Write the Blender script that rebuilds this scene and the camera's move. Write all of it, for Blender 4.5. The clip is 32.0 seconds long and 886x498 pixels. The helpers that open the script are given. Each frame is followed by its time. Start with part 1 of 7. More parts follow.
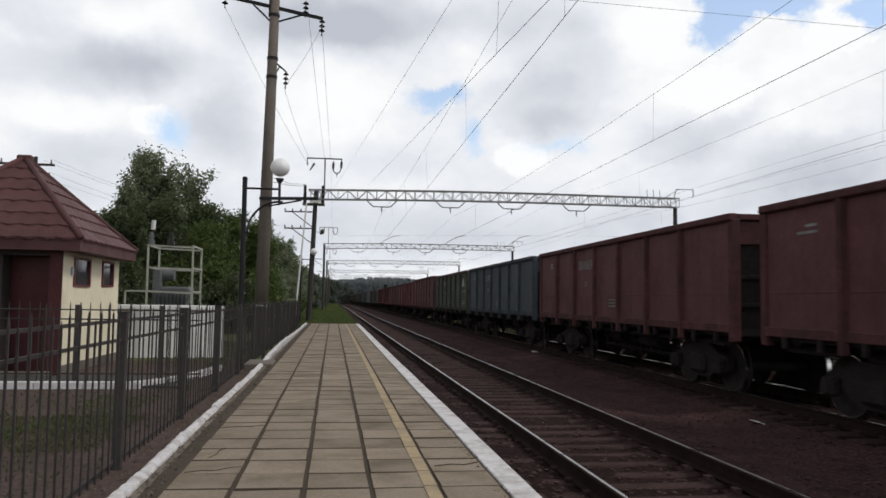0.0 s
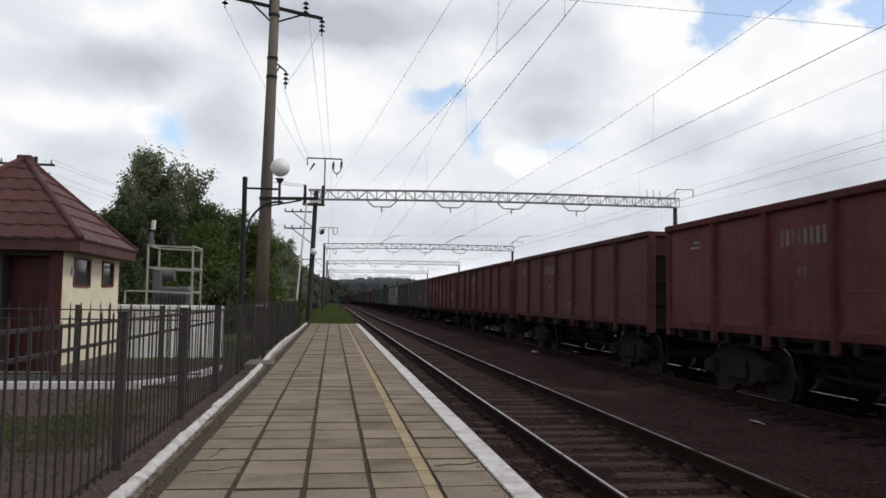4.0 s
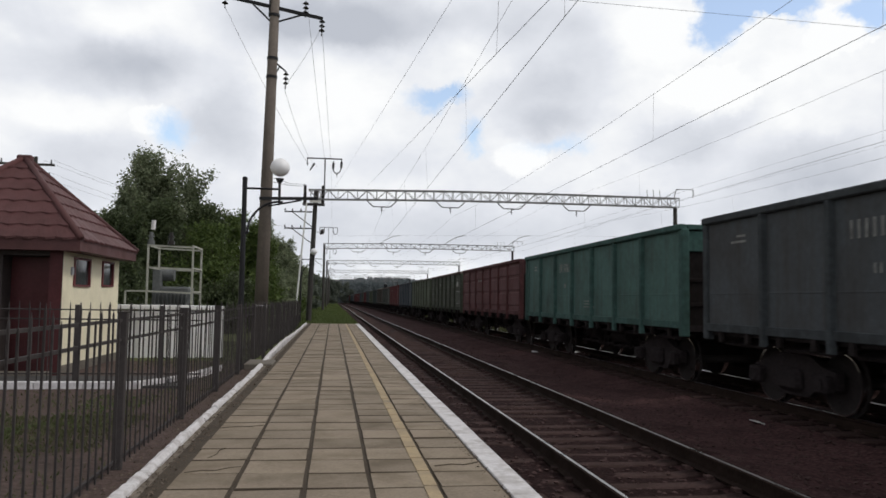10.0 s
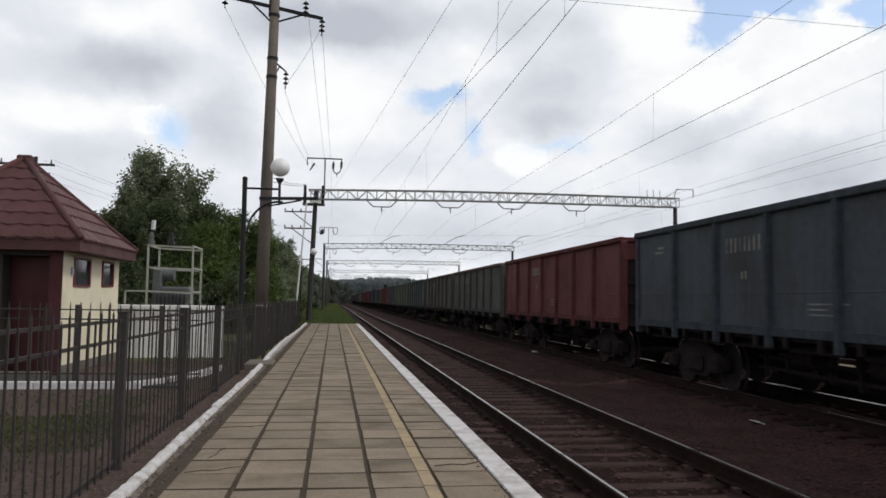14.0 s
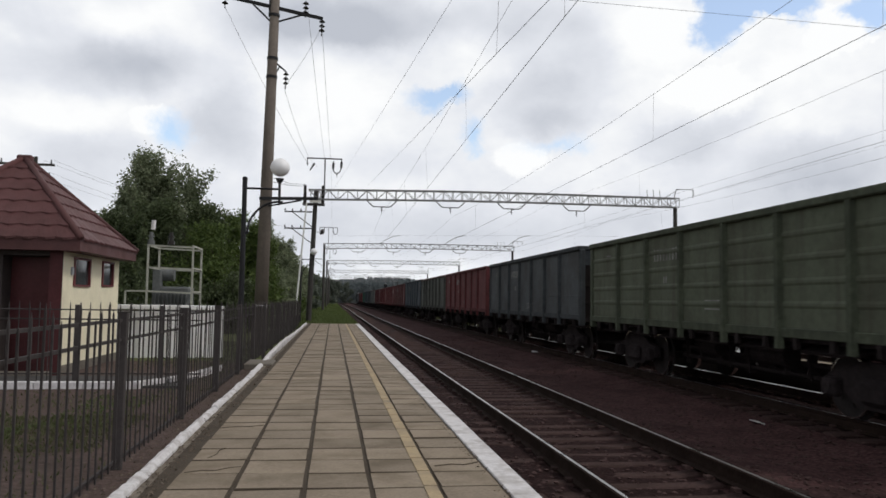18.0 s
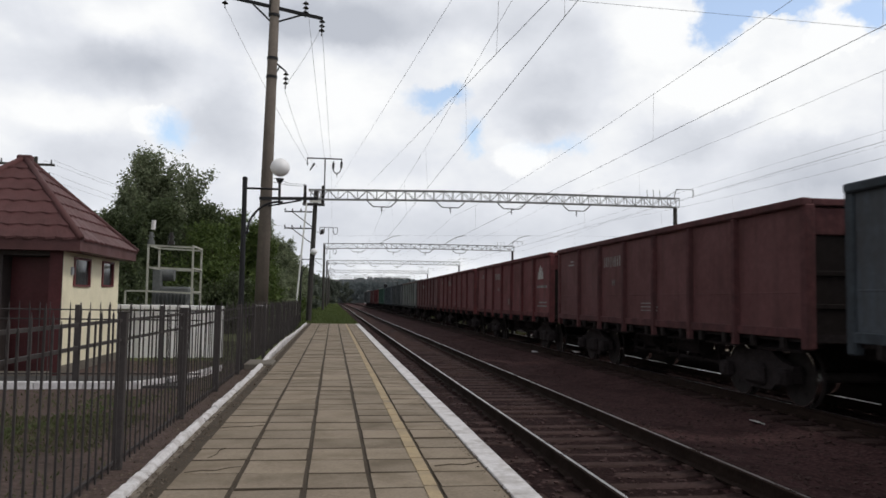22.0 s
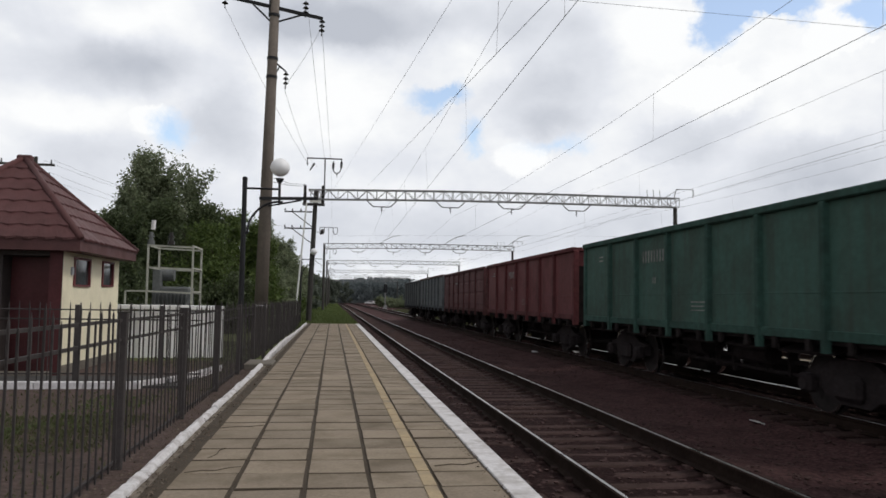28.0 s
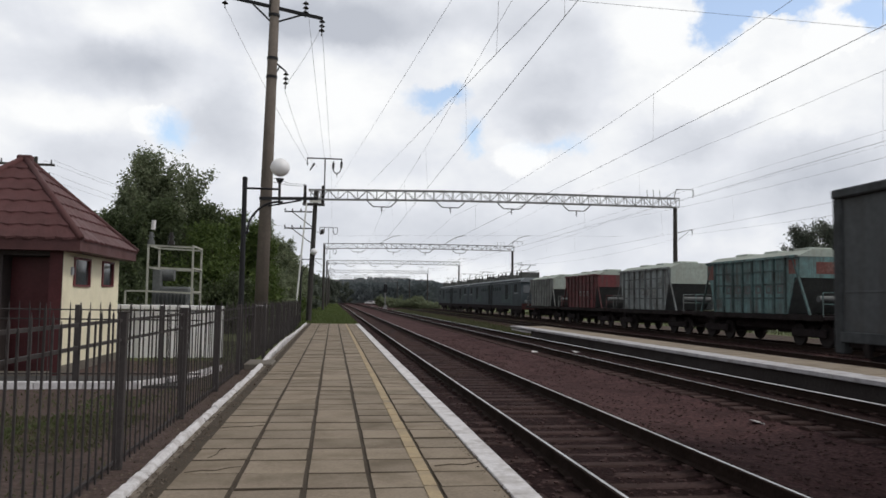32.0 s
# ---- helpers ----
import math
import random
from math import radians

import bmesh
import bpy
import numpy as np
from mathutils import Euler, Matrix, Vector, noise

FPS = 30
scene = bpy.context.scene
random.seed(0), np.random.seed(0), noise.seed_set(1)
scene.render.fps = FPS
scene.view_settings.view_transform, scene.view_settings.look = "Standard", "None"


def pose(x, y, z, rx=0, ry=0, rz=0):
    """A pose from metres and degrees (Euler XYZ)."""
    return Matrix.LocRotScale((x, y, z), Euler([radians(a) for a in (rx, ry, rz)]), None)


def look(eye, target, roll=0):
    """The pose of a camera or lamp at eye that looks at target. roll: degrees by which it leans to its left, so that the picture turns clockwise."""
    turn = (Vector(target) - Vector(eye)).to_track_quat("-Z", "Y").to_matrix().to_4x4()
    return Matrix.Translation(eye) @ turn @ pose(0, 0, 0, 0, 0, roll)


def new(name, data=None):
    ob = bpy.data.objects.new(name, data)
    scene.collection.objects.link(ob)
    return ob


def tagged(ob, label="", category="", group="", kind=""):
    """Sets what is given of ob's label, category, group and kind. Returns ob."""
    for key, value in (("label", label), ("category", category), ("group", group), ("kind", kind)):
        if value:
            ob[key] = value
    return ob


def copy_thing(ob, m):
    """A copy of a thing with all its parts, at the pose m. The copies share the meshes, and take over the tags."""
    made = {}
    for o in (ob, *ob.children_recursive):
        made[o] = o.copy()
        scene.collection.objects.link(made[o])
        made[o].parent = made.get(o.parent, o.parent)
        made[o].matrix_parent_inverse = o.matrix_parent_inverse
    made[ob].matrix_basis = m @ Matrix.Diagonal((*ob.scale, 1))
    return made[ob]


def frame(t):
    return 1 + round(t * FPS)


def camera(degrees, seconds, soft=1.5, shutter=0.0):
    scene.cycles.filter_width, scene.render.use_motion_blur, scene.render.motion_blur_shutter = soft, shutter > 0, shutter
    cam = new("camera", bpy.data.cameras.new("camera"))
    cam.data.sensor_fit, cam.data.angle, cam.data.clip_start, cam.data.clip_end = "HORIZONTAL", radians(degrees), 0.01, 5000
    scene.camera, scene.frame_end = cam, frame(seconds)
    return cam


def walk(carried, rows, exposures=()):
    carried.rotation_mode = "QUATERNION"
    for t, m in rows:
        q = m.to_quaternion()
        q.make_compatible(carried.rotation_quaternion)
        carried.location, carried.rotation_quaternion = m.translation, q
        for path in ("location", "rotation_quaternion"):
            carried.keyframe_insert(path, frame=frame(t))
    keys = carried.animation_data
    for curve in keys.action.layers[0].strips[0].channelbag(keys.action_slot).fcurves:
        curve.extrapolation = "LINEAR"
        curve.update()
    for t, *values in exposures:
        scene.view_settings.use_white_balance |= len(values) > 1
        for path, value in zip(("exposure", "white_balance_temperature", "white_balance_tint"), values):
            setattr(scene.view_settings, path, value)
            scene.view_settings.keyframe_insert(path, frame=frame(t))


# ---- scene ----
cam = camera(59.09, 32.0, soft=1.6, shutter=0.12)
EYE = (0.0, 0.0, 1.65)
YAW, PITCH = 0.1385, 0.0661
AIM = (math.sin(YAW) * math.cos(PITCH), math.cos(YAW) * math.cos(PITCH), EYE[2] + math.sin(PITCH))
VIEW = look(EYE, AIM, 0.888)
walk(cam, [(0.0, VIEW), (32.0, VIEW)], [(0.0, 0.0), (32.0, 0.0)])

# ---- daylight: broken cloud cover, sun veiled behind it ----
SUN_AZ, SUN_EL = 108.0, 50.0          # degrees from the track's direction towards +x, and above the horizon


def sky_world():
    w = bpy.data.worlds.new("sky")
    scene.world = w
    w.use_nodes = True
    nt = w.node_tree
    nt.nodes.clear()
    N, K = nt.nodes.new, nt.links.new

    def math_node(op, a, b=0.0, c=0.0):
        n = N("ShaderNodeMath")
        n.operation = op
        for i, v in enumerate((a, b, c)):
            if isinstance(v, (int, float)):
                n.inputs[i].default_value = v
            else:
                K(v, n.inputs[i])
        return n.outputs[0]

    out = N("ShaderNodeOutputWorld")
    bg = N("ShaderNodeBackground")
    K(bg.outputs[0], out.inputs[0])
    tc = N("ShaderNodeTexCoord")
    sep = N("ShaderNodeSeparateXYZ")
    K(tc.outputs["Generated"], sep.inputs[0])
    az = math_node("MULTIPLY", math_node("ARCTAN2", sep.outputs[0], sep.outputs[1]), 57.2958)
    el = math_node("MULTIPLY", math_node("ARCSINE", sep.outputs[2]), 57.2958)
    flat = N("ShaderNodeCombineXYZ")
    K(az, flat.inputs[0]), K(el, flat.inputs[1])

    def fbm(scale, detail, seed, stretch=(1, 1, 1), rough=0.55):
        mp = N("ShaderNodeMapping")
        mp.inputs["Scale"].default_value = stretch
        mp.inputs["Location"].default_value = (seed, seed * 0.7, 0)
        K(tc.outputs["Generated"], mp.inputs[0])
        n = N("ShaderNodeTexNoise")
        n.inputs["Scale"].default_value = scale
        n.inputs["Detail"].default_value = detail
        n.inputs["Roughness"].default_value = rough
        K(mp.outputs[0], n.inputs["Vector"])
        return n

    # edges of the clouds wander: broad billows for the shaded masses, curled ones for the openings
    def wander(scale, detail, seed, rough, ax, ay):
        warp = fbm(scale, detail, seed, rough=rough)
        off = N("ShaderNodeVectorMath")
        off.operation = "MULTIPLY_ADD"
        K(warp.outputs["Color"], off.inputs[0])
        off.inputs[1].default_value = (2 * ax, 2 * ay, 0)
        K(flat.outputs[0], off.inputs[2])
        sub = N("ShaderNodeVectorMath")
        sub.operation = "SUBTRACT"
        K(off.outputs[0], sub.inputs[0])
        sub.inputs[1].default_value = (ax, ay, 0)
        return sub.outputs[0]

    soft_edge = wander(9.0, 7.0, 3.1, 0.55, 2.6, 2.0)
    curl_edge = wander(15.0, 9.0, 6.4, 0.66, 3.0, 2.4)

    def blob(place, a, e, ra, re, hard, end=1.25):
        s = N("ShaderNodeVectorMath")
        s.operation = "SUBTRACT"
        K(place, s.inputs[0])
        s.inputs[1].default_value = (a, e, 0)
        d = N("ShaderNodeVectorMath")
        d.operation = "MULTIPLY"
        K(s.outputs[0], d.inputs[0])
        d.inputs[1].default_value = (1 / ra, 1 / re, 0)
        ln = N("ShaderNodeVectorMath")
        ln.operation = "LENGTH"
        K(d.outputs[0], ln.inputs[0])
        m = N("ShaderNodeMapRange")
        m.interpolation_type = "SMOOTHSTEP"
        m.inputs["From Min"].default_value = hard
        m.inputs["From Max"].default_value = end
        m.inputs["To Min"].default_value = 1.0
        m.inputs["To Max"].default_value = 0.0
        K(ln.outputs["Value"], m.inputs["Value"])
        return m.outputs[0]

    def total(items):
        acc = None
        for gain, b in items:
            v = math_node("MULTIPLY", b, gain)
            acc = v if acc is None else math_node("ADD", acc, v)
        return acc

    broad = fbm(2.6, 7.0, 1.7, (1, 1, 1.7))
    fine = fbm(7.0, 7.0, 8.3, (1, 1, 1.6), 0.55)
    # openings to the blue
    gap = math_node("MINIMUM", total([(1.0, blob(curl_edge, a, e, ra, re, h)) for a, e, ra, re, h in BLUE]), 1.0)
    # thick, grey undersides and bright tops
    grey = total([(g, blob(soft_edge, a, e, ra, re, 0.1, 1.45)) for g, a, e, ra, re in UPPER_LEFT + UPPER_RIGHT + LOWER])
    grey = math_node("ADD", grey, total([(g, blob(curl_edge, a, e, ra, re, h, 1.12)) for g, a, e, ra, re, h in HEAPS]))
    tone = math_node("MULTIPLY_ADD", fine.outputs["Fac"], -0.90, 0.64)
    puff = fbm(17.0, 8.0, 5.5, (1, 1, 1.4), 0.6)
    tone = math_node("ADD", tone, math_node("MULTIPLY_ADD", puff.outputs["Fac"], -0.30, 0.15))
    tone = math_node("ADD", tone, math_node("MULTIPLY_ADD", broad.outputs["Fac"], 0.3, -0.15))
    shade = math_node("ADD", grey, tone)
    ramp = N("ShaderNodeValToRGB")
    cr = ramp.color_ramp
    cr.interpolation = "LINEAR"
    cr.elements[0].position, cr.elements[0].color = 0.0, (0.985, 0.995, 1.0, 1)
    cr.elements[1].position, cr.elements[1].color = 1.0, (0.52, 0.55, 0.615, 1)
    e1 = cr.elements.new(0.35)
    e1.color = (0.785, 0.81, 0.865, 1)
    K(shade, ramp.inputs["Fac"])
    sky = N("ShaderNodeTexSky")
    sky.sky_type = "NISHITA"
    sky.sun_disc = False
    sky.sun_elevation, sky.sun_rotation = radians(SUN_EL), radians(SUN_AZ)
    blue = N("ShaderNodeVectorMath")
    blue.operation = "SCALE"
    K(sky.outputs[0], blue.inputs[0])
    blue.inputs["Scale"].default_value = 0.195
    # thin veil over the blue
    veil = N("ShaderNodeMix")
    veil.data_type = "RGBA"
    veil.inputs["Factor"].default_value = 0.2
    K(blue.outputs[0], veil.inputs["A"])
    veil.inputs["B"].default_value = (0.9, 0.93, 0.98, 1)
    mix = N("ShaderNodeMix")
    mix.data_type = "RGBA"
    K(gap, mix.inputs["Factor"])
    K(ramp.outputs["Color"], mix.inputs["A"])
    K(veil.outputs["Result"], mix.inputs["B"])
    # unseen sky overhead and away from the sun is dimmed to lower its light
    def ease(v, lo, hi, a, b):
        m = N("ShaderNodeMapRange")
        m.interpolation_type = "SMOOTHSTEP"
        for key, x in zip(("From Min", "From Max", "To Min", "To Max"), (lo, hi, a, b)):
            m.inputs[key].default_value = x
        K(v, m.inputs["Value"])
        return m.outputs[0]

    thin = math_node("MULTIPLY", ease(sep.outputs[0], -0.95, -0.42, SIDE_DIM, 1.0), ease(sep.outputs[2], 0.42, 0.88, 1.0, OVERHEAD))
    K(mix.outputs["Result"], bg.inputs["Color"])
    K(thin, bg.inputs["Strength"])


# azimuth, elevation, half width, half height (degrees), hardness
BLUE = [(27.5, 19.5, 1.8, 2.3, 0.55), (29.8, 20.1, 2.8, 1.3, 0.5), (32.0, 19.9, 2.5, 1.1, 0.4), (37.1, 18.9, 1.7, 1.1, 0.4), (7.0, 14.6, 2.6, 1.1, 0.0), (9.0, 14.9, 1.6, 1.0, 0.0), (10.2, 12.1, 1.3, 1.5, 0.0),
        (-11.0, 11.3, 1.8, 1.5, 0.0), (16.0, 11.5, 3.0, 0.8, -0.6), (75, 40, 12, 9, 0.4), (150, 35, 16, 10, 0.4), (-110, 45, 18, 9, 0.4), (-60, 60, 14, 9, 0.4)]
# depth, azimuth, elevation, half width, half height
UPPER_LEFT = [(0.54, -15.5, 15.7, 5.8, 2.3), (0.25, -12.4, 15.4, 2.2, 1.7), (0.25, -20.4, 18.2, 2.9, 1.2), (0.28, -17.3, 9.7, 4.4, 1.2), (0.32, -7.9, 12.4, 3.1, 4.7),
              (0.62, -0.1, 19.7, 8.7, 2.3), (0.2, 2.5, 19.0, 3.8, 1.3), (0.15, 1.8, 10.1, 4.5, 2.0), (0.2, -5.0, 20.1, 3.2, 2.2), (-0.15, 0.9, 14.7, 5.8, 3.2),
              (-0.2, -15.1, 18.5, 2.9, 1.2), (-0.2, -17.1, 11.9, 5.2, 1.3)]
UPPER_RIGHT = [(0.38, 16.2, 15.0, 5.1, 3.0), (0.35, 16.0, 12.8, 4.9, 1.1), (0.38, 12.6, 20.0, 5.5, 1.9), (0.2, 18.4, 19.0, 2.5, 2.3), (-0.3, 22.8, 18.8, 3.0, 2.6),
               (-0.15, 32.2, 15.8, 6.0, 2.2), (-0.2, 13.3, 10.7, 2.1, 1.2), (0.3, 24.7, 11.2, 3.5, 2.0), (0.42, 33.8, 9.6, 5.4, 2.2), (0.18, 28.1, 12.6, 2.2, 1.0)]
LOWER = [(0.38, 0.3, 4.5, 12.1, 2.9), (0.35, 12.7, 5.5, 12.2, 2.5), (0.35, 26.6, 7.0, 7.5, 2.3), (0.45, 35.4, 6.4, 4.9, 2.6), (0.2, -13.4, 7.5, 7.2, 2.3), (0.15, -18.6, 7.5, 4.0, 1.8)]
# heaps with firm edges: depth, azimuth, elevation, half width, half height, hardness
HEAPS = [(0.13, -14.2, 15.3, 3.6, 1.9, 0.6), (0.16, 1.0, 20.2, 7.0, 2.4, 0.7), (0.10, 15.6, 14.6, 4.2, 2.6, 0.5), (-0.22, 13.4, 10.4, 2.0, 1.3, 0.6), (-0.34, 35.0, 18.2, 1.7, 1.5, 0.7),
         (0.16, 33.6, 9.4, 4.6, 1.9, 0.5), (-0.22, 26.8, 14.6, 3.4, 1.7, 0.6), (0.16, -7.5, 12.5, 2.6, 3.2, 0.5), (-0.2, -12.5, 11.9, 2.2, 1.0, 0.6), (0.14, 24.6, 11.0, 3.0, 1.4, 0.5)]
SIDE_DIM, OVERHEAD = 0.55, 0.40
sky_world()

sun = new("sun", bpy.data.lights.new("sun", "SUN"))
sun.data.energy, sun.data.angle, sun.data.color = 1.5, radians(14), (1.0, 0.96, 0.89)
_a, _e = radians(SUN_AZ), radians(SUN_EL)
sun.matrix_world = look((math.sin(_a) * math.cos(_e) * 50, math.cos(_a) * math.cos(_e) * 50, math.sin(_e) * 50), (0, 0, 0))


# ---- materials ----
MATS = {}


def material(name, color, rough=0.8, metal=0.0, vary=0.25, grain=40.0, stain=1.5, bump=0.25, second=None, streak=0.0,
             random_vary=0.0, spec=0.2, second_amount=0.5, sheen=0.0, depth=0.01):
    """A procedural surface: base colour, fine grain, broad stains of a second colour, optional vertical run marks and bump."""
    if name in MATS:
        return MATS[name]
    m = bpy.data.materials.new(name)
    MATS[name] = m
    m.use_nodes = True
    nt = m.node_tree
    N, K = nt.nodes.new, nt.links.new
    b = nt.nodes["Principled BSDF"]
    b.inputs["Metallic"].default_value = metal
    b.inputs["Specular IOR Level"].default_value = spec
    tc = N("ShaderNodeTexCoord")
    vec = tc.outputs["Object"]
    info = N("ShaderNodeObjectInfo")
    shift = N("ShaderNodeVectorMath")
    shift.operation = "MULTIPLY_ADD"
    comb = N("ShaderNodeCombineXYZ")
    for i in range(3):
        K(info.outputs["Random"], comb.inputs[i])
    K(comb.outputs[0], shift.inputs[0])
    shift.inputs[1].default_value = (37.0, 53.0, 71.0)
    K(vec, shift.inputs[2])
    vec = shift.outputs[0]

    def noise_tex(scale, detail=5.0, stretch=None):
        n = N("ShaderNodeTexNoise")
        n.inputs["Scale"].default_value = scale
        n.inputs["Detail"].default_value = detail
        n.inputs["Roughness"].default_value = 0.62
        v = vec
        if stretch:
            mp = N("ShaderNodeMapping")
            mp.inputs["Scale"].default_value = stretch
            K(vec, mp.inputs[0])
            v = mp.outputs[0]
        K(v, n.inputs["Vector"])
        return n.outputs["Fac"]

    def remap(v, lo, hi, a, c):
        r = N("ShaderNodeMapRange")
        for k, x in zip(("From Min", "From Max", "To Min", "To Max"), (lo, hi, a, c)):
            r.inputs[k].default_value = x
        K(v, r.inputs["Value"])
        return r.outputs[0]

    def mixed(fac, a, c, mode="MIX"):
        x = N("ShaderNodeMix")
        x.data_type, x.blend_type = "RGBA", mode
        for key, v in (("Factor", fac), ("A", a), ("B", c)):
            if isinstance(v, (tuple, float, int)):
                x.inputs[key].default_value = v if not isinstance(v, tuple) else (*v, 1)[:4]
            else:
                K(v, x.inputs[key])
        return x.outputs["Result"]

    g = noise_tex(grain, 4.0)
    s = noise_tex(stain, 6.0)
    col = mixed(remap(g, 0.3, 0.7, 0.0, 1.0), tuple(c * (1 - vary) for c in color), tuple(min(1, c * (1 + vary)) for c in color))
    sec = second or tuple(c * 0.55 for c in color)
    col = mixed(remap(s, 0.45, 0.7, 0.0, second_amount), col, sec)
    if streak:
        k = noise_tex(1.0, 5.0, (5.0, 5.0, 0.35))
        col = mixed(remap(k, 0.48, 0.72, 0.0, streak), col, sec)
    if random_vary:
        r = remap(info.outputs["Random"], 0, 1, 1 - random_vary, 1 + random_vary)
        cc = N("ShaderNodeVectorMath")
        cc.operation = "SCALE"
        K(col, cc.inputs[0]), K(r, cc.inputs["Scale"])
        col = cc.outputs[0]
    K(col, b.inputs["Base Color"])
    K(remap(s, 0.3, 0.75, max(0.05, rough - 0.12), min(1.0, rough + 0.12)), b.inputs["Roughness"])
    if bump:
        bp = N("ShaderNodeBump")
        bp.inputs["Strength"].default_value = bump
        bp.inputs["Distance"].default_value = depth
        K(g, bp.inputs["Height"])
        K(bp.outputs[0], b.inputs["Normal"])
    return m


M_CONCRETE = material("platform tile concrete", (0.239, 0.194, 0.147), 0.9, vary=0.17, grain=35, stain=1.6, second=(0.128, 0.100, 0.070), random_vary=0.13, second_amount=0.75)
M_JOINT = material("joint dirt", (0.062, 0.048, 0.035), 0.95, grain=60, stain=3)
M_WHITE = material("worn white paint", (0.61, 0.59, 0.60), 0.8, vary=0.10, grain=26, stain=5.0, second=(0.30, 0.27, 0.255), second_amount=0.75)
M_WHITEWASH = material("thick whitewash", (0.84, 0.83, 0.83), 0.85, vary=0.05, grain=20, stain=1.4, second=(0.66, 0.64, 0.62), second_amount=0.6)
M_YELLOW = material("worn yellow paint", (0.375, 0.290, 0.180), 0.85, vary=0.15, grain=35, stain=2.2, second=(0.235, 0.195, 0.145), second_amount=0.9)
M_BORDER = material("crumbled border concrete", (0.205, 0.175, 0.142), 0.95, vary=0.3, grain=28, stain=4.0, bump=0.6, second=(0.066, 0.050, 0.040), second_amount=0.8)
M_EDGE = material("old concrete", (0.15, 0.132, 0.112), 0.9, vary=0.2, grain=25, stain=1.2, second=(0.075, 0.064, 0.054), second_amount=0.8)
M_BALLAST = material("ballast gravel", (0.072, 0.0395, 0.0395), 0.95, vary=0.62, grain=17, stain=1.1, bump=0.9, second=(0.036, 0.0215, 0.021), depth=0.03, spec=0.03, second_amount=0.8)
# Track-bed ballast: oil stain and the shade beside the rails in one colour.
M_OILYSHADE = material("oily shade-darkened ballast", (0.026, 0.0148, 0.0145), 0.95, vary=0.6, grain=17, stain=0.9, bump=0.9, second=(0.019, 0.012, 0.0115), depth=0.03, spec=0.03)
M_STONE = material("ballast stone", (0.072, 0.046, 0.044), 0.92, vary=0.3, grain=30, stain=6, random_vary=0.3, spec=0.05)
M_SLEEPER = material("concrete sleeper", (0.058, 0.037, 0.0345), 0.92, vary=0.25, grain=22, stain=2.2, second=(0.033, 0.022, 0.019), second_amount=0.9, random_vary=0.15, spec=0.05)
M_RAIL = material("rusty rail side", (0.026, 0.017, 0.014), 0.85, vary=0.3, grain=30, stain=2, spec=0.05)
M_RAILTOP = material("polished rail head", (0.50, 0.49, 0.49), 0.34, metal=1.0, vary=0.06, grain=20, stain=2, bump=0.0)
M_RAILDULL = material("dull rail head", (0.20, 0.17, 0.15), 0.5, metal=0.6, vary=0.1, grain=20, stain=2, bump=0.0)
M_SOIL = material("dark strip earth", (0.082, 0.062, 0.052), 0.95, vary=0.4, grain=30, stain=2.2, bump=0.8, second=(0.045, 0.034, 0.028), second_amount=0.9, depth=0.02, spec=0.05)
M_BLACK = material("grey-black fence paint", (0.050, 0.043, 0.0425), 0.75, vary=0.2, grain=20, stain=2)
M_DIRT = material("bare brown earth", (0.080, 0.054, 0.047), 0.95, vary=0.45, grain=16, stain=0.9, bump=0.9, second=(0.046, 0.038, 0.027), depth=0.04)
M_MEADOW = material("meadow ground", (0.085, 0.105, 0.036), 0.9, vary=0.4, grain=6, stain=0.15, second=(0.10, 0.095, 0.045), bump=0.6, depth=0.05)
M_ASPHALT = material("old asphalt", (0.065, 0.062, 0.060), 0.9, vary=0.25, grain=45, stain=1.0)


# ---- mesh helpers ----
def bm_box(bm, x0, x1, y0, y1, z0, z1, bev=0.0):
    r = bmesh.ops.create_cube(bm, size=1.0, matrix=Matrix.Translation(((x0 + x1) / 2, (y0 + y1) / 2, (z0 + z1) / 2)) @ Matrix.Diagonal((x1 - x0, y1 - y0, z1 - z0, 1)))
    if bev:
        edges = {e for v in r["verts"] for e in v.link_edges}
        bmesh.ops.bevel(bm, geom=list(edges), offset=bev, segments=1, affect="EDGES")
    return bm


def bm_tube(bm, a, b, r0, r1=None, n=10):
    a, b = Vector(a), Vector(b)
    r1 = r0 if r1 is None else r1
    m = Matrix.Translation((a + b) / 2) @ (b - a).to_track_quat("Z", "Y").to_matrix().to_4x4()
    bmesh.ops.create_cone(bm, cap_ends=True, segments=n, radius1=r0, radius2=r1, depth=(b - a).length, matrix=m)
    return bm


def bm_bar(bm, a, b, w, h=None):
    """A square bar from a to b."""
    a, b = Vector(a), Vector(b)
    h = h or w
    m = Matrix.Translation((a + b) / 2) @ (b - a).to_track_quat("Z", "Y").to_matrix().to_4x4() @ Matrix.Diagonal((w, h, (b - a).length, 1))
    bmesh.ops.create_cube(bm, size=1.0, matrix=m)
    return bm


def bm_ball(bm, c, r, flat=1.0, u=14, v=9):
    bmesh.ops.create_uvsphere(bm, u_segments=u, v_segments=v, radius=r, matrix=Matrix.Translation(c) @ Matrix.Diagonal((1, 1, flat, 1)))
    return bm


def bm_poly(bm, pts, thick=None):
    """A prism: polygon points lifted by the vector thick."""
    lo = [bm.verts.new(p) for p in pts]
    bm.faces.new(lo)
    if thick:
        hi = [bm.verts.new(Vector(p) + Vector(thick)) for p in pts]
        bm.faces.new(list(reversed(hi)))
        for i in range(len(pts)):
            j = (i + 1) % len(pts)
            bm.faces.new((lo[j], lo[i], hi[i], hi[j]))
    bmesh.ops.recalc_face_normals(bm, faces=bm.faces)
    return bm


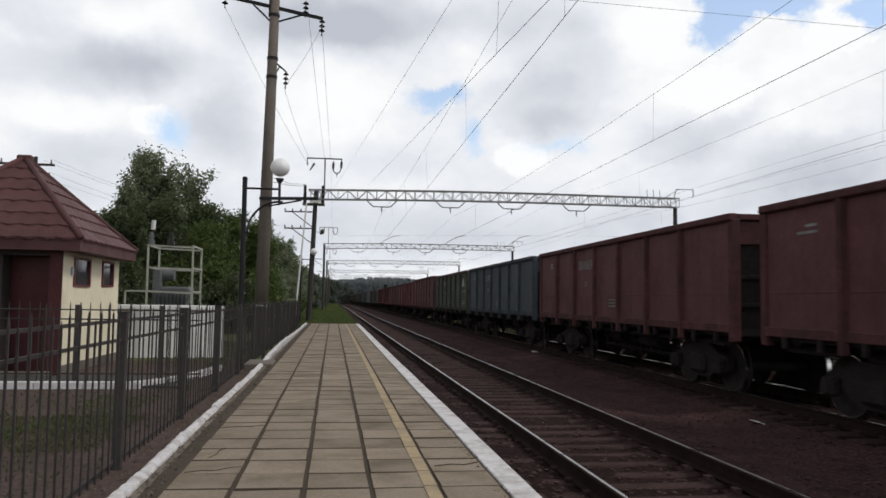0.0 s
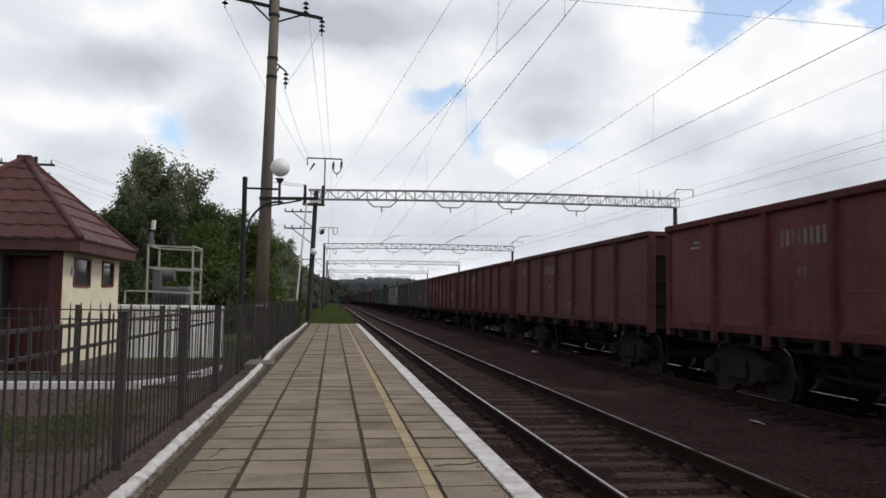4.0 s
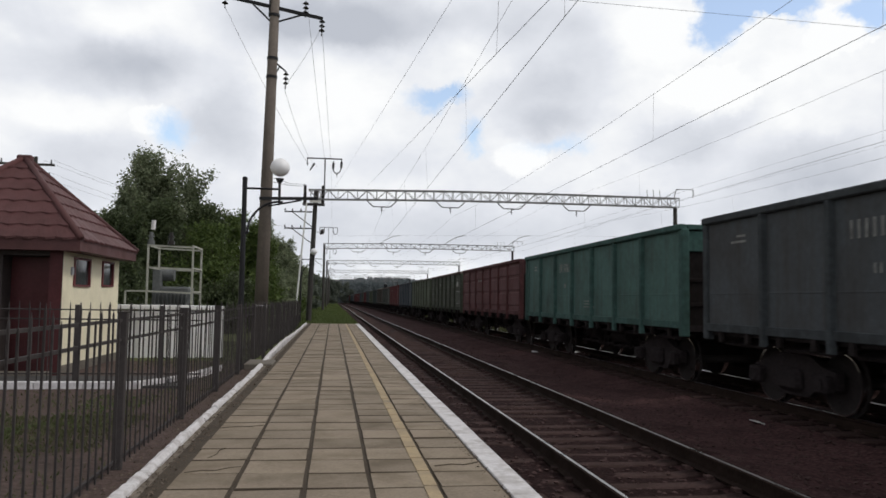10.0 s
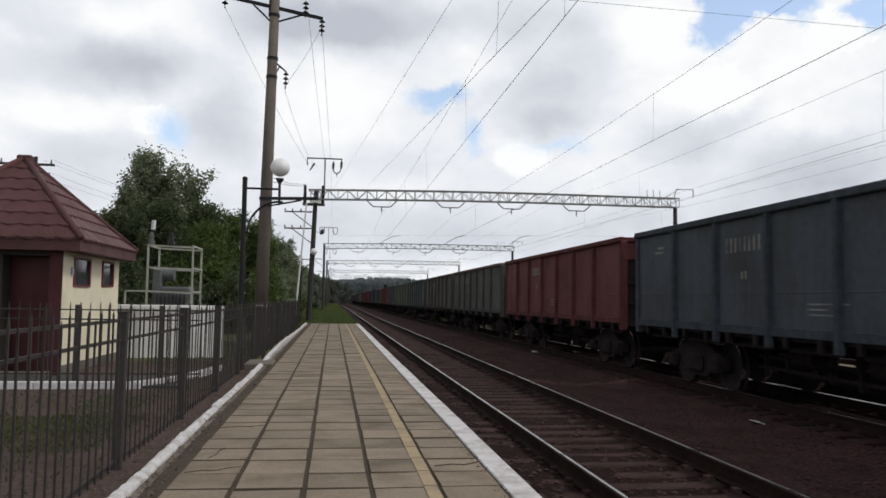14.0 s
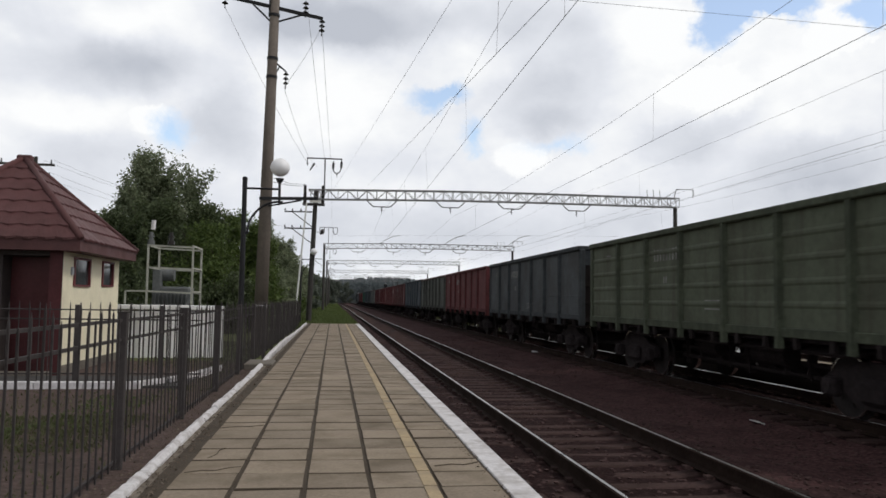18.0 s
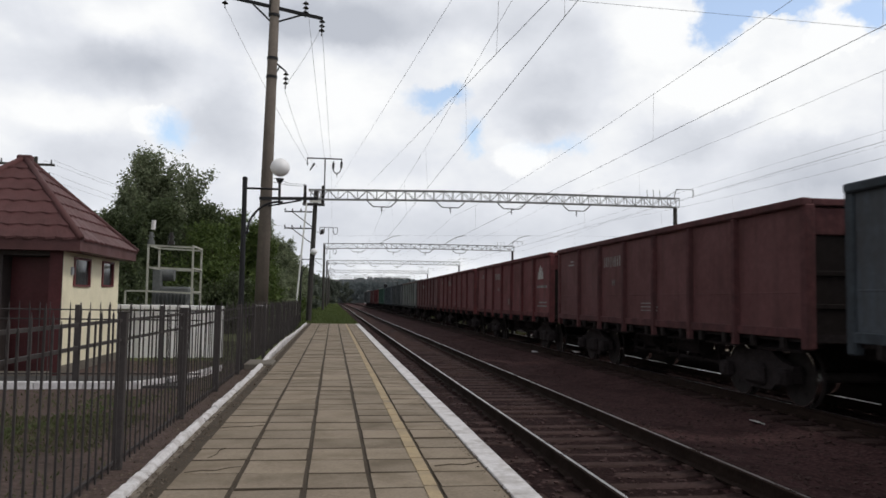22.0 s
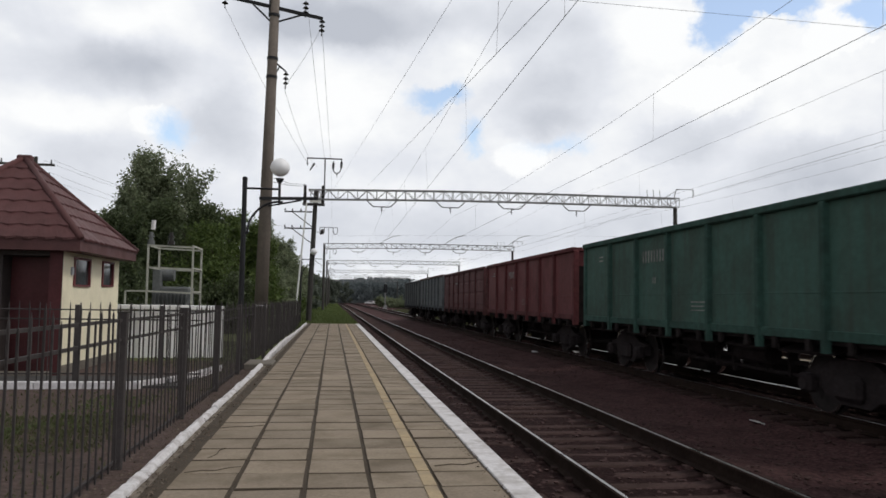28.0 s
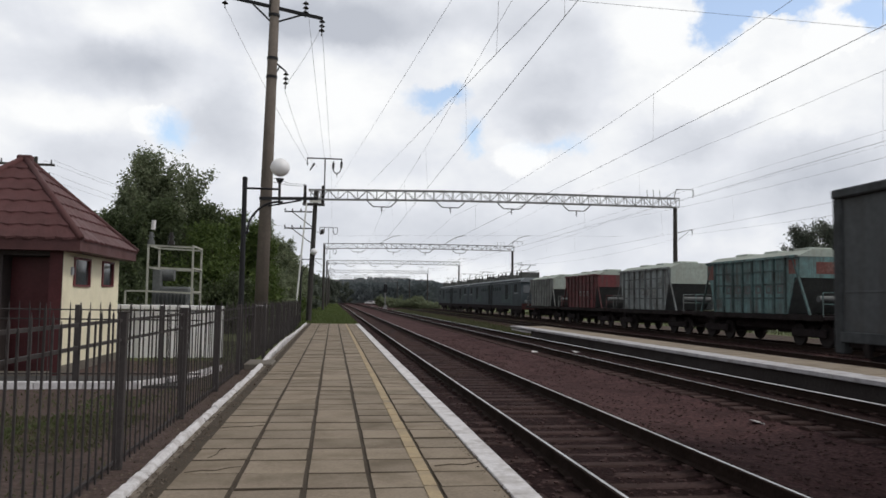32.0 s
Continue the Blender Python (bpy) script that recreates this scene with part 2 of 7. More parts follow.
def bm_pipe(bm, pts, r, n=7):
    """One bent tube through the points."""
    pts = [Vector(p) for p in pts]
    rings = []
    for i, p in enumerate(pts):
        d = (pts[min(i + 1, len(pts) - 1)] - pts[max(i - 1, 0)]).normalized()
        u = d.cross(Vector((0.02, 1, 0.01))).normalized()
        v = d.cross(u)
        rings.append([bm.verts.new(p + r * (math.cos(2 * math.pi * k / n) * u + math.sin(2 * math.pi * k / n) * v)) for k in range(n)])
    for a, b in zip(rings[:-1], rings[1:]):
        for k in range(n):
            bm.faces.new((a[k], a[(k + 1) % n], b[(k + 1) % n], b[k]))
    bm.faces.new(rings[0]), bm.faces.new(rings[-1])
    bmesh.ops.recalc_face_normals(bm, faces=bm.faces)
    return bm


def to_mesh(name, bm, mat, smooth=False):
    me = bpy.data.meshes.new(name)
    bm.to_mesh(me)
    bm.free()
    for x in (mat if isinstance(mat, (list, tuple)) else [mat]):
        me.materials.append(x)
    if smooth:
        me.polygons.foreach_set("use_smooth", [True] * len(me.polygons))
    return me


def part(name, bm, mat, parent=None, label="", m=None, smooth=False):
    ob = new(name, bm if isinstance(bm, bpy.types.Mesh) else to_mesh(name, bm, mat, smooth))
    ob.parent = parent
    if m is not None:
        ob.matrix_basis = m
    return tagged(ob, label)


def empty(name, m=None):
    ob = new(name)
    ob.empty_display_size = 0.3
    if m is not None:
        ob.matrix_basis = m
    return ob


def box_part(name, mat, parent, x0, x1, y0, y1, z0, z1, bev=0.0, label=""):
    return part(name, bm_box(bmesh.new(), x0, x1, y0, y1, z0, z1, bev), mat, parent, label)


def sheet(name, verts, faces, mat, parent=None, smooth=False):
    me = bpy.data.meshes.new(name)
    me.from_pydata(verts, [], faces)
    me.materials.append(mat)
    if smooth:
        me.polygons.foreach_set("use_smooth", [True] * len(me.polygons))
    ob = new(name, me)
    ob.parent = parent
    return ob


# ---- ground: one sheet to the horizon, ballast bed, earth strip ----
TR1, TR2, TR3, TR4 = 3.32, 8.52, 15.4, 20.5
PLAT_Z = 0.15


def ground_sheet():
    xs = [-3000, -900, -300, -120, -60, -30, -16, -10, -6, -3, -1.7, 0.0, 1.4, 2.2, 5, 9, 11.0, 12.4, 14.0, 17.5, 23.5, 26, 32, 45, 80, 160, 400, 1200, 3000]
    ys = [-600, -150, -40, -10, 0, 6, 12, 18, 25, 33, 42, 50, 60, 75, 95, 120, 150, 190, 240, 300, 380, 480, 600, 900, 1600, 4000]
    rnd = random.Random(4)
    vs, fs = [], []
    for y in ys:
        for x in xs:
            if -1.8 < x < 25:
                z = -0.42
            elif x >= 25:
                z = -0.6
            else:
                z = 0.02 if x > -30 else -0.2
            if (x < -30 or x > 30) and y > 60:
                z += rnd.uniform(-0.15, 0.15)
            vs.append((x, y, z))
    n = len(xs)
    for j in range(len(ys) - 1):
        for i in range(n - 1):
            a = j * n + i
            fs.append((a, a + 1, a + n + 1, a + n))
    return tagged(sheet("ground", vs, fs, M_MEADOW), "wide grassy ground with worn brown patches", "ground", kind="structure")


def ballast_bed():
    """Cross-section of the track bed, swept along the line: crowns under the tracks, shallow dips between them."""
    prof = [(1.55, -0.36), (1.8, -0.27), (2.05, -0.175), (2.4, -0.19), (2.7, -0.248), (4.0, -0.248), (4.6, -0.21), (5.0, -0.25), (5.9, -0.34), (6.8, -0.29), (7.2, -0.215), (9.8, -0.215), (10.15, -0.30),
            (12.9, -0.34), (14.0, -0.24), (16.7, -0.22), (18.0, -0.32), (19.2, -0.22), (21.8, -0.22), (23.2, -0.45), (24.4, -0.58)]
    ys, y = [], -40.0
    while y < 640:
        ys.append(y)
        y += 0.45 if 2 < y < 26 else (1.5 if y < 70 else 8.0)
    fine = []
    for a, b in zip(prof[:-1], prof[1:]):
        k = max(1, int((b[0] - a[0]) / 0.3))
        fine += [(a[0] + (b[0] - a[0]) * i / k, a[1] + (b[1] - a[1]) * i / k) for i in range(k)]
    fine.append(prof[-1])
    vs = [(x + 0.03 * noise.noise((x * 2, y, 3)), y, z + 0.035 * noise.noise((x * 1.7, y * 1.7, 0.3)) + 0.015 * noise.noise((x * 5, y * 5, 7))) for y in ys for x, z in fine]
    n = len(fine)
    fs = [(j * n + i, j * n + i + 1, (j + 1) * n + i + 1, (j + 1) * n + i) for j in range(len(ys) - 1) for i in range(n - 1)]
    bed = sheet("ballast", vs, fs, M_BALLAST, smooth=True)
    bed.data.materials.append(M_OILYSHADE)
    for p in bed.data.polygons:
        if p.center[0] < 4.15 or abs(p.center[0] - TR2) < 1.3:
            p.material_index = 1
    return tagged(bed, "dark reddish-brown crushed stone bed under the rails", "ballast", kind="structure")


def scatter_stones():
    """Loose stones on the bed near the platform."""
    rnd = np.random.RandomState(5)
    ico = bmesh.new()
    bmesh.ops.create_icosphere(ico, subdivisions=1, radius=1.0)
    bv = np.array([v.co[:] for v in ico.verts])
    bf = np.array([[v.index for v in f.verts] for f in ico.faces])
    ico.free()
    vs, fs, k = [], [], 0
    count = 9000
    ys = 3.5 + 40 * rnd.rand(count) ** 1.9
    xs = np.where(rnd.rand(count) < 0.8, rnd.uniform(1.75, 7.3, count), rnd.uniform(7.3, 10.1, count))
    for x, y in zip(xs, ys):
        s = rnd.uniform(0.014, 0.034)
        if abs(abs(x - TR1) - 0.76) < 0.12 or abs(abs(x - TR2) - 0.76) < 0.12:
            continue
        z = float(np.interp(x, [1.55, 1.8, 2.05, 2.4, 2.7, 4.0, 4.6, 5.0, 5.9, 6.8, 7.2, 9.8, 10.15], [-0.36, -0.27, -0.175, -0.19, -0.248, -0.248, -0.21, -0.25, -0.34, -0.29, -0.215, -0.215, -0.30])) + rnd.uniform(-0.005, 0.02)
        jit = bv * (1 + rnd.uniform(-0.35, 0.35, bv.shape)) * s * np.array([1, 1, 0.5])
        a = rnd.uniform(0, 6.28)
        rot = np.array([[math.cos(a), -math.sin(a), 0], [math.sin(a), math.cos(a), 0], [0, 0, 1]])
        vs.append(jit @ rot.T + (x, y, z))
        fs.append(bf + k)
        k += len(bv)
    ob = sheet("ballast_stones", np.concatenate(vs).tolist(), np.concatenate(fs).tolist(), M_STONE)
    tagged(ob, "loose dark brown stones lying on the track bed", "stones", kind="stuff")
    return ob


ground = ground_sheet()
ballast = ballast_bed()


# ---- tracks ----
def rail_profile(x, side):
    """Rail cross-section around x, head at z = 0."""
    return [(-0.066, -0.18), (0.066, -0.18), (0.066, -0.168), (0.012, -0.150), (0.010, -0.045), (0.036, -0.034), (0.037, -0.008), (0.017, 0.0), (-0.017, 0.0), (-0.037, -0.008), (-0.036, -0.034), (-0.010, -0.045), (-0.012, -0.150), (-0.066, -0.168)]


def rail_mesh(y0, y1, top, shine=-0.001):
    prof = rail_profile(0, 0)
    n = len(prof)
    vs = [(x, y, z) for y in (y0, y1) for x, z in prof]
    fs = [(i, (i + 1) % n, n + (i + 1) % n, n + i) for i in range(n)]
    me = bpy.data.meshes.new("rail")
    me.from_pydata(vs, [], fs)
    me.materials.append(M_RAIL), me.materials.append(top)
    for p in me.polygons:
        if p.center[2] > shine:
            p.material_index = 1
    return me


def sleeper_mesh():
    bm = bmesh.new()
    prof = [(-1.35, 0.0), (-0.95, 0.0), (-0.5, -0.055), (0.5, -0.055), (0.95, 0.0), (1.35, 0.0)]
    for (xa, za), (xb, zb) in zip(prof[:-1], prof[1:]):
        ring_a = [bm.verts.new((xa, p, q)) for p, q in ((-0.15, -0.2), (-0.13, za - 0.02), (-0.09, za), (0.09, za), (0.13, za - 0.02), (0.15, -0.2))]
        ring_b = [bm.verts.new((xb, p, q)) for p, q in ((-0.15, -0.2), (-0.13, zb - 0.02), (-0.09, zb), (0.09, zb), (0.13, zb - 0.02), (0.15, -0.2))]
        for i in range(5):
            bm.faces.new((ring_a[i], ring_a[i + 1], ring_b[i + 1], ring_b[i]))
        if xa == -1.35:
            bm.faces.new(ring_a)
        if xb == 1.35:
            bm.faces.new(ring_b)
    bmesh.ops.remove_doubles(bm, verts=bm.verts, dist=1e-4)
    bmesh.ops.recalc_face_normals(bm, faces=bm.faces)
    for s in (-0.76, 0.76):            # rail fastenings
        for d in (-0.12, 0.12):
            bm_box(bm, s + d - 0.035, s + d + 0.035, -0.05, 0.05, 0.0, 0.035)
    return to_mesh("sleeper", bm, M_SLEEPER)


SLEEPER = sleeper_mesh()


def railway_track(x, label, top, near):
    t = tagged(empty("railway_track", pose(x, 0, 0)), label, "railway track", kind="structure")
    for s in (-0.7975, 0.7975):
        part("rail", rail_mesh(-40, 640, top, -0.006 if s > 0 and 5 < x < 10 else -0.001), None, t, m=pose(s, 0, 0))
    rnd = random.Random(int(x * 10))
    y = -3.0 - 0.545 * 16
    k = 0
    while k < near:
        part("sleeper", SLEEPER, None, t, m=pose(rnd.uniform(-0.02, 0.02), y, -0.18 + rnd.uniform(-0.008, 0.004), 0, 0, rnd.uniform(-0.8, 0.8)))
        y += 0.545
        k += 1
    if y < 240:
        bv = np.array([v.co[:] for v in SLEEPER.vertices])
        bf = [tuple(p.vertices) for p in SLEEPER.polygons]
        vs, fs, o = [], [], 0
        while y < 260:
            vs.append(bv + (0, y, -0.18))
            fs += [tuple(i + o for i in f) for f in bf]
            o += len(bv)
            y += 0.545
        ob = sheet("distant_sleepers", np.concatenate(vs).tolist(), fs, M_SLEEPER, t)
        tagged(ob, kind="stuff")
    return t


railway_track(TR1, "straight track of polished rails on concrete sleepers", M_RAILTOP, 186)
railway_track(TR2, "straight track with one bright rail beside the second platform", M_RAILTOP, 150)
railway_track(TR3, "seldom used track with dull rails behind the second platform", M_RAILDULL, 60)
railway_track(TR4, "siding track under the standing locomotives and hopper wagons", M_RAILDULL, 60)
scatter_stones()


# ---- platform with its tiles ----
COLS = [(-1.27, -0.75), (-0.75, -0.19), (-0.19, 0.34), (0.34, 0.89), (0.89, 1.40)]
ROW, ROW0, PLAT_END = 0.559, 1.895, 48.8


def kerb_piece(rnd, ln):
    """A rounded, lumpy length of whitewashed kerb."""
    prof = [(-0.055, -0.25), (-0.055, -0.035), (-0.035, -0.006), (0.0, 0.0), (0.035, -0.006), (0.055, -0.035), (0.055, -0.25)]
    bm = bmesh.new()
    rows, n = [], 9
    for k in range(n + 1):
        y = 0.004 + (ln - 0.008) * k / n
        e = 0.010 if k in (0, n) else 0.0
        rows.append([bm.verts.new((x * (1 + rnd.uniform(-0.10, 0.10)), y, z + (rnd.uniform(-0.010, 0.006) - e if z > -0.2 else 0))) for x, z in prof])
    for a, b in zip(rows[:-1], rows[1:]):
        for i in range(len(prof) - 1):
            bm.faces.new((a[i], a[i + 1], b[i + 1], b[i]))
    bm.faces.new(rows[0]), bm.faces.new(rows[-1])
    bmesh.ops.recalc_face_normals(bm, faces=bm.faces)
    return bm


def platform():
    p = tagged(empty("platform"), "low platform of square concrete tiles with white edges", "platform", kind="structure")
    box_part("platform_base", M_JOINT, p, -1.42, 1.42, -12, PLAT_END, -0.40, PLAT_Z - 0.010)
    box_part("kerb_edge", M_EDGE, p, 1.405, 1.62, -12, PLAT_END, -0.40, PLAT_Z - 0.008, 0.01, "worn concrete edge towards the rails")
    # the painted edge strip in slabs
    y = -12.0
    k = 0
    while y < PLAT_END - 0.1:
        e = min(y + 2.98, PLAT_END)
        box_part("edge_strip", M_WHITE, p, 1.41, 1.635, y, e - 0.012, PLAT_Z - 0.05, PLAT_Z + 0.006 + 0.004 * (k % 2), 0.008, "white painted platform edge" if k == 0 else "")
        y += 2.98
        k += 1
    # left border strip and whitewashed kerb
    box_part("border_strip", M_BORDER, p, -1.50, -1.30, -12, PLAT_END, -0.2, PLAT_Z - 0.012, 0.0, "narrow concrete border with dirt")
    y, k = -12.0, 0
    rnd = random.Random(8)
    while y < PLAT_END - 0.2:
        ln = 1.0
        if not 18.0 < y + 0.5 < 19.2:
            x = -1.55 + rnd.uniform(-0.008, 0.008) - 0.09 * math.exp(-((y - 27.0) / 6.0) ** 2) - (0.05 if y > 19 else 0)
            part("kerb_stone", kerb_piece(rnd, ln), M_WHITE, p, m=pose(x, y, PLAT_Z + 0.045 + rnd.uniform(-0.008, 0.008), rnd.uniform(-0.8, 0.8), rnd.uniform(-4, 4), rnd.uniform(-1.2, 1.2)))
        y += ln
        k += 1
    box_part("slab_step", M_EDGE, p, -1.95, -1.32, 18.0, 19.3, -0.1, PLAT_Z + 0.03, 0.02, "grey concrete slab across the kerb")
    return p


def litter(p):
    """Grit, dry leaves and crumbs of concrete along the kerb and in the joints."""
    rs = np.random.RandomState(31)
    n = 6000
    y = 3.5 + 40 * rs.rand(n) ** 1.7
    x = np.where(rs.rand(n) < 0.45, rs.uniform(-1.49, -1.30, n), np.where(rs.rand(n) < 0.6, rs.uniform(-1.90, -1.62, n), rs.uniform(1.30, 1.42, n)))
    z = np.where(x < -1.6, 0.085, PLAT_Z - 0.004)
    loose = rs.rand(n) < 0.12
    x = np.where(loose, rs.choice([-0.75, -0.19, 0.34, 0.89], n) + rs.normal(size=n) * 0.03, x)
    z = np.where(loose, PLAT_Z - 0.01, z)
    vs, fs = [], []
    s = rs.uniform(0.006, 0.022, n)
    for k in range(n):
        a = rs.uniform(0, 6.28, 3) + np.array([0, 2.09, 4.19])
        q = [(x[k] + s[k] * math.cos(t), y[k] + s[k] * math.sin(t), z[k]) for t in a] + [(x[k], y[k], z[k] + s[k] * 0.7)]
        vs += q
        o = 4 * k
        fs += [(o, o + 1, o + 3), (o + 1, o + 2, o + 3), (o + 2, o, o + 3)]
    tagged(sheet("grit", vs, fs, M_GRIT, p), kind="stuff")


M_GRIT = material("grit and dry leaves", (0.12, 0.095, 0.075), 0.95, vary=0.5, grain=60, stain=9, second=(0.16, 0.14, 0.12), spec=0.05)


def tile_mesh(w, h, near=0.011, far=0.011):
    """A square tile; near and far are its clear gaps to the tiles before and behind it."""
    bm = bmesh.new()
    bm_box(bm, -w / 2, w / 2, -h / 2 + near, h / 2 - far, -0.05, 0.0)
    top = [f for f in bm.faces if f.normal.z > 0.5]
    bmesh.ops.bevel(bm, geom=list({e for f in top for e in f.edges}), offset=0.010, segments=1, affect="EDGES")
    me = to_mesh("tile", bm, [M_CONCRETE, M_JOINT])
    for q in me.polygons:
        q.material_index = 0 if q.normal.z > 0.95 else 1
    return me


def platform_tiles(p):
    rnd = random.Random(3)
    far_v, far_f, o = [], [], 0
    for c, (a, b) in enumerate(COLS):
        gap = 0.026 if c in (1, 2, 3) else 0.018
        tight, wide = 0.002, 0.014
        kinds = {(p, q): tile_mesh(b - a - gap, ROW, (wide, tight)[p], (wide, tight)[q]) for p in (0, 1) for q in (0, 1)}
        off = (0.045, 0.02, 0.0, -0.015, 0.0)[c]
        # close joints between pairs of tiles, open ones elsewhere; each column has its own order
        shut = [k % 2 == (1 if c < 2 else 0) and rnd.random() < 0.75 for k in range(100)]
        j = 0
        y = ROW0 + off
        while y < PLAT_END - ROW:
            me = kinds[int(shut[j]), int(shut[j + 1])]
            m = pose((a + b) / 2 + rnd.uniform(-0.006, 0.006), y + ROW / 2 + rnd.uniform(-0.004, 0.004), PLAT_Z + rnd.uniform(-0.002, 0.005), rnd.uniform(-0.4, 0.4), rnd.uniform(-0.4, 0.4), rnd.uniform(-0.5, 0.5))
            if j < 60:
                part("tile", me, None, p, m=m)
            else:
                for v in me.vertices:
                    far_v.append((m @ v.co)[:])
                far_f += [tuple(i + o for i in q.vertices) for q in me.polygons]
                o += len(me.vertices)
            y += ROW
            j += 1
    rest = sheet("distant_tiles", far_v, far_f, M_CONCRETE, p)
    rest.data.materials.append(M_JOINT)
    for q in rest.data.polygons:
        q.material_index = 0 if q.normal.z > 0.95 else 1
    tagged(rest, kind="stuff")
    # the stretch behind, in one piece
    back_v, back_f, o = [], [], 0
    for a, b in COLS:
        me = tile_mesh(b - a - 0.024, ROW)
        y = ROW0 - ROW
        while y > -11.9:
            m = pose((a + b) / 2, y + ROW / 2, PLAT_Z + rnd.uniform(-0.002, 0.006), rnd.uniform(-0.4, 0.4), rnd.uniform(-0.4, 0.4), rnd.uniform(-0.8, 0.8))
            back_v += [(m @ v.co)[:] for v in me.vertices]
            back_f += [tuple(i + o for i in q.vertices) for q in me.polygons]
            o += len(me.vertices)
            y -= ROW
    back = sheet("distant_tiles", back_v, back_f, M_CONCRETE, p)
    back.data.materials.append(M_JOINT)
    for q in back.data.polygons:
        q.material_index = 0 if q.normal.z > 0.95 else 1
    tagged(back, kind="stuff")
    # cracks that run across single tiles
    for pts in (((-1.22, 7.02), (-1.08, 7.10), (-0.98, 7.08), (-0.86, 7.20), (-0.77, 7.22)), ((-1.12, 7.62), (-1.06, 7.80), (-1.07, 7.98), (-1.02, 8.13)), ((-1.25, 9.35), (-1.05, 9.46), (-0.92, 9.44), (-0.77, 9.55)), ((0.95, 7.15), (1.12, 7.22), (1.22, 7.18), (1.38, 7.30))):
        bm = bmesh.new()
        for (xa, ya), (xb, yb) in zip(pts[:-1], pts[1:]):
            bm_bar(bm, (xa, ya, PLAT_Z + 0.003), (xb, yb, PLAT_Z + 0.004), 0.006)
        part("crack", bm, M_JOINT, p)
    # worn yellow safety line painted over the tiles, broken at the joints
    y = ROW0
    while y < PLAT_END - 0.6:
        box_part("yellow_line", M_YELLOW, p, 0.765 + rnd.uniform(-0.004, 0.004), 0.872 + rnd.uniform(-0.005, 0.005), y + 0.016, y + ROW - 0.012, PLAT_Z - 0.01, PLAT_Z + 0.0105)
        y += ROW


plat = platform()


# ---- second platform between the tracks ----
M_SOOT = material("sooty concrete", (0.040, 0.034, 0.033), 0.9, vary=0.25, grain=20, stain=1.0)
M_EDGEPAINT = material("thin old whitewash", (0.44, 0.425, 0.44), 0.85, vary=0.15, grain=25, stain=2.2, second=(0.24, 0.22, 0.22), second_amount=0.8)


def second_platform():
    p = tagged(empty("platform", pose(0, 0, 0)), "narrow far platform with a whitewashed edge", "platform", kind="structure")
    box_part("platform_wall", M_SOOT, p, 10.36, 12.36, -30, 40.2, -0.40, 0.16, 0.0, "dark weathered concrete side wall")
    box_part("end_slab", M_WHITE, p, 10.30, 12.3, 40.22, 44.6, 0.02, 0.10, 0.01, "pale lower slab at the ramped end")
    y, k = -30.0, 0
    while y < 44.5:
        e = min(y + 3.0, 44.7)
        box_part("edge_strip", M_EDGEPAINT, p, 10.24, 10.92, y, e - 0.015, 0.165, 0.262 + 0.004 * (k % 2), 0.012, "worn white painted edge slab" if k == 0 else "")
        box_part("paving_slab", M_CONCRETE, p, 10.925, 12.40, y, e - 0.015, 0.15, 0.250 + 0.004 * (k % 2), 0.01)
        y += 3.0
        k += 1
    return p


second_platform()


# ---- picket fence along the platform ----
def fence():
    f = tagged(empty("fence", pose(-1.95, 0, 0)), "long dark metal picket fence with square posts along the platform", "fence")
    rnd = random.Random(6)

    def picket_mesh(h):
        bm = bmesh.new()
        bm_box(bm, -0.0075, 0.0075, -0.0075, 0.0075, 0.08, h - 0.07)
        top = bm.verts.new((0, 0, h))
        ring = [v for v in bm.verts if abs(v.co.z - (h - 0.07)) < 1e-5]
        ring.sort(key=lambda v: math.atan2(v.co.y, v.co.x))
        for i in range(4):
            bm.faces.new((ring[i], ring[(i + 1) % 4], top))
        return to_mesh("picket", bm, M_BLACK)

    kinds = [picket_mesh(h) for h in (1.60, 1.54, 1.47, 1.54)]
    post = to_mesh("post", bm_box(bm_box(bmesh.new(), -0.043, 0.043, -0.043, 0.043, -0.25, 1.49, 0.006), -0.047, 0.047, -0.047, 0.047, 1.485, 1.505, 0.004), M_BLACK)
    y = 1.55
    posts = []
    while y < 50:
        part("post", post, None, f, m=pose(0, y, 0, rnd.uniform(-0.4, 0.4), rnd.uniform(-0.4, 0.4)))
        posts.append(y)
        y += 3.08
    rail = to_mesh("rail", bm_box(bmesh.new(), -0.012, 0.012, 0.05, 3.03, -0.014, 0.014), M_BLACK)
    n = 0
    far_v, far_f, o = [], [], 0
    for y in posts[:-1]:
        for z in (0.13, 1.24, 1.42):
            part("rail", rail, None, f, m=pose(0.0, y, z))
        k = 0
        q = y + 0.17
        while q < y + 3.0:
            me = kinds[k % 4]
            m = pose(0.026, q, 0.0, rnd.uniform(-0.5, 0.5), rnd.uniform(-0.5, 0.5))
            if n < 300:
                part("picket", me, None, f, m=m)
            else:
                far_v += [(m @ v.co)[:] for v in me.vertices]
                far_f += [tuple(i + o for i in p.vertices) for p in me.polygons]
                o += len(me.vertices)
            n += 1
            k += 1
            q += 0.195
    tagged(sheet("distant_pickets", far_v, far_f, M_BLACK, f), kind="stuff")
    return f


fence()


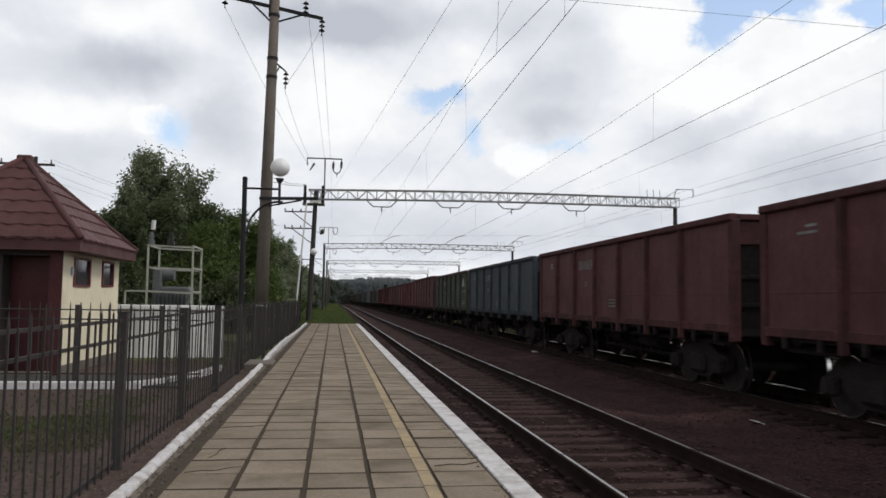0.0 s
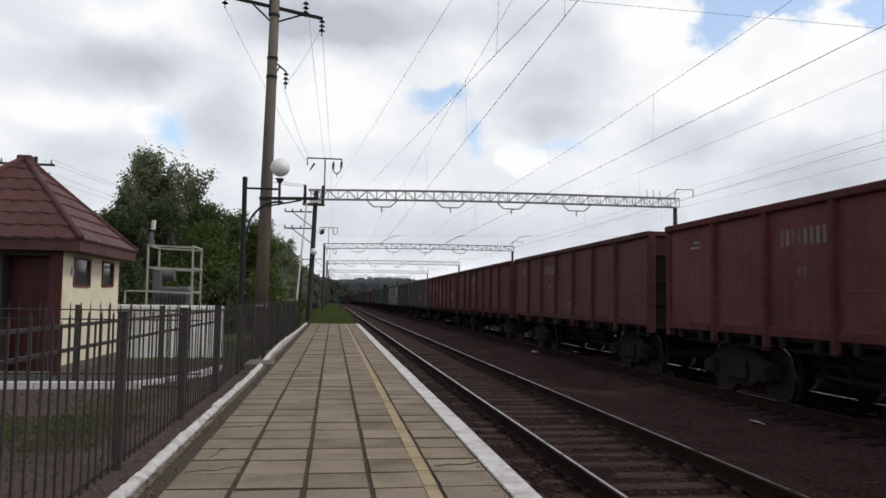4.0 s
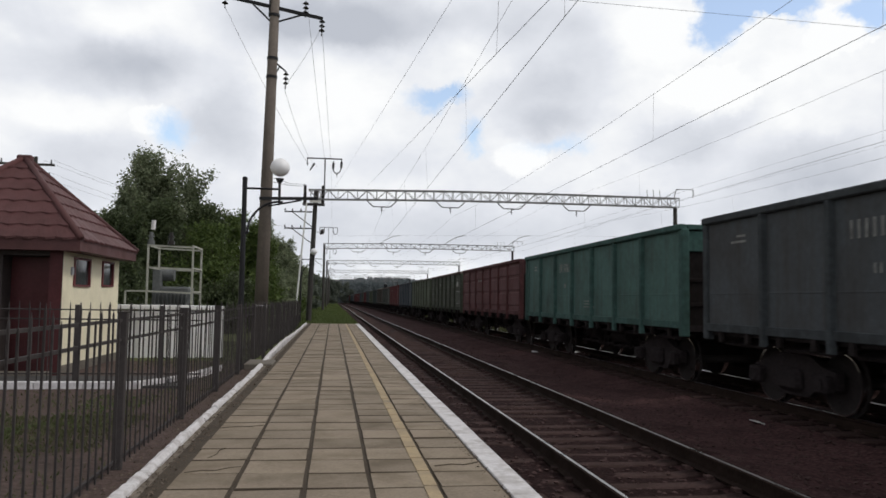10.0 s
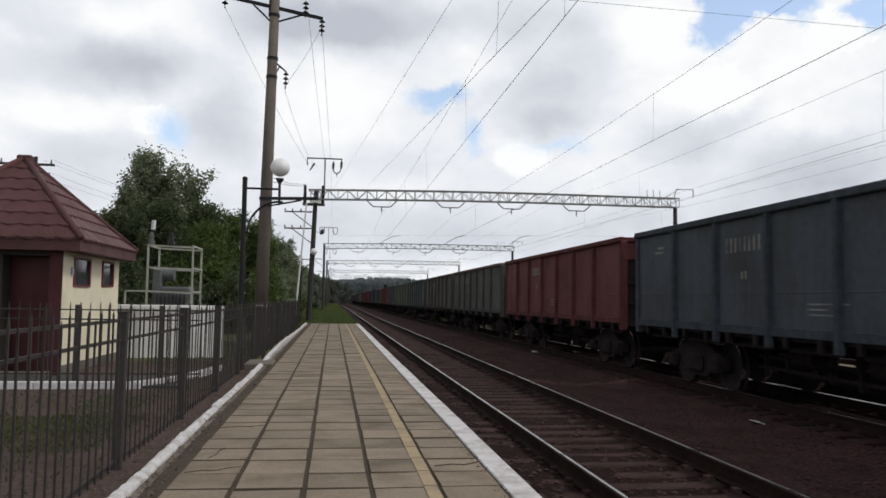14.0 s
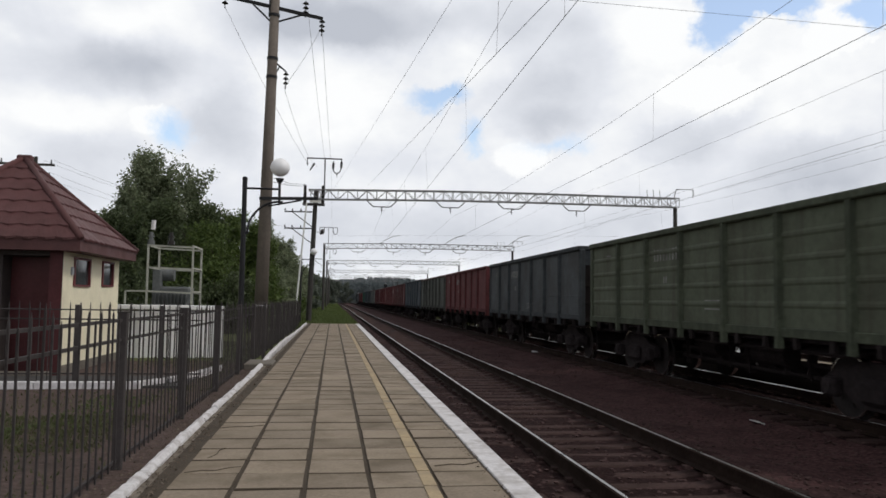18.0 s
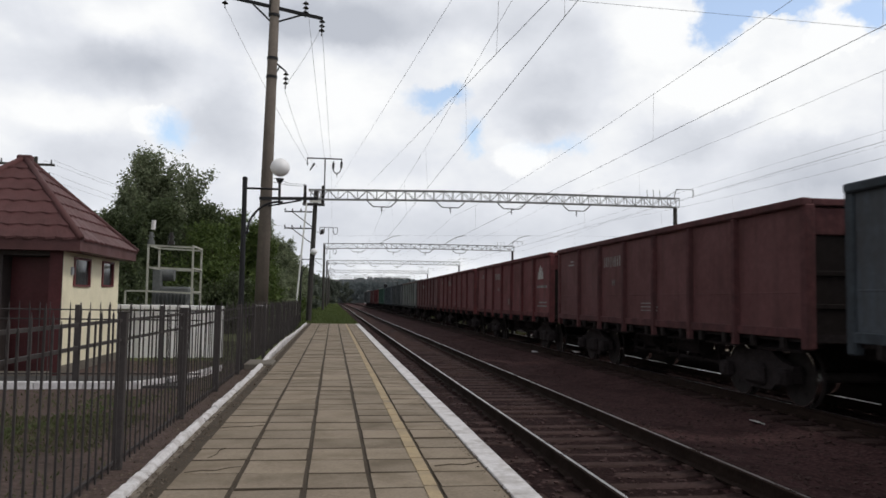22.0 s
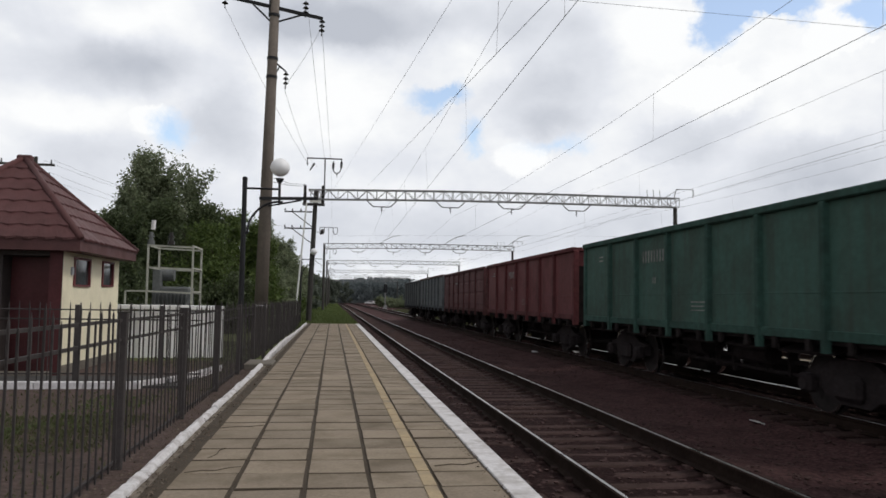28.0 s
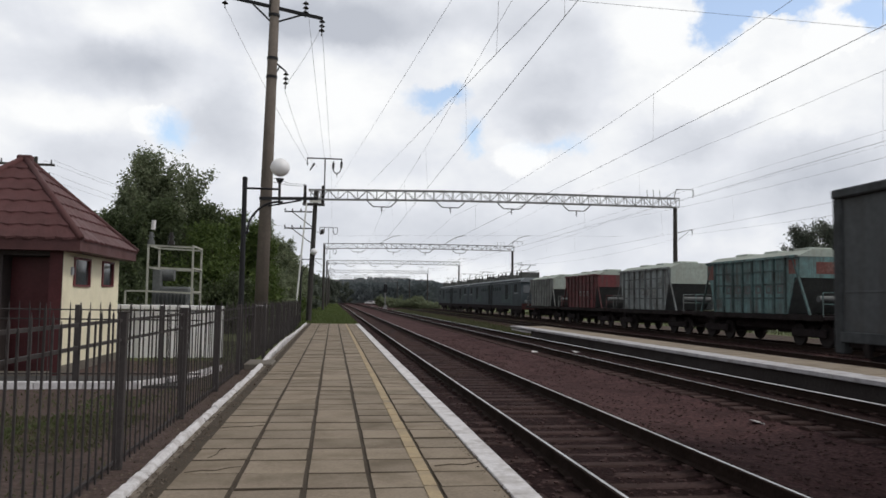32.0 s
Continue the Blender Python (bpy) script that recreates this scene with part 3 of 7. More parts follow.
def cross_fence():
    f = tagged(empty("fence", pose(-2.35, 14.85, 0)), "thin dark metal fence before the kiosk with spiked bars", "fence")
    bar = to_mesh("picket", bm_tube(bm_tube(bmesh.new(), (0, 0, 0.05), (0, 0, 1.46), 0.010, n=6), (0, 0, 1.46), (0, 0, 1.54), 0.010, 0.001, n=6), M_BLACK)
    post = to_mesh("post", bm_box(bmesh.new(), -0.04, 0.04, -0.04, 0.04, -0.1, 1.48, 0.005), M_BLACK)
    for k in range(5):
        part("post", post, None, f, m=pose(-0.72 - 1.46 * k, 0, 0))
    for z in (0.25, 1.22, 1.39):
        part("rail", bm_box(bmesh.new(), -6.6, 0.0, -0.012, 0.012, z - 0.012, z + 0.012), M_BLACK, f)
    for k in range(38):
        part("picket", bar, None, f, m=pose(-0.08 - 0.172 * k, 0.02, 0))
    return f


cross_fence()


# ---- gondola wagons ----
M_STEEL = material("dirty underframe steel", (0.031, 0.0255, 0.0265), 0.9, vary=0.3, grain=18, stain=2, spec=0.05)
M_WHEEL = material("wheel steel", (0.026, 0.0215, 0.0215), 0.85, metal=0.0, vary=0.2, grain=20, stain=3)
M_TREAD = material("polished wheel rim", (0.72, 0.71, 0.70), 0.2, metal=1.0, vary=0.05, grain=20, stain=2, bump=0)
M_EMBLEM = material("white emblem paint", (0.40, 0.39, 0.37), 0.85, vary=0.15, grain=14, stain=4, second=(0.16, 0.15, 0.14), second_amount=0.8)
M_MARK = material("faded white lettering paint", (0.25, 0.25, 0.24), 0.9, vary=0.2, grain=14, stain=3, second=(0.09, 0.085, 0.08), second_amount=1.0, spec=0.05)
M_GRIME = material("rust and oily grime", (0.026, 0.0215, 0.0215), 0.9, vary=0.3, grain=10, stain=1.5, second=(0.016, 0.013, 0.012), second_amount=0.9, spec=0.05)
M_TOPRAIL = material("dusty rust-brown rail paint", (0.112, 0.080, 0.072), 0.85, vary=0.25, grain=7, stain=1.2, second=(0.07, 0.05, 0.045), second_amount=0.8, spec=0.08)
M_COAL = material("coal load", (0.018, 0.017, 0.017), 0.9, vary=0.4, grain=12, stain=2, bump=1.0, depth=0.05)
PAINTS = {
    "dark_grey": (0.086, 0.092, 0.097), "blue_grey": (0.118, 0.128, 0.138), "red": (0.138, 0.045, 0.048), "brown": (0.116, 0.049, 0.051),
    "green": (0.050, 0.104, 0.086), "blue": (0.067, 0.079, 0.094), "light_grey": (0.142, 0.150, 0.146), "olive_grey": (0.086, 0.090, 0.082),
    "olive": (0.096, 0.110, 0.078), "dark_green": (0.066, 0.080, 0.078), "brown_grey": (0.088, 0.076, 0.068), "teal": (0.070, 0.134, 0.120),
    "white": (0.33, 0.36, 0.345), "maroon": (0.108, 0.037, 0.040), "dull_green": (0.068, 0.075, 0.057), "slate": (0.072, 0.080, 0.086),
}


def paint(name):
    c = PAINTS[name]
    rust = (0.056, 0.029, 0.027) if name in ("red", "brown", "maroon") else (0.046, 0.035, 0.030) if name not in ("white", "light_grey", "blue_grey") else (0.13, 0.12, 0.105)
    return material("weathered %s wagon paint" % name.replace("_", " "), c, 0.72, vary=0.14, grain=9, stain=0.9, second=rust, streak=0.46,
                    second_amount=0.42, bump=0.12, spec=0.12, depth=0.01)


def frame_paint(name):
    """Posts and ribs carry the same paint, darkened to stand for shaded flanks, with coal-dust grime."""
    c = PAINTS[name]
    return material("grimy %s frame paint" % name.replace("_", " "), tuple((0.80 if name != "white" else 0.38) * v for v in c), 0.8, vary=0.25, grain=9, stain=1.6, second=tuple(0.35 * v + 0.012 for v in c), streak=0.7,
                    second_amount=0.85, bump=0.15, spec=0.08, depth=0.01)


# End sheets: shade of the narrow gap between wagons painted in, with grime.
M_SHADEDEND = material("shade-darkened grimy end sheet", (0.022, 0.018, 0.018), 0.9, vary=0.3, grain=9, stain=1.3, second=(0.022, 0.018, 0.017), streak=0.5, second_amount=0.7, spec=0.05)
HALF, SIDE, TOP, SILL = 6.46, 1.50, 3.29, 1.22
RIBS = [-4.41, -2.65, -0.89, 0.89, 2.65, 4.41]


def side_panel(style, a, b):
    """One bay of the side, in x = 0 with outward -x: a flat sheet, or one with pressed ridges or raised fields."""
    line = [(0.0, SILL)]
    if style == "ridged":
        for z in (1.62, 1.98, 2.36, 2.74):
            line += [(0.0, z), (-0.016, z + 0.04), (-0.016, z + 0.08), (0.0, z + 0.12)]
    elif style == "panelled":
        for z0, z1 in ((1.50, 2.02), (2.10, 2.60), (2.68, 3.05)):
            line += [(0.0, z0), (-0.026, z0 + 0.03), (-0.026, z1 - 0.03), (0.0, z1)]
    else:
        line += [(0.0, 1.84), (-0.006, 1.845), (-0.006, 1.865), (0.0, 1.87)]
    line += [(0.0, TOP - 0.05), (0.05, TOP - 0.05), (0.05, SILL)]
    return bm_poly(bmesh.new(), [(x, a, z) for x, z in line], (0, b - a, 0))


def wheelset(parent, y):
    ws = part("wheelset", bm_tube(bmesh.new(), (-0.80, 0, 0), (0.80, 0, 0), 0.085, n=10), M_WHEEL, parent)
    ws.matrix_basis = pose(0, y, 0.475)
    for s in (-1, 1):
        bm = bmesh.new()
        bm_tube(bm, (s * 0.735, 0, 0), (s * 0.86, 0, 0), 0.435, n=28)
        bm_tube(bm, (s * 0.860, 0, 0), (s * 0.885, 0, 0), 0.16, n=14)
        for k in range(6):       # cast marks, so that the turning shows
            a = k * math.pi / 3
            bm_tube(bm, (s * 0.86, 0.28 * math.cos(a), 0.28 * math.sin(a)), (s * 0.868, 0.28 * math.cos(a), 0.28 * math.sin(a)), 0.04, n=8)
        part("wheel_disc", bm, M_WHEEL, ws)
        n = 32

        def ring(prof):
            rim = bmesh.new()
            rings = [[rim.verts.new((x, r * math.cos(2 * math.pi * i / n), r * math.sin(2 * math.pi * i / n))) for i in range(n)] for x, r in prof]
            for ra, rb in zip(rings, rings[1:] + rings[:1]):
                for i in range(n):
                    rim.faces.new((ra[i], ra[(i + 1) % n], rb[(i + 1) % n], rb[i]))
            bmesh.ops.recalc_face_normals(rim, faces=rim.faces)
            return rim

        part("tyre", ring([(s * 0.735, 0.43), (s * 0.735, 0.505), (s * 0.76, 0.505), (s * 0.775, 0.470), (s * 0.865, 0.466), (s * 0.868, 0.43)]), M_WHEEL, ws)
        part("tread", ring([(s * 0.772, 0.460), (s * 0.772, 0.478), (s * 0.870, 0.473), (s * 0.870, 0.460)]), M_TREAD, ws, "polished steel tread")
    return ws


def bogie(parent, y):
    """Cast three-piece bogie: side frames with axle boxes, bolster, springs, and two wheelsets."""
    bg = part("bogie", bm_box(bmesh.new(), -0.95, 0.95, -0.22, 0.22, 0.50, 0.80, 0.03), M_STEEL, parent)
    bg.matrix_basis = pose(0, y, 0)
    for s in (-1, 1):
        bm = bmesh.new()
        x0, x1 = s * 1.02 - 0.07, s * 1.02 + 0.07
        outline = [(-1.12, 0.40), (-1.12, 0.66), (-0.78, 0.72), (-0.45, 0.88), (0.45, 0.88), (0.78, 0.72), (1.12, 0.66), (1.12, 0.40), (0.74, 0.42), (0.42, 0.22), (-0.42, 0.22), (-0.74, 0.42)]
        bm_poly(bm, [(x0, a, b) for a, b in outline], (x1 - x0, 0, 0))
        part("side_frame", bm, M_STEEL, bg)
        for a in (-0.925, 0.925):
            bx = bm_box(bmesh.new(), s * 1.16 - 0.09, s * 1.16 + 0.09, a - 0.15, a + 0.15, 0.33, 0.62, 0.04)
            part("axle_box", bm_tube(bx, (s * 1.2, a, 0.475), (s * 1.27, a, 0.475), 0.11, n=10), M_STEEL, bg)
        part("spring_set", bm_box(bmesh.new(), s * 1.12 - 0.08, s * 1.12 + 0.08, -0.31, 0.31, 0.28, 0.66, 0.07), M_STEEL, bg)
    wheelset(bg, -0.925)
    wheelset(bg, 0.925)
    return bg


def gondola(style, m):
    """An open four-axle wagon standing on z = 0, its length along y."""
    w = empty("gondola_wagon", m)
    P = paint("dark_grey")
    edges = [-HALF] + RIBS + [HALF]
    for a, b in zip(edges[:-1], edges[1:]):
        panel = to_mesh("side_panel", side_panel(style, a, b), P)
        part("side_panel", panel, None, w, m=pose(-SIDE, 0, 0))
        part("side_panel", panel, None, w, m=pose(SIDE, 0, 0, 0, 0, 180))
    rib_bm = bmesh.new()
    bm_poly(rib_bm, [(0.0, -0.075, 0.98), (-0.085, -0.05, 0.98), (-0.085, 0.05, 0.98), (0.0, 0.075, 0.98)], (0, 0, TOP - 0.12 - 0.98))
    rib = to_mesh("rib", rib_bm, P)
    for y in RIBS:
        part("rib", rib, None, w, m=pose(-SIDE, y, 0))
        part("rib", rib, None, w, m=pose(SIDE, y, 0, 0, 0, 180))
    cp = to_mesh("corner_post", bm_box(bmesh.new(), -0.06, 0.10, -0.09, 0.09, 1.0, TOP - 0.10, 0.02), P)
    for sx in (-1, 1):
        for sy in (-1, 1):
            part("corner_post", cp, None, w, m=pose(sx * (SIDE - 0.02), sy * (HALF - 0.03), 0, 0, 0, 0 if sx < 0 else 180))
    for s in (-1, 1):
        part("side_sill", bm_box(bmesh.new(), s * SIDE - 0.045, s * SIDE + 0.045, -HALF + 0.08, HALF - 0.08, SILL - 0.06, SILL + 0.09, 0.012), P, w, "grimy side sill")
    # end walls with horizontal stiffeners
    end = to_mesh("end_wall", bm_box(bmesh.new(), -SIDE + 0.05, SIDE - 0.05, -0.03, 0.03, SILL, TOP - 0.05), P)
    beam = to_mesh("end_beam", bm_box(bmesh.new(), -SIDE + 0.06, SIDE - 0.06, 0.031, 0.06, TOP - 0.56, TOP - 0.14, 0.015), P)
    bar = to_mesh("end_stiffener", bm_box(bmesh.new(), -SIDE + 0.06, SIDE - 0.06, 0.031, 0.055, -0.04, 0.04, 0.01), P)
    for y, turn in ((HALF - 0.10, 0), (-HALF + 0.10, 180)):
        part("end_wall", end, None, w, m=pose(0, y, 0, 0, 0, turn))
        part("end_beam", beam, None, w, m=pose(0, y, 0, 0, 0, turn))
        for z in (1.65, 2.15):
            part("end_stiffener", bar, None, w, m=pose(0, y, z, 0, 0, turn))
    for s in (-1, 1):
        part("top_rail", bm_box(bmesh.new(), s * SIDE - 0.085, s * SIDE + 0.085, -HALF - 0.03, HALF + 0.03, TOP - 0.13, TOP, 0.022), P, w)
        part("end_rail", bm_box(bmesh.new(), -SIDE + 0.09, SIDE - 0.09, s * (HALF - 0.06) - 0.07, s * (HALF - 0.06) + 0.07, TOP - 0.12, TOP - 0.004, 0.02), P, w)
    part("underframe", bm_box(bm_box(bmesh.new(), -1.44, 1.44, -HALF + 0.05, HALF - 0.05, 1.10, 1.225), -0.22, 0.22, -HALF, HALF, 0.82, 1.10), M_STEEL, w, "dark centre sill and floor")
    load = bmesh.new()
    bmesh.ops.create_grid(load, x_segments=8, y_segments=26, size=1.0, matrix=Matrix.Translation((0, 0, 2.95)) @ Matrix.Diagonal((1.44, 6.3, 1, 1)))
    for v in load.verts:
        v.co.z += 0.13 * (1 - (v.co.x / 1.44) ** 2) + 0.09 * noise.noise((v.co.x * 2, v.co.y * 1.2, 5)) - 0.1
    part("load", load, M_COAL, w, "dark coal heaped inside", smooth=True)
    # drop doors under the floor, with their stops and levers
    bays = [-5.4] + [(a + b) / 2 for a, b in zip(RIBS[:-1], RIBS[1:])] + [5.4]
    hatch_bm = bm_poly(bmesh.new(), [(-0.72, 0, 1.12), (0.0, 0, 0.92), (0.03, 0, 0.96), (-0.69, 0, 1.16)], (0, 1.3, 0))
    hatch = to_mesh("drop_door", hatch_bm, M_STEEL)
    stop = to_mesh("door_stop", bm_box(bmesh.new(), -0.05, 0.03, -0.05, 0.05, 0.98, 1.17, 0.01), M_GRIME)
    for y in bays:
        for s in (-1, 1):
            part("drop_door", hatch, None, w, m=pose(s * 1.32, y - 0.65 * (1 if s > 0 else -1), 0, 0, 0, 0 if s > 0 else 180))
        for d in (-0.45, 0.45):
            part("door_stop", stop, None, w, m=pose(-SIDE, y + d, 0))
    part("brake_cylinder", bm_tube(bm_tube(bmesh.new(), (-0.62, 0.9, 0.80), (-0.62, 1.5, 0.80), 0.19, n=14), (-0.62, 1.5, 0.80), (-0.62, 2.1, 0.80), 0.04, n=8), M_STEEL, w)
    part("air_tank", bm_tube(bmesh.new(), (-0.72, -1.7, 0.78), (-0.72, -0.6, 0.78), 0.17, n=14), M_STEEL, w)
    part("brake_rod", bm_tube(bmesh.new(), (-0.35, -3.0, 0.62), (-0.35, 3.0, 0.62), 0.025, n=6), M_STEEL, w)
    rig = bmesh.new()
    for k in range(9):
        yy = -2.6 + 0.65 * k
        bm_bar(rig, (-0.55, yy, 1.1), (-0.50, yy + 0.12 * (k % 3 - 1), 0.36 + 0.05 * (k % 4)), 0.09, 0.14)
        bm_bar(rig, (0.62, yy + 0.3, 1.1), (0.58, yy + 0.35, 0.42 + 0.06 * (k % 3)), 0.10, 0.10)
    for x, z in ((-0.52, 0.46), (-0.52, 0.66), (0.6, 0.50), (0.1, 0.55)):
        bm_bar(rig, (x, -2.9, z), (x, 2.9, z + 0.05), 0.06)
    for a, b in ((-3.0, -1.25), (-1.0, 0.55), (0.75, 3.0)):
        bm_box(rig, -0.06, 0.0, a, b, 0.33, 0.66)
    part("brake_rigging", rig, M_STEEL, w)
    for s in (-1, 1):
        cb = bm_box(bmesh.new(), -0.13, 0.13, s * 6.40 - 0.20, s * 6.40 + 0.20, 0.86, 1.16, 0.03)
        bm_box(cb, -0.19, 0.19, s * 6.78 - 0.18, s * 6.78 + 0.18, 0.84, 1.18, 0.06)
        part("coupler", cb, M_STEEL, w)
        part("air_hose", bm_tube(bm_tube(bmesh.new(), (0.32, s * 6.5, 1.0), (0.34, s * 6.72, 0.72), 0.03, n=8), (0.34, s * 6.72, 0.72), (0.30, s * 6.93, 0.70), 0.03, n=8), M_STEEL, w)
    bogie(w, -4.325)
    bogie(w, 4.325)
    return w


# fleet from the last wagon forward: paint, build, what is written on it
FLEET = [
    ("dark_grey", "flat", "sheeting"), ("blue_grey", "flat", "number"), ("brown", "panelled", "number"), ("red", "flat", "number"), ("green", "flat", "number"),
    ("blue", "flat", "number"), ("slate", "flat", "number"), ("light_grey", "flat", "blotch"), ("brown", "flat", "number"), ("red", "flat", "number"),
    ("red", "flat", "arch"), ("brown", "flat", "number"), ("blue", "flat", "number"), ("olive_grey", "flat", "blotch"), ("red", "flat", "number"),
    ("slate", "flat", "number"), ("olive", "ridged", "number"), ("dark_green", "flat", "number"), ("brown_grey", "flat", "number"), ("olive_grey", "flat", "number"),
    ("red", "flat", "number"), ("blue", "flat", "number"), ("olive", "ridged", "number"), ("dull_green", "ridged", "arch"), ("brown", "panelled", "number"),
    ("teal", "flat", "number"), ("slate", "flat", "number"), ("white", "flat", "patches"), ("brown_grey", "flat", "blotch"), ("olive_grey", "flat", "flash"),
    ("maroon", "flat", "pinkpatches"), ("maroon", "flat", "number"), ("brown", "flat", "number"), ("red", "flat", "number"), ("brown", "panelled", "number"),
    ("dull_green", "flat", "arch"), ("blue", "flat", "number"), ("brown", "flat", "number"), ("brown", "flat", "number"), ("olive_grey", "flat", ""), ("red", "flat", ""),
]
WORDS = {"dark_grey": "dark grey", "blue_grey": "pale blue-grey", "light_grey": "pale weathered grey", "olive_grey": "dull grey-green", "dark_green": "dark blue-green",
         "brown_grey": "grimy brown-grey", "dull_green": "dark olive green", "slate": "dark slate grey"}
STYLE_WORDS = {"flat": "plain-sided", "ridged": "ridged", "panelled": "panel-sided"}
MARK_WORDS = {"": "without lettering", "sheeting": "with pale sheeting over its load", "number": "with a faded white number", "blotch": "with worn grey blotches", "arch": "with a white arched emblem",
              "patches": "with dark rectangular repaint patches", "pinkpatches": "with pink primer patches", "flash": "with a red and white flash"}
M_PATCH = material("dark repaint patch", (0.070, 0.088, 0.080), 0.8, vary=0.25, grain=8, stain=2, second=(0.10, 0.115, 0.105))
M_PINK = material("pink primer patch", (0.27, 0.105, 0.10), 0.85, vary=0.15, grain=10, stain=2, second=(0.2, 0.07, 0.065))
M_GREYPATCH = material("grey rubbed patch", (0.105, 0.108, 0.100), 0.85, vary=0.25, grain=10, stain=3, second=(0.10, 0.09, 0.08))
M_FLASHRED = material("red flash paint", (0.45, 0.04, 0.03), 0.7, vary=0.2, grain=10, stain=3)


def ragged(rnd, y0, y1, z0, z1):
    """A patch outline with uneven brushed edges, as a thin prism."""
    n = 9
    pts = [(y0 + (y1 - y0) * i / n, z0 + rnd.uniform(-0.045, 0.03)) for i in range(n + 1)] + [(y1 - (y1 - y0) * i / n, z1 + rnd.uniform(-0.035, 0.035)) for i in range(n + 1)]
    return bm_poly(bmesh.new(), [(-0.009, a, b) for a, b in pts], (0.011, 0, 0))


M_SHEETING = material("pale crumpled sheeting", (0.62, 0.63, 0.64), 0.6, vary=0.1, grain=6, stain=2, second=(0.42, 0.43, 0.44), second_amount=0.6)


def sheeting(w):
    """Crumpled pale sheeting heaped over the load at the rear end."""
    bm = bmesh.new()
    bmesh.ops.create_grid(bm, x_segments=26, y_segments=64, size=1.0, matrix=Matrix.Translation((0, 4.6, 0)) @ Matrix.Diagonal((1.38, 1.70, 1, 1)))
    for v in bm.verts:
        u, q = v.co.x / 1.38, (v.co.y - 4.6) / 1.70
        edge = (1 - u ** 8) * (1 - q ** 6)
        fold = abs(noise.noise((v.co.x * 2.3, v.co.y * 1.9, 3.0))) + 0.5 * abs(noise.noise((v.co.x * 6.0, v.co.y * 5.0, 8.0)))
        v.co.z = 2.92 + edge * (0.47 + 0.34 * fold)
    part("sheeting", bm, M_SHEETING, w, "pale crumpled plastic sheeting over the load")


def ladder(w, mat):
    """Rungs on the rear corner of the side."""
    lad = bmesh.new()
    for a in (-0.17, 0.17):
        bm_tube(lad, (-SIDE - 0.05, 6.10 + a, 1.1), (-SIDE - 0.05, 6.10 + a, 3.05), 0.012, n=6)
    for k in range(6):
        bm_tube(lad, (-SIDE - 0.05, 5.93, 1.25 + 0.32 * k), (-SIDE - 0.05, 6.27, 1.25 + 0.32 * k), 0.010, n=6)
    part("ladder", lad, mat, w)


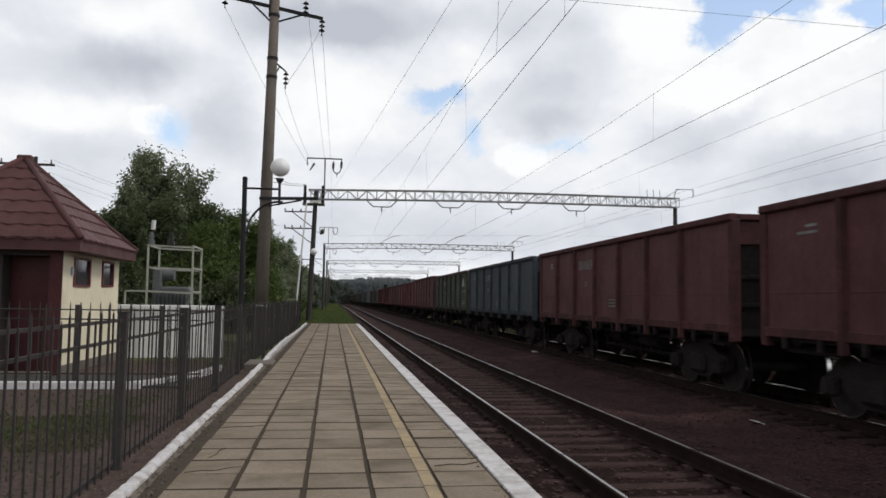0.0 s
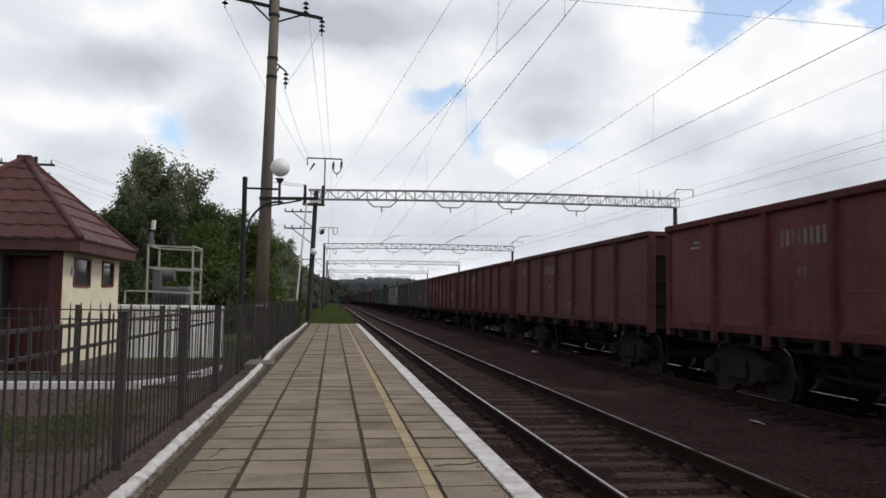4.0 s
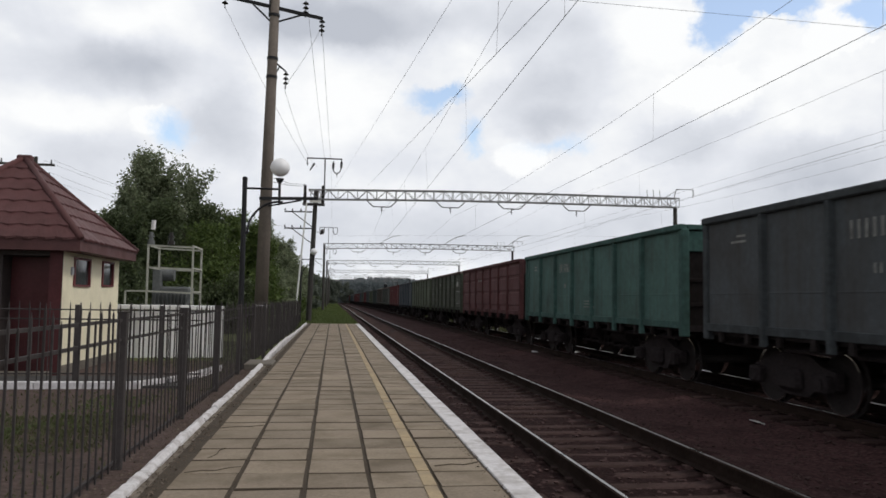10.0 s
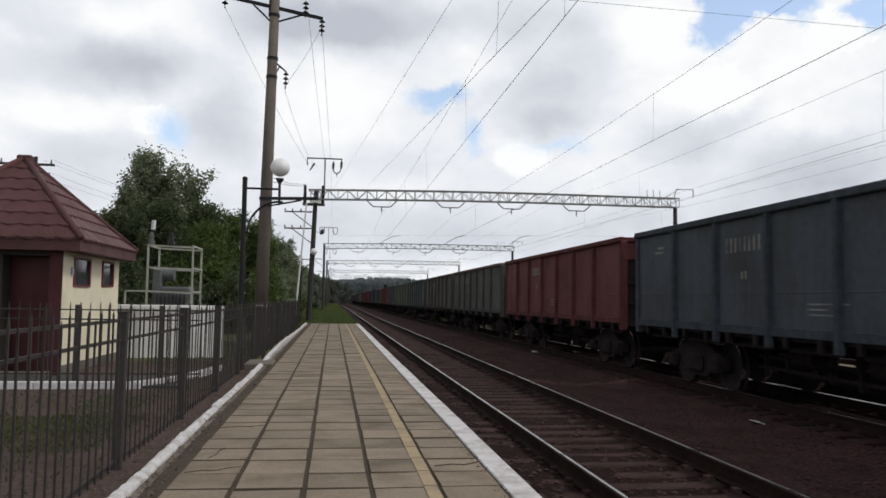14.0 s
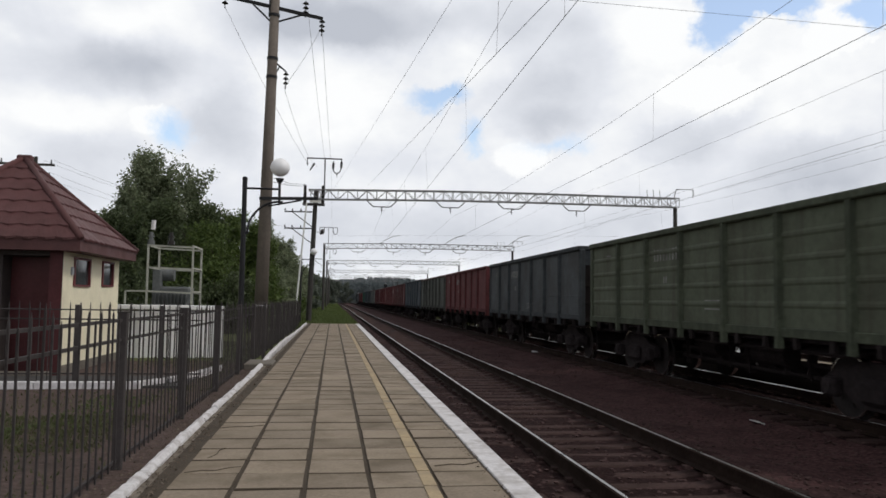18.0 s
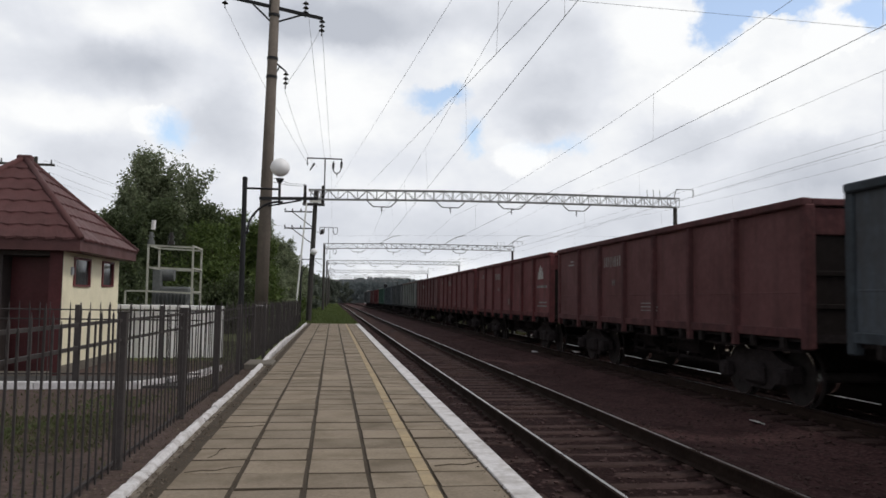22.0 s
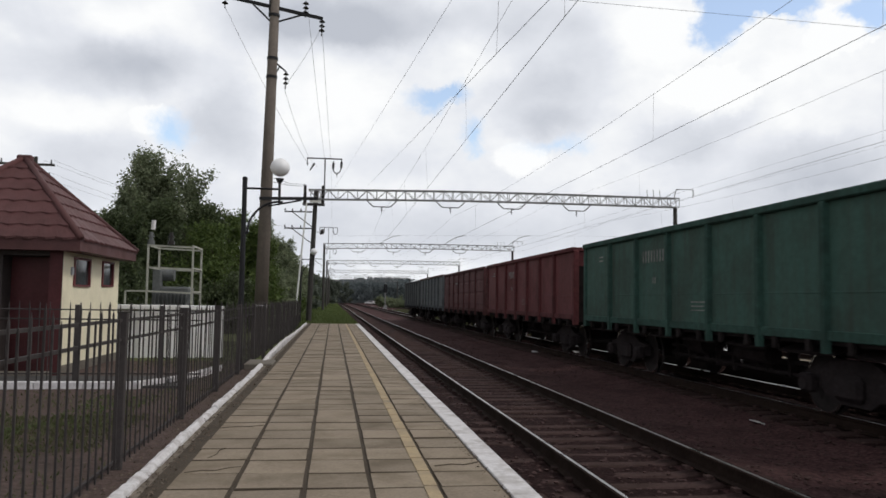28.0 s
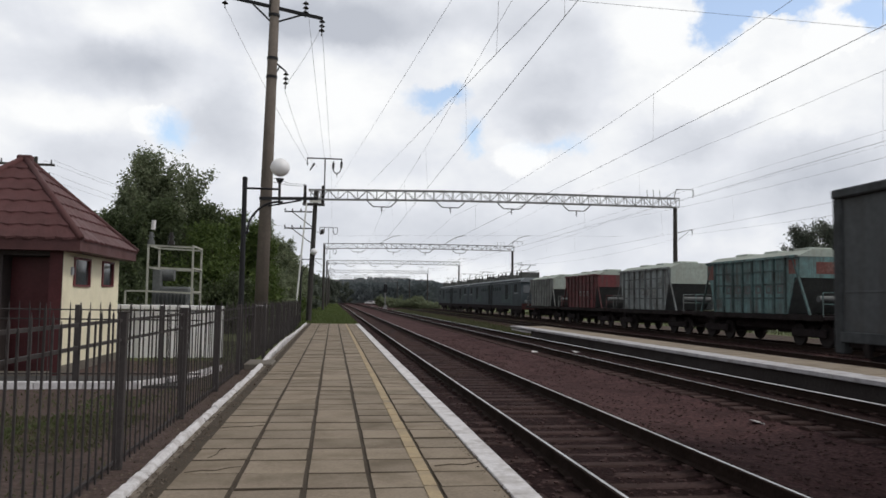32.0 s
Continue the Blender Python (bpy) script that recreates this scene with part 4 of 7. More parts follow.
def lettering(w, kind, rnd):
    """The side's markings; what cannot be read and all running numbers are plain bars."""
    def bars(name, rects, mat):
        bm = bmesh.new()
        for y0, y1, z0, z1 in rects:
            bm_box(bm, -0.008, 0.002, y0, y1, z0, z1)
        tagged(part(name, bm, mat, w, m=pose(-SIDE, 0, 0)), kind="stuff")

    if kind in ("number", "arch", "blotch"):
        c = 2.30 + rnd.uniform(-0.1, 0.1)
        bars("number", [(c - k * 0.155 - 0.05, c - k * 0.155, 2.58, 2.84) for k in range(8)], M_MARK)
        bars("class_mark", [(1.62, 1.66, 2.10, 2.24), (1.74, 1.78, 2.10, 2.24)], M_MARK)
        z = rnd.uniform(1.42, 1.6)
        bars("data_plate", [(-0.4 - rnd.uniform(0.2, 0.7), -0.1, z + 0.08 * k, z + 0.08 * k + 0.022) for k in range(3)], M_MARK)
        bars("owner_mark", [(5.0, 5.0 + rnd.uniform(0.3, 0.6), 2.74, 2.78), (5.0, 5.3, 2.84, 2.88)], M_MARK)
    if kind == "arch":
        bars("emblem", [(-4.95 - k * 0.14, -4.85 - k * 0.14, 2.44, 2.44 + h) for k, h in enumerate((0.26, 0.38, 0.46, 0.38, 0.26))], M_EMBLEM)
        bars("owner_name", [(-6.0, -4.7, 2.14, 2.22), (-6.0, -5.0, 1.62, 1.67), (-6.0, -4.8, 1.5, 1.55)], M_MARK)
    if kind == "blotch":
        for k in range(5):
            y = rnd.uniform(-5.8, 5.2)
            part("worn_patch", ragged(rnd, y, y + rnd.uniform(0.3, 0.9), 2.1, 2.1 + rnd.uniform(0.3, 0.9)), M_GREYPATCH, w, m=pose(-SIDE, 0, 0))
    if kind == "patches":
        for y0, y1, z0, z1 in ((4.75, 5.40, 2.02, 2.92), (2.95, 3.72, 2.22, 2.78), (0.98, 2.38, 2.18, 2.62), (0.98, 1.25, 2.62, 3.0), (-0.62, 0.36, 2.12, 2.92), (-0.75, 0.36, 1.55, 1.85),
                               (3.1, 3.4, 1.7, 2.0), (1.45, 1.9, 1.7, 2.05), (2.75, 4.2, 1.5, 1.62), (-2.5, -1.3, 2.1, 2.9), (-4.2, -3.2, 2.3, 2.8), (-5.7, -5.0, 1.6, 2.0)):
            part("repaint_patch", ragged(rnd, y0, y1, z0, z1), M_PATCH, w, m=pose(-SIDE, 0, 0))
    if kind == "pinkpatches":
        for y0, y1, z0, z1 in ((5.3, 5.8, 2.2, 2.9), (3.0, 3.9, 2.15, 2.65), (3.1, 3.8, 1.55, 1.75), (1.2, 2.3, 2.25, 2.75), (1.2, 1.6, 1.7, 2.0), (-0.6, 0.6, 1.75, 2.65), (-2.4, -1.6, 1.75, 2.05), (-5.2, -4.7, 1.75, 2.2), (-0.6, 0.3, 1.45, 1.6)):
            part("primer_patch", ragged(rnd, y0, y1, z0, z1), M_PINK, w, m=pose(-SIDE, 0, 0))
    if kind == "flash":
        part("flash_patch", bm_poly(bmesh.new(), [(-0.009, -2.3, 1.75), (-0.009, -1.4, 1.75), (-0.009, -1.0, 1.98), (-0.009, -2.0, 1.98)], (0.011, 0, 0)), M_FLASHRED, w, m=pose(-SIDE, 0, 0))
        bars("flash_tail", [(-3.1, -2.45, 1.80, 1.92)], M_MARK)


TEMPLATES = {s: gondola(s, pose(TR2, 0, 0)) for s in ("flat", "ridged", "panelled")}
WAGONS = []
rnd_marks = random.Random(11)
used = set()
for colour, style, mark in FLEET:
    if style in used:
        w = copy_thing(TEMPLATES[style], pose(TR2, 0, 0))
    else:
        w = TEMPLATES[style]
        used.add(style)
    WAGONS.append(w)
# wagons whose bodies stand a little higher or lower than the rest, by their number in the train
BODY_HEIGHT = {1: 1.03, 12: 1.025, 16: 0.98, 34: 1.055}


def stretch_body(w, k):
    """Raise the body above its sill."""
    lift = Matrix.Translation((0, 0, SILL * (1 - k))) @ Matrix.Diagonal((1, 1, k, 1))
    for o in w.children:
        if o.name.split(".")[0] in ("side_panel", "rib", "corner_post", "end_wall", "end_beam", "end_stiffener", "top_rail", "end_rail"):
            o.matrix_basis = lift @ o.matrix_basis


sheeting(WAGONS[0])
for n, k in BODY_HEIGHT.items():
    stretch_body(WAGONS[n], k)
for w, (colour, style, mark) in zip(WAGONS, FLEET):
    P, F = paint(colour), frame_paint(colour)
    for o in w.children:
        if o.material_slots and o.material_slots[0].material and "wagon paint" in o.material_slots[0].material.name:
            o.material_slots[0].link = "OBJECT"
            kind = o.name.split(".")[0]
            if kind in ("top_rail", "end_rail"):
                skin = M_TOPRAIL if colour in ("white", "olive_grey", "dull_green", "brown_grey", "blue_grey", "light_grey") else F
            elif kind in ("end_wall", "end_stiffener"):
                skin = M_SHADEDEND
            else:
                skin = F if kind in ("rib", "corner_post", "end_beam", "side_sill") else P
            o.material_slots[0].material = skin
    lettering(w, mark, rnd_marks)
    if colour in ("white", "teal"):
        ladder(w, F)
    tagged(w, "%s %s open gondola wagon %s" % (WORDS.get(colour, colour), STYLE_WORDS[style], MARK_WORDS[mark]), "freight wagon", "wagons of the passing train")


def tail_at(t):
    """Where the rear end of the last wagon is along the line."""
    s = 32.0 - t
    return 10.1 + 16.718 * s - 0.004 * s * s


def motions():
    times = [0.0, 4.0, 8.0, 12.0, 16.0, 20.0, 24.0, 28.0, 32.0]
    for n, w in enumerate(WAGONS):
        walk(w, [(t, pose(TR2, tail_at(t) - HALF - 13.92 * n, 0)) for t in times])
    # wheels turn with the way travelled
    steps = [k / 30 for k in range(0, 961)]
    first = {}
    for w in WAGONS:
        for bg in w.children:
            if not bg.name.startswith("bogie"):
                continue
            for ws in bg.children:
                if not ws.name.startswith("wheelset"):
                    continue
                y = round(ws.location.y, 3)
                if y not in first:
                    walk(ws, [(t, pose(0, y, 0.475, math.degrees((tail_at(0) - tail_at(t)) / 0.475))) for t in steps])
                    first[y] = ws
                else:
                    ws.rotation_mode = "QUATERNION"
                    src = first[y].animation_data
                    ws.animation_data_create()
                    ws.animation_data.action = src.action
                    ws.animation_data.action_slot = src.action_slot


# ---- overhead line: gantries, poles, wires ----
M_GALV = material("painted lattice steel", (0.25, 0.25, 0.25), 0.6, vary=0.2, grain=15, stain=2, second=(0.10, 0.08, 0.07))
M_POLE = material("weathered pole concrete", (0.155, 0.130, 0.112), 0.9, vary=0.2, grain=25, stain=1.2, second=(0.090, 0.076, 0.066), streak=0.5, second_amount=0.6)
M_DARKPOLE = material("dark old pole", (0.055, 0.050, 0.047), 0.85, vary=0.25, grain=25, stain=1.5)
M_INSUL = material("brown-black glazed insulator", (0.020, 0.016, 0.014), 0.25, vary=0.2, grain=10, stain=2, bump=0)
M_WIRE = material("dull copper wire", (0.14, 0.135, 0.135), 0.6, metal=0.4, vary=0.1, grain=10, stain=1, bump=0)
M_GLOBE_STEEL = material("pale painted sheet steel", (0.55, 0.54, 0.50), 0.5, vary=0.1, grain=12, stain=2)
M_IRON = material("black lamp iron", (0.016, 0.016, 0.018), 0.5, vary=0.2, grain=20, stain=3)


def insulator(parent, top, n=3, r=0.09, name="insulator"):
    bm = bmesh.new()
    x, y, z = top
    bm_tube(bm, (x, y, z), (x, y, z - 0.16 * n - 0.12), 0.018, n=6)
    for k in range(n):
        bm_tube(bm, (x, y, z - 0.10 - 0.16 * k), (x, y, z - 0.04 - 0.16 * k), r, r * 0.45, n=12)
    return part(name, bm, M_INSUL, parent)


GX0, GX1, GZ0, GZ1 = -1.70, 25.55, 8.69, 9.37


def camber(x):
    """How far the girder rises above its left end."""
    return 0.29 * math.sin(min(1.0, max(0.0, (x - GX0) / 17.0)) * math.pi / 2)



def gantry(y, first=True):
    g = tagged(empty("catenary_gantry", pose(0, y, 0)), "pale lattice steel gantry spanning all the tracks on dark poles", "gantry", "gantries over the tracks")
    head = -1.38
    part("pole", bm_tube(bmesh.new(), (GX0 if first else head, 0, -0.5), (head, 0, GZ0 + 0.6), 0.20, 0.15, n=14), M_DARKPOLE, g, "dark concrete pole")
    part("pole", bm_tube(bmesh.new(), (GX1, 0, -0.5), (GX1, 0, GZ0 + 0.25), 0.20, 0.15, n=14), M_DARKPOLE, g, "dark concrete pole")
    n = 40
    left = GX0 - 0.2 if first else head - 0.15
    st = (GX1 + 0.2 - left) / n
    xs = [left + k * st for k in range(n + 1)]
    for dy in (-0.28, 0.28):
        for name, z in (("top_chord", GZ1), ("bottom_chord", GZ0)):
            bm = bmesh.new()
            for a, b in zip(xs[0:-1:8], xs[8::8]):
                bm_bar(bm, (a, dy, z + camber(a)), (b, dy, z + camber(b)), 0.07)
            part(name, bm, M_GALV, g)
    lace = bmesh.new()
    for k, (a, b) in enumerate(zip(xs[:-1], xs[1:])):
        za, zb = camber(a), camber(b)
        for dy in (-0.28, 0.28):
            lo, hi = (GZ0, GZ1) if k % 2 else (GZ1, GZ0)
            bm_bar(lace, (a, dy, lo + za), (b, dy, hi + zb), 0.035)
            bm_bar(lace, (b, dy, GZ1 + zb), (b, dy, GZ0 + zb), 0.04)
        bm_bar(lace, (a, -0.28, GZ0 + za), (b, 0.28, GZ0 + zb), 0.035)
        bm_bar(lace, (a, -0.28, GZ1 + za), (b, 0.28, GZ1 + zb), 0.035)
    part("lattice", lace, M_GALV, g)
    for x in (3.30, 8.30, 12.85, 17.80):
        bm = bmesh.new()
        zh = GZ0 + camber(x)
        bow = [(x + 1.05 * c, 0, zh - d) for c, d in ((-1, 0), (-0.99, 0.08), (-0.93, 0.17), (-0.62, 0.46), (-0.54, 0.50), (0.54, 0.50), (0.62, 0.46), (0.93, 0.17), (0.99, 0.08), (1, 0))]
        bm_pipe(bm, bow, 0.042, 7)
        part("wire_hanger", bm, M_GALV, g)
        insulator(g, (x, 0, zh - 0.50), 2, 0.09)
    if first:
        # brackets with insulator strings on the near pole's head
        m = bmesh.new()
        bm_bar(m, (-0.80, 0, 8.9), (-0.80, 0, 11.72), 0.09)
        bm_bar(m, (-2.05, 0, 11.66), (0.40, 0, 11.66), 0.08)
        bm_bar(m, (-2.05, 0, 11.66), (-2.05, 0, 11.2), 0.06)
        part("head_frame", m, M_DARKPOLE, g)
        insulator(g, (-2.03, 0, 11.35), 1, 0.10)
        part("strain_insulator", bm_tube(bmesh.new(), (-1.55, 0, 11.30), (-1.85, 0, 10.78), 0.08, 0.04, n=8), M_INSUL, g)
        loop = bmesh.new()
        bow = [(-0.20, 0, 11.5), (-0.24, 0, 10.95), (-0.12, 0, 10.68), (0.06, 0, 10.62), (0.24, 0, 10.70), (0.34, 0, 10.95), (0.38, 0, 11.66)]
        bm_pipe(loop, bow, 0.04, 7)
        part("jumper_loop", loop, M_DARKPOLE, g)
        for a, b in (((-0.20, 0, 11.35), (-0.23, 0, 10.95)), ((0.35, 0, 11.05), (0.37, 0, 11.45))):
            part("strain_insulator", bm_tube(bmesh.new(), a, b, 0.085, n=8), M_INSUL, g)
        insulator(g, (0.06, 0, 10.62), 1, 0.06)
        ring = bmesh.new()
        bow = [(-1.75 + 0.36 + 0.36 * math.cos(q * 0.5236), -0.3, 8.98 + 0.36 * math.sin(q * 0.5236)) for q in range(13)]
        bm_pipe(ring, bow, 0.03, 6)
        part("disconnector_frame", ring, M_GALV, g)
        part("disconnector_plate", bm_box(bmesh.new(), -1.8, -1.0, -0.4, -0.36, 8.42, 8.60, 0.01), M_GLOBE_STEEL, g)
        for z0, x1, z1 in ((9.75, -4.8, 10.25), (9.62, -4.8, 9.9)):
            part("jumper_cable", bm_tube(bm_tube(bmesh.new(), (-2.15, 0, z0), (-3.2, 0, z0 + 0.02), 0.016, n=5), (-3.2, 0, z0 + 0.02), (x1, 0, z1), 0.016, n=5), M_WIRE, g)
        for z in (7.78, 6.60):
            m = bm_bar(bmesh.new(), (-3.55, 0, z), (-1.6, 0, z + 0.02), 0.09)
            bm_bar(m, (-3.0, 0, z - 0.02), (-1.6, 0, z - 1.05), 0.06)
            part("side_arm", m, M_DARKPOLE, g)
            for x in (-3.5, -3.0, -2.4):
                part("pin_insulator", bm_tube(bm_tube(bmesh.new(), (x, 0, z), (x, 0, z + 0.25), 0.02, n=6), (x, 0, z + 0.08), (x, 0, z + 0.22), 0.06, 0.03, n=8), M_INSUL, g)
        for x in (-2.15, -0.9):
            part("post_insulator", bm_tube(bmesh.new(), (x, 0, 8.4), (x, 0, 9.7), 0.13, 0.10, n=10), M_INSUL, g)
        part("platform_frame", bm_box(bmesh.new(), -2.3, -0.75, -0.35, 0.35, 8.28, 8.40), M_DARKPOLE, g)
        part("floodlight", bm_tube(bm_bar(bmesh.new(), (-1.5, 0, 6.35), (-0.9, 0, 6.4), 0.04), (-1.0, 0.1, 6.25), (-0.82, -0.1, 6.5), 0.08, 0.15, n=10), M_DARKPOLE, g)
    else:
        m = bmesh.new()
        bm_bar(m, (-0.85, 0, 9.0), (-0.85, 0, 11.7), 0.07)
        bm_bar(m, (-2.05, 0, 11.65), (0.40, 0, 11.65), 0.07)
        part("head_frame", m, M_DARKPOLE, g)
        for x in (-1.75, 0.10):
            loop = bmesh.new()
            bow = [(x - 0.3, 0, 11.6), (x - 0.3, 0, 11.0), (x - 0.14, 0, 10.72), (x + 0.14, 0, 10.72), (x + 0.3, 0, 11.0), (x + 0.3, 0, 11.6)]
            bm_pipe(loop, bow, 0.05, 6)
            part("jumper_loop", loop, M_DARKPOLE, g)
        m = bm_bar(bmesh.new(), (-3.4, 0, 7.2), (-1.6, 0, 7.2), 0.08)
        bm_bar(m, (-2.9, 0, 7.2), (-1.6, 0, 6.2), 0.05)
        part("side_arm", m, M_DARKPOLE, g)
    # far pole's bracket
    m = bmesh.new()
    rise = GZ1 + 0.29
    bm_bar(m, (GX1 - 0.1, 0, rise), (GX1 + 0.1, 0, rise + 0.72), 0.05)
    bm_bar(m, (GX1 + 0.1, 0, rise + 0.72), (GX1 + 1.45, 0, rise + 0.72), 0.05)
    bm_bar(m, (GX1 - 0.9, 0, rise), (GX1 + 0.3, 0, rise + 0.72), 0.035)
    bm_bar(m, (GX1, 0, 7.0), (GX1 + 1.35, 0, 7.35), 0.045)
    bm_bar(m, (GX1, 0, 6.3), (GX1 + 1.2, 0, 7.3), 0.035)
    part("wire_bracket", m, M_GALV, g)
    insulator(g, (GX1 + 1.45, 0, rise + 0.72), 3, 0.07)
    insulator(g, (GX1 + 1.35, 0, 7.35), 2, 0.07)
    for k in range(3):
        part("lightning_rod", bm_bar(bmesh.new(), (GX1 - 2.2 + 0.5 * k, 0, rise), (GX1 - 2.25 + 0.5 * k, 0, rise + 0.62), 0.035), M_GALV, g)
    return g


SPANS = (56.0, 110.4, 159.0, 213.0, 264.0, 315.0)
for k, y in enumerate(SPANS):
    gantry(y, k == 0)


def wire(name, pts, r, label, sag=0.0, n=10):
    """A wire through the points, hanging by sag between each two."""
    vs, r = [], r * 0.66
    for a, b in zip(pts[:-1], pts[1:]):
        a, b = Vector(a), Vector(b)
        for k in range(n):
            u = k / n
            vs.append(a.lerp(b, u) - Vector((0, 0, 4 * sag * u * (1 - u))))
    vs.append(Vector(pts[-1]))
    bm = bmesh.new()
    rings = []
    for i, p in enumerate(vs):
        d = (vs[min(i + 1, len(vs) - 1)] - vs[max(i - 1, 0)]).normalized()
        u = d.cross(Vector((0, 0, 1))).normalized()
        v = u.cross(d)
        rings.append([bm.verts.new(p + r * (math.cos(a) * u + math.sin(a) * v)) for a in (0.5, 2.09 + 0.5, 4.19 + 0.5)])
    for ra, rb in zip(rings[:-1], rings[1:]):
        for i in range(3):
            bm.faces.new((ra[i], ra[(i + 1) % 3], rb[(i + 1) % 3], rb[i]))
    return tagged(part(name, bm, M_WIRE), label, "wire", "overhead wires")


YS = (2.0,) + SPANS[:4] + (315.0,)


def catenary(x, stagger, zc, zm, xm, sag):
    wire("contact_wire", [(x + stagger * (1 if k % 2 else -1), y, zc) for k, y in enumerate(YS)], 0.010, "taut dark contact wire above the track")
    wire("messenger_wire", [(xm, y, zm) for y in YS], 0.008, "sagging carrier wire above the contact wire", sag)
    for k in range(5):
        for j in range(1, 6):
            if YS[k] > 150:
                continue
            u = j / 6
            y = YS[k] + (YS[k + 1] - YS[k]) * u
            xc = x + stagger * (1 if k % 2 else -1) * (1 - 2 * u)
            zt = zm - 4 * sag * u * (1 - u)
            wire("dropper_wire", [(xm, y, zt), (xc, y, zc)], 0.0045, "thin upright dropper wire", n=1)


catenary(3.42, 0.18, 5.88, 7.8, TR1, 0.4)
catenary(TR2, 0.05, 6.08, 7.8, TR2, 0.5)
catenary(TR3, 0.15, 6.35, 8.75, TR3, 0.4)
catenary(TR4, 0.15, 6.0, 7.8, TR4, 0.5)
wire("contact_wire", [(3.55, 1.5, 5.7), (3.3, 11.84, 6.47), (2.24, 56, 9.78)], 0.010, "wire rising to its anchor on the gantry")
wire("messenger_wire", [(3.25, 2, 7.62), (2.38, 16.3, 8.13), (-0.09, 56, 9.57)], 0.008, "carrier wire rising to its anchor on the gantry")
wire("dropper_wire", [(3.20, 15.2, 8.4), (3.21, 15.5, 6.73)], 0.006, "thin upright dropper wire", n=1)
wire("feeder_wire", [(-0.35, 56, 10.9), (-0.35, 106, 10.8), (-0.35, 206, 10.8)], 0.010, "feeder wire along the gantry heads", 0.5)
wire("feeder_wire", [(27.0, -10, 10.5), (27.0, 56, 10.50), (27.0, 110.4, 10.45), (27.0, 213, 10.45)], 0.010, "feeder wire beyond the last track", 0.06)
wire("feeder_wire", [(27.0, -10, 9.8), (27.0, 56, 9.84), (27.0, 110.4, 9.8), (27.0, 213, 9.8)], 0.008, "second feeder wire beyond the last track", 0.12)
wire("feeder_wire", [(26.9, -10, 7.3), (26.9, 56, 7.0), (26.9, 106, 7.0), (26.9, 206, 7.0)], 0.009, "lower feeder wire beyond the last track", 0.6)
wire("cross_wire", [(-2.22, 27, 12.9), (17.08, 22, 10.42), (30, 18.65, 8.76)], 0.010, "cable crossing high above the tracks from the concrete pole", 0.0)


wire("cross_wire", [(-0.85, 110.4, 10.50), (9.2, 110.12, 10.77), (18.6, 110.12, 11.01), (28.1, 110.12, 11.26), (42, 110.12, 11.5)], 0.012, "cable spanning the tracks along the second gantry")
for x, z in ((6.88, 9.92), (16.23, 10.16), (25.72, 10.41)):
    arm = bmesh.new()
    bow = [(x - 0.75, 110.12, z - 0.55), (x, 110.12, z), (x + 0.85, 110.12, z + 0.51), (x + 1.5, 110.12, z + 0.72), (x + 2.35, 110.12, z + 0.85)]
    bm_pipe(arm, bow, 0.037, 6)
    tagged(part("registration_arm", arm, M_GALV), "curved thin steel arm holding the cross cable", "wire arm", "arms on the cross cable")


# ---- tall concrete pole with cross-arms beside the platform ----
def line_pole():
    p = tagged(empty("utility_pole", pose(-2.42, 27.0, 0.0, 0, 0.9, 0)), "tall tapered concrete pole with steel arms and insulators behind the fence", "utility pole")
    part("shaft", bm_tube(bmesh.new(), (0, 0, -0.3), (0, 0, 13.6), 0.235, 0.145, n=18), M_POLE, p, smooth=True)
    for z in (11.35, 9.83, 9.18, 4.95):
        part("clamp", bm_tube(bmesh.new(), (0, 0, z), (0, 0, z + 0.09), 0.225 - z * 0.0035, n=18), M_IRON, p)
    bm = bmesh.new()
    bm_bar(bm, (-1.7, 0, 11.95), (1.65, 0, 11.42), 0.10)
    bm_bar(bm, (0.15, 0, 11.2), (0.95, 0, 11.5), 0.05)
    bm_bar(bm, (-0.15, 0, 11.2), (-0.75, 0, 11.75), 0.05)
    bm_bar(bm, (-0.17, -0.1, 11.3), (-0.17, -0.1, 12.2), 0.05)
    part("cross_arm", bm, M_IRON, p)
    insulator(p, (1.63, 0, 11.40), 3, 0.11)
    insulator(p, (-1.68, 0, 11.95), 2, 0.11)
    insulator(p, (1.05, 0, 12.0), 3, 0.11)
    bm = bm_bar(bmesh.new(), (0.1, 0, 9.75), (0.48, 0, 9.45), 0.05)
    bm_bar(bm, (0.1, 0, 9.3), (0.25, 0, 9.62), 0.04)
    part("short_arm", bm, M_IRON, p)
    insulator(p, (0.48, 0, 9.45), 3, 0.10)
    part("conduit_bracket", bm_bar(bm_bar(bmesh.new(), (-0.2, -0.2, 5.0), (1.75, -0.2, 5.08), 0.10), (0.1, -0.2, 4.75), (1.2, -0.2, 5.0), 0.05), M_IRON, p)
    part("white_band", bm_tube(bmesh.new(), (0, 0, 1.34), (0, 0, 1.42), 0.242, n=18), M_WHITE, p)
    return p


line_pole()
wire("feeder_wire", [(-3.92, 27, 11.6), (-1.9, 56, 11.1)], 0.012, "wire from the pole's arm to the gantry head", 0.25)
wire("feeder_wire", [(-0.60, 27, 11.0), (-0.35, 56, 11.1)], 0.012, "wire from the pole's arm to the gantry head", 0.2)
wire("feeder_wire", [(-1.11, 27, 11.7), (-0.80, 56, 11.4)], 0.012, "wire from the pole's arm to the gantry head", 0.2)
wire("feeder_wire", [(-1.85, 27, 8.9), (-1.35, 56, 11.1)], 0.012, "wire from the pole's short arm to the gantry head", 0.6)
wire("feeder_wire", [(-0.66, 27, 11.0), (-1.85, 27, 8.9)], 0.010, "wire looped between two insulators", 0.1)


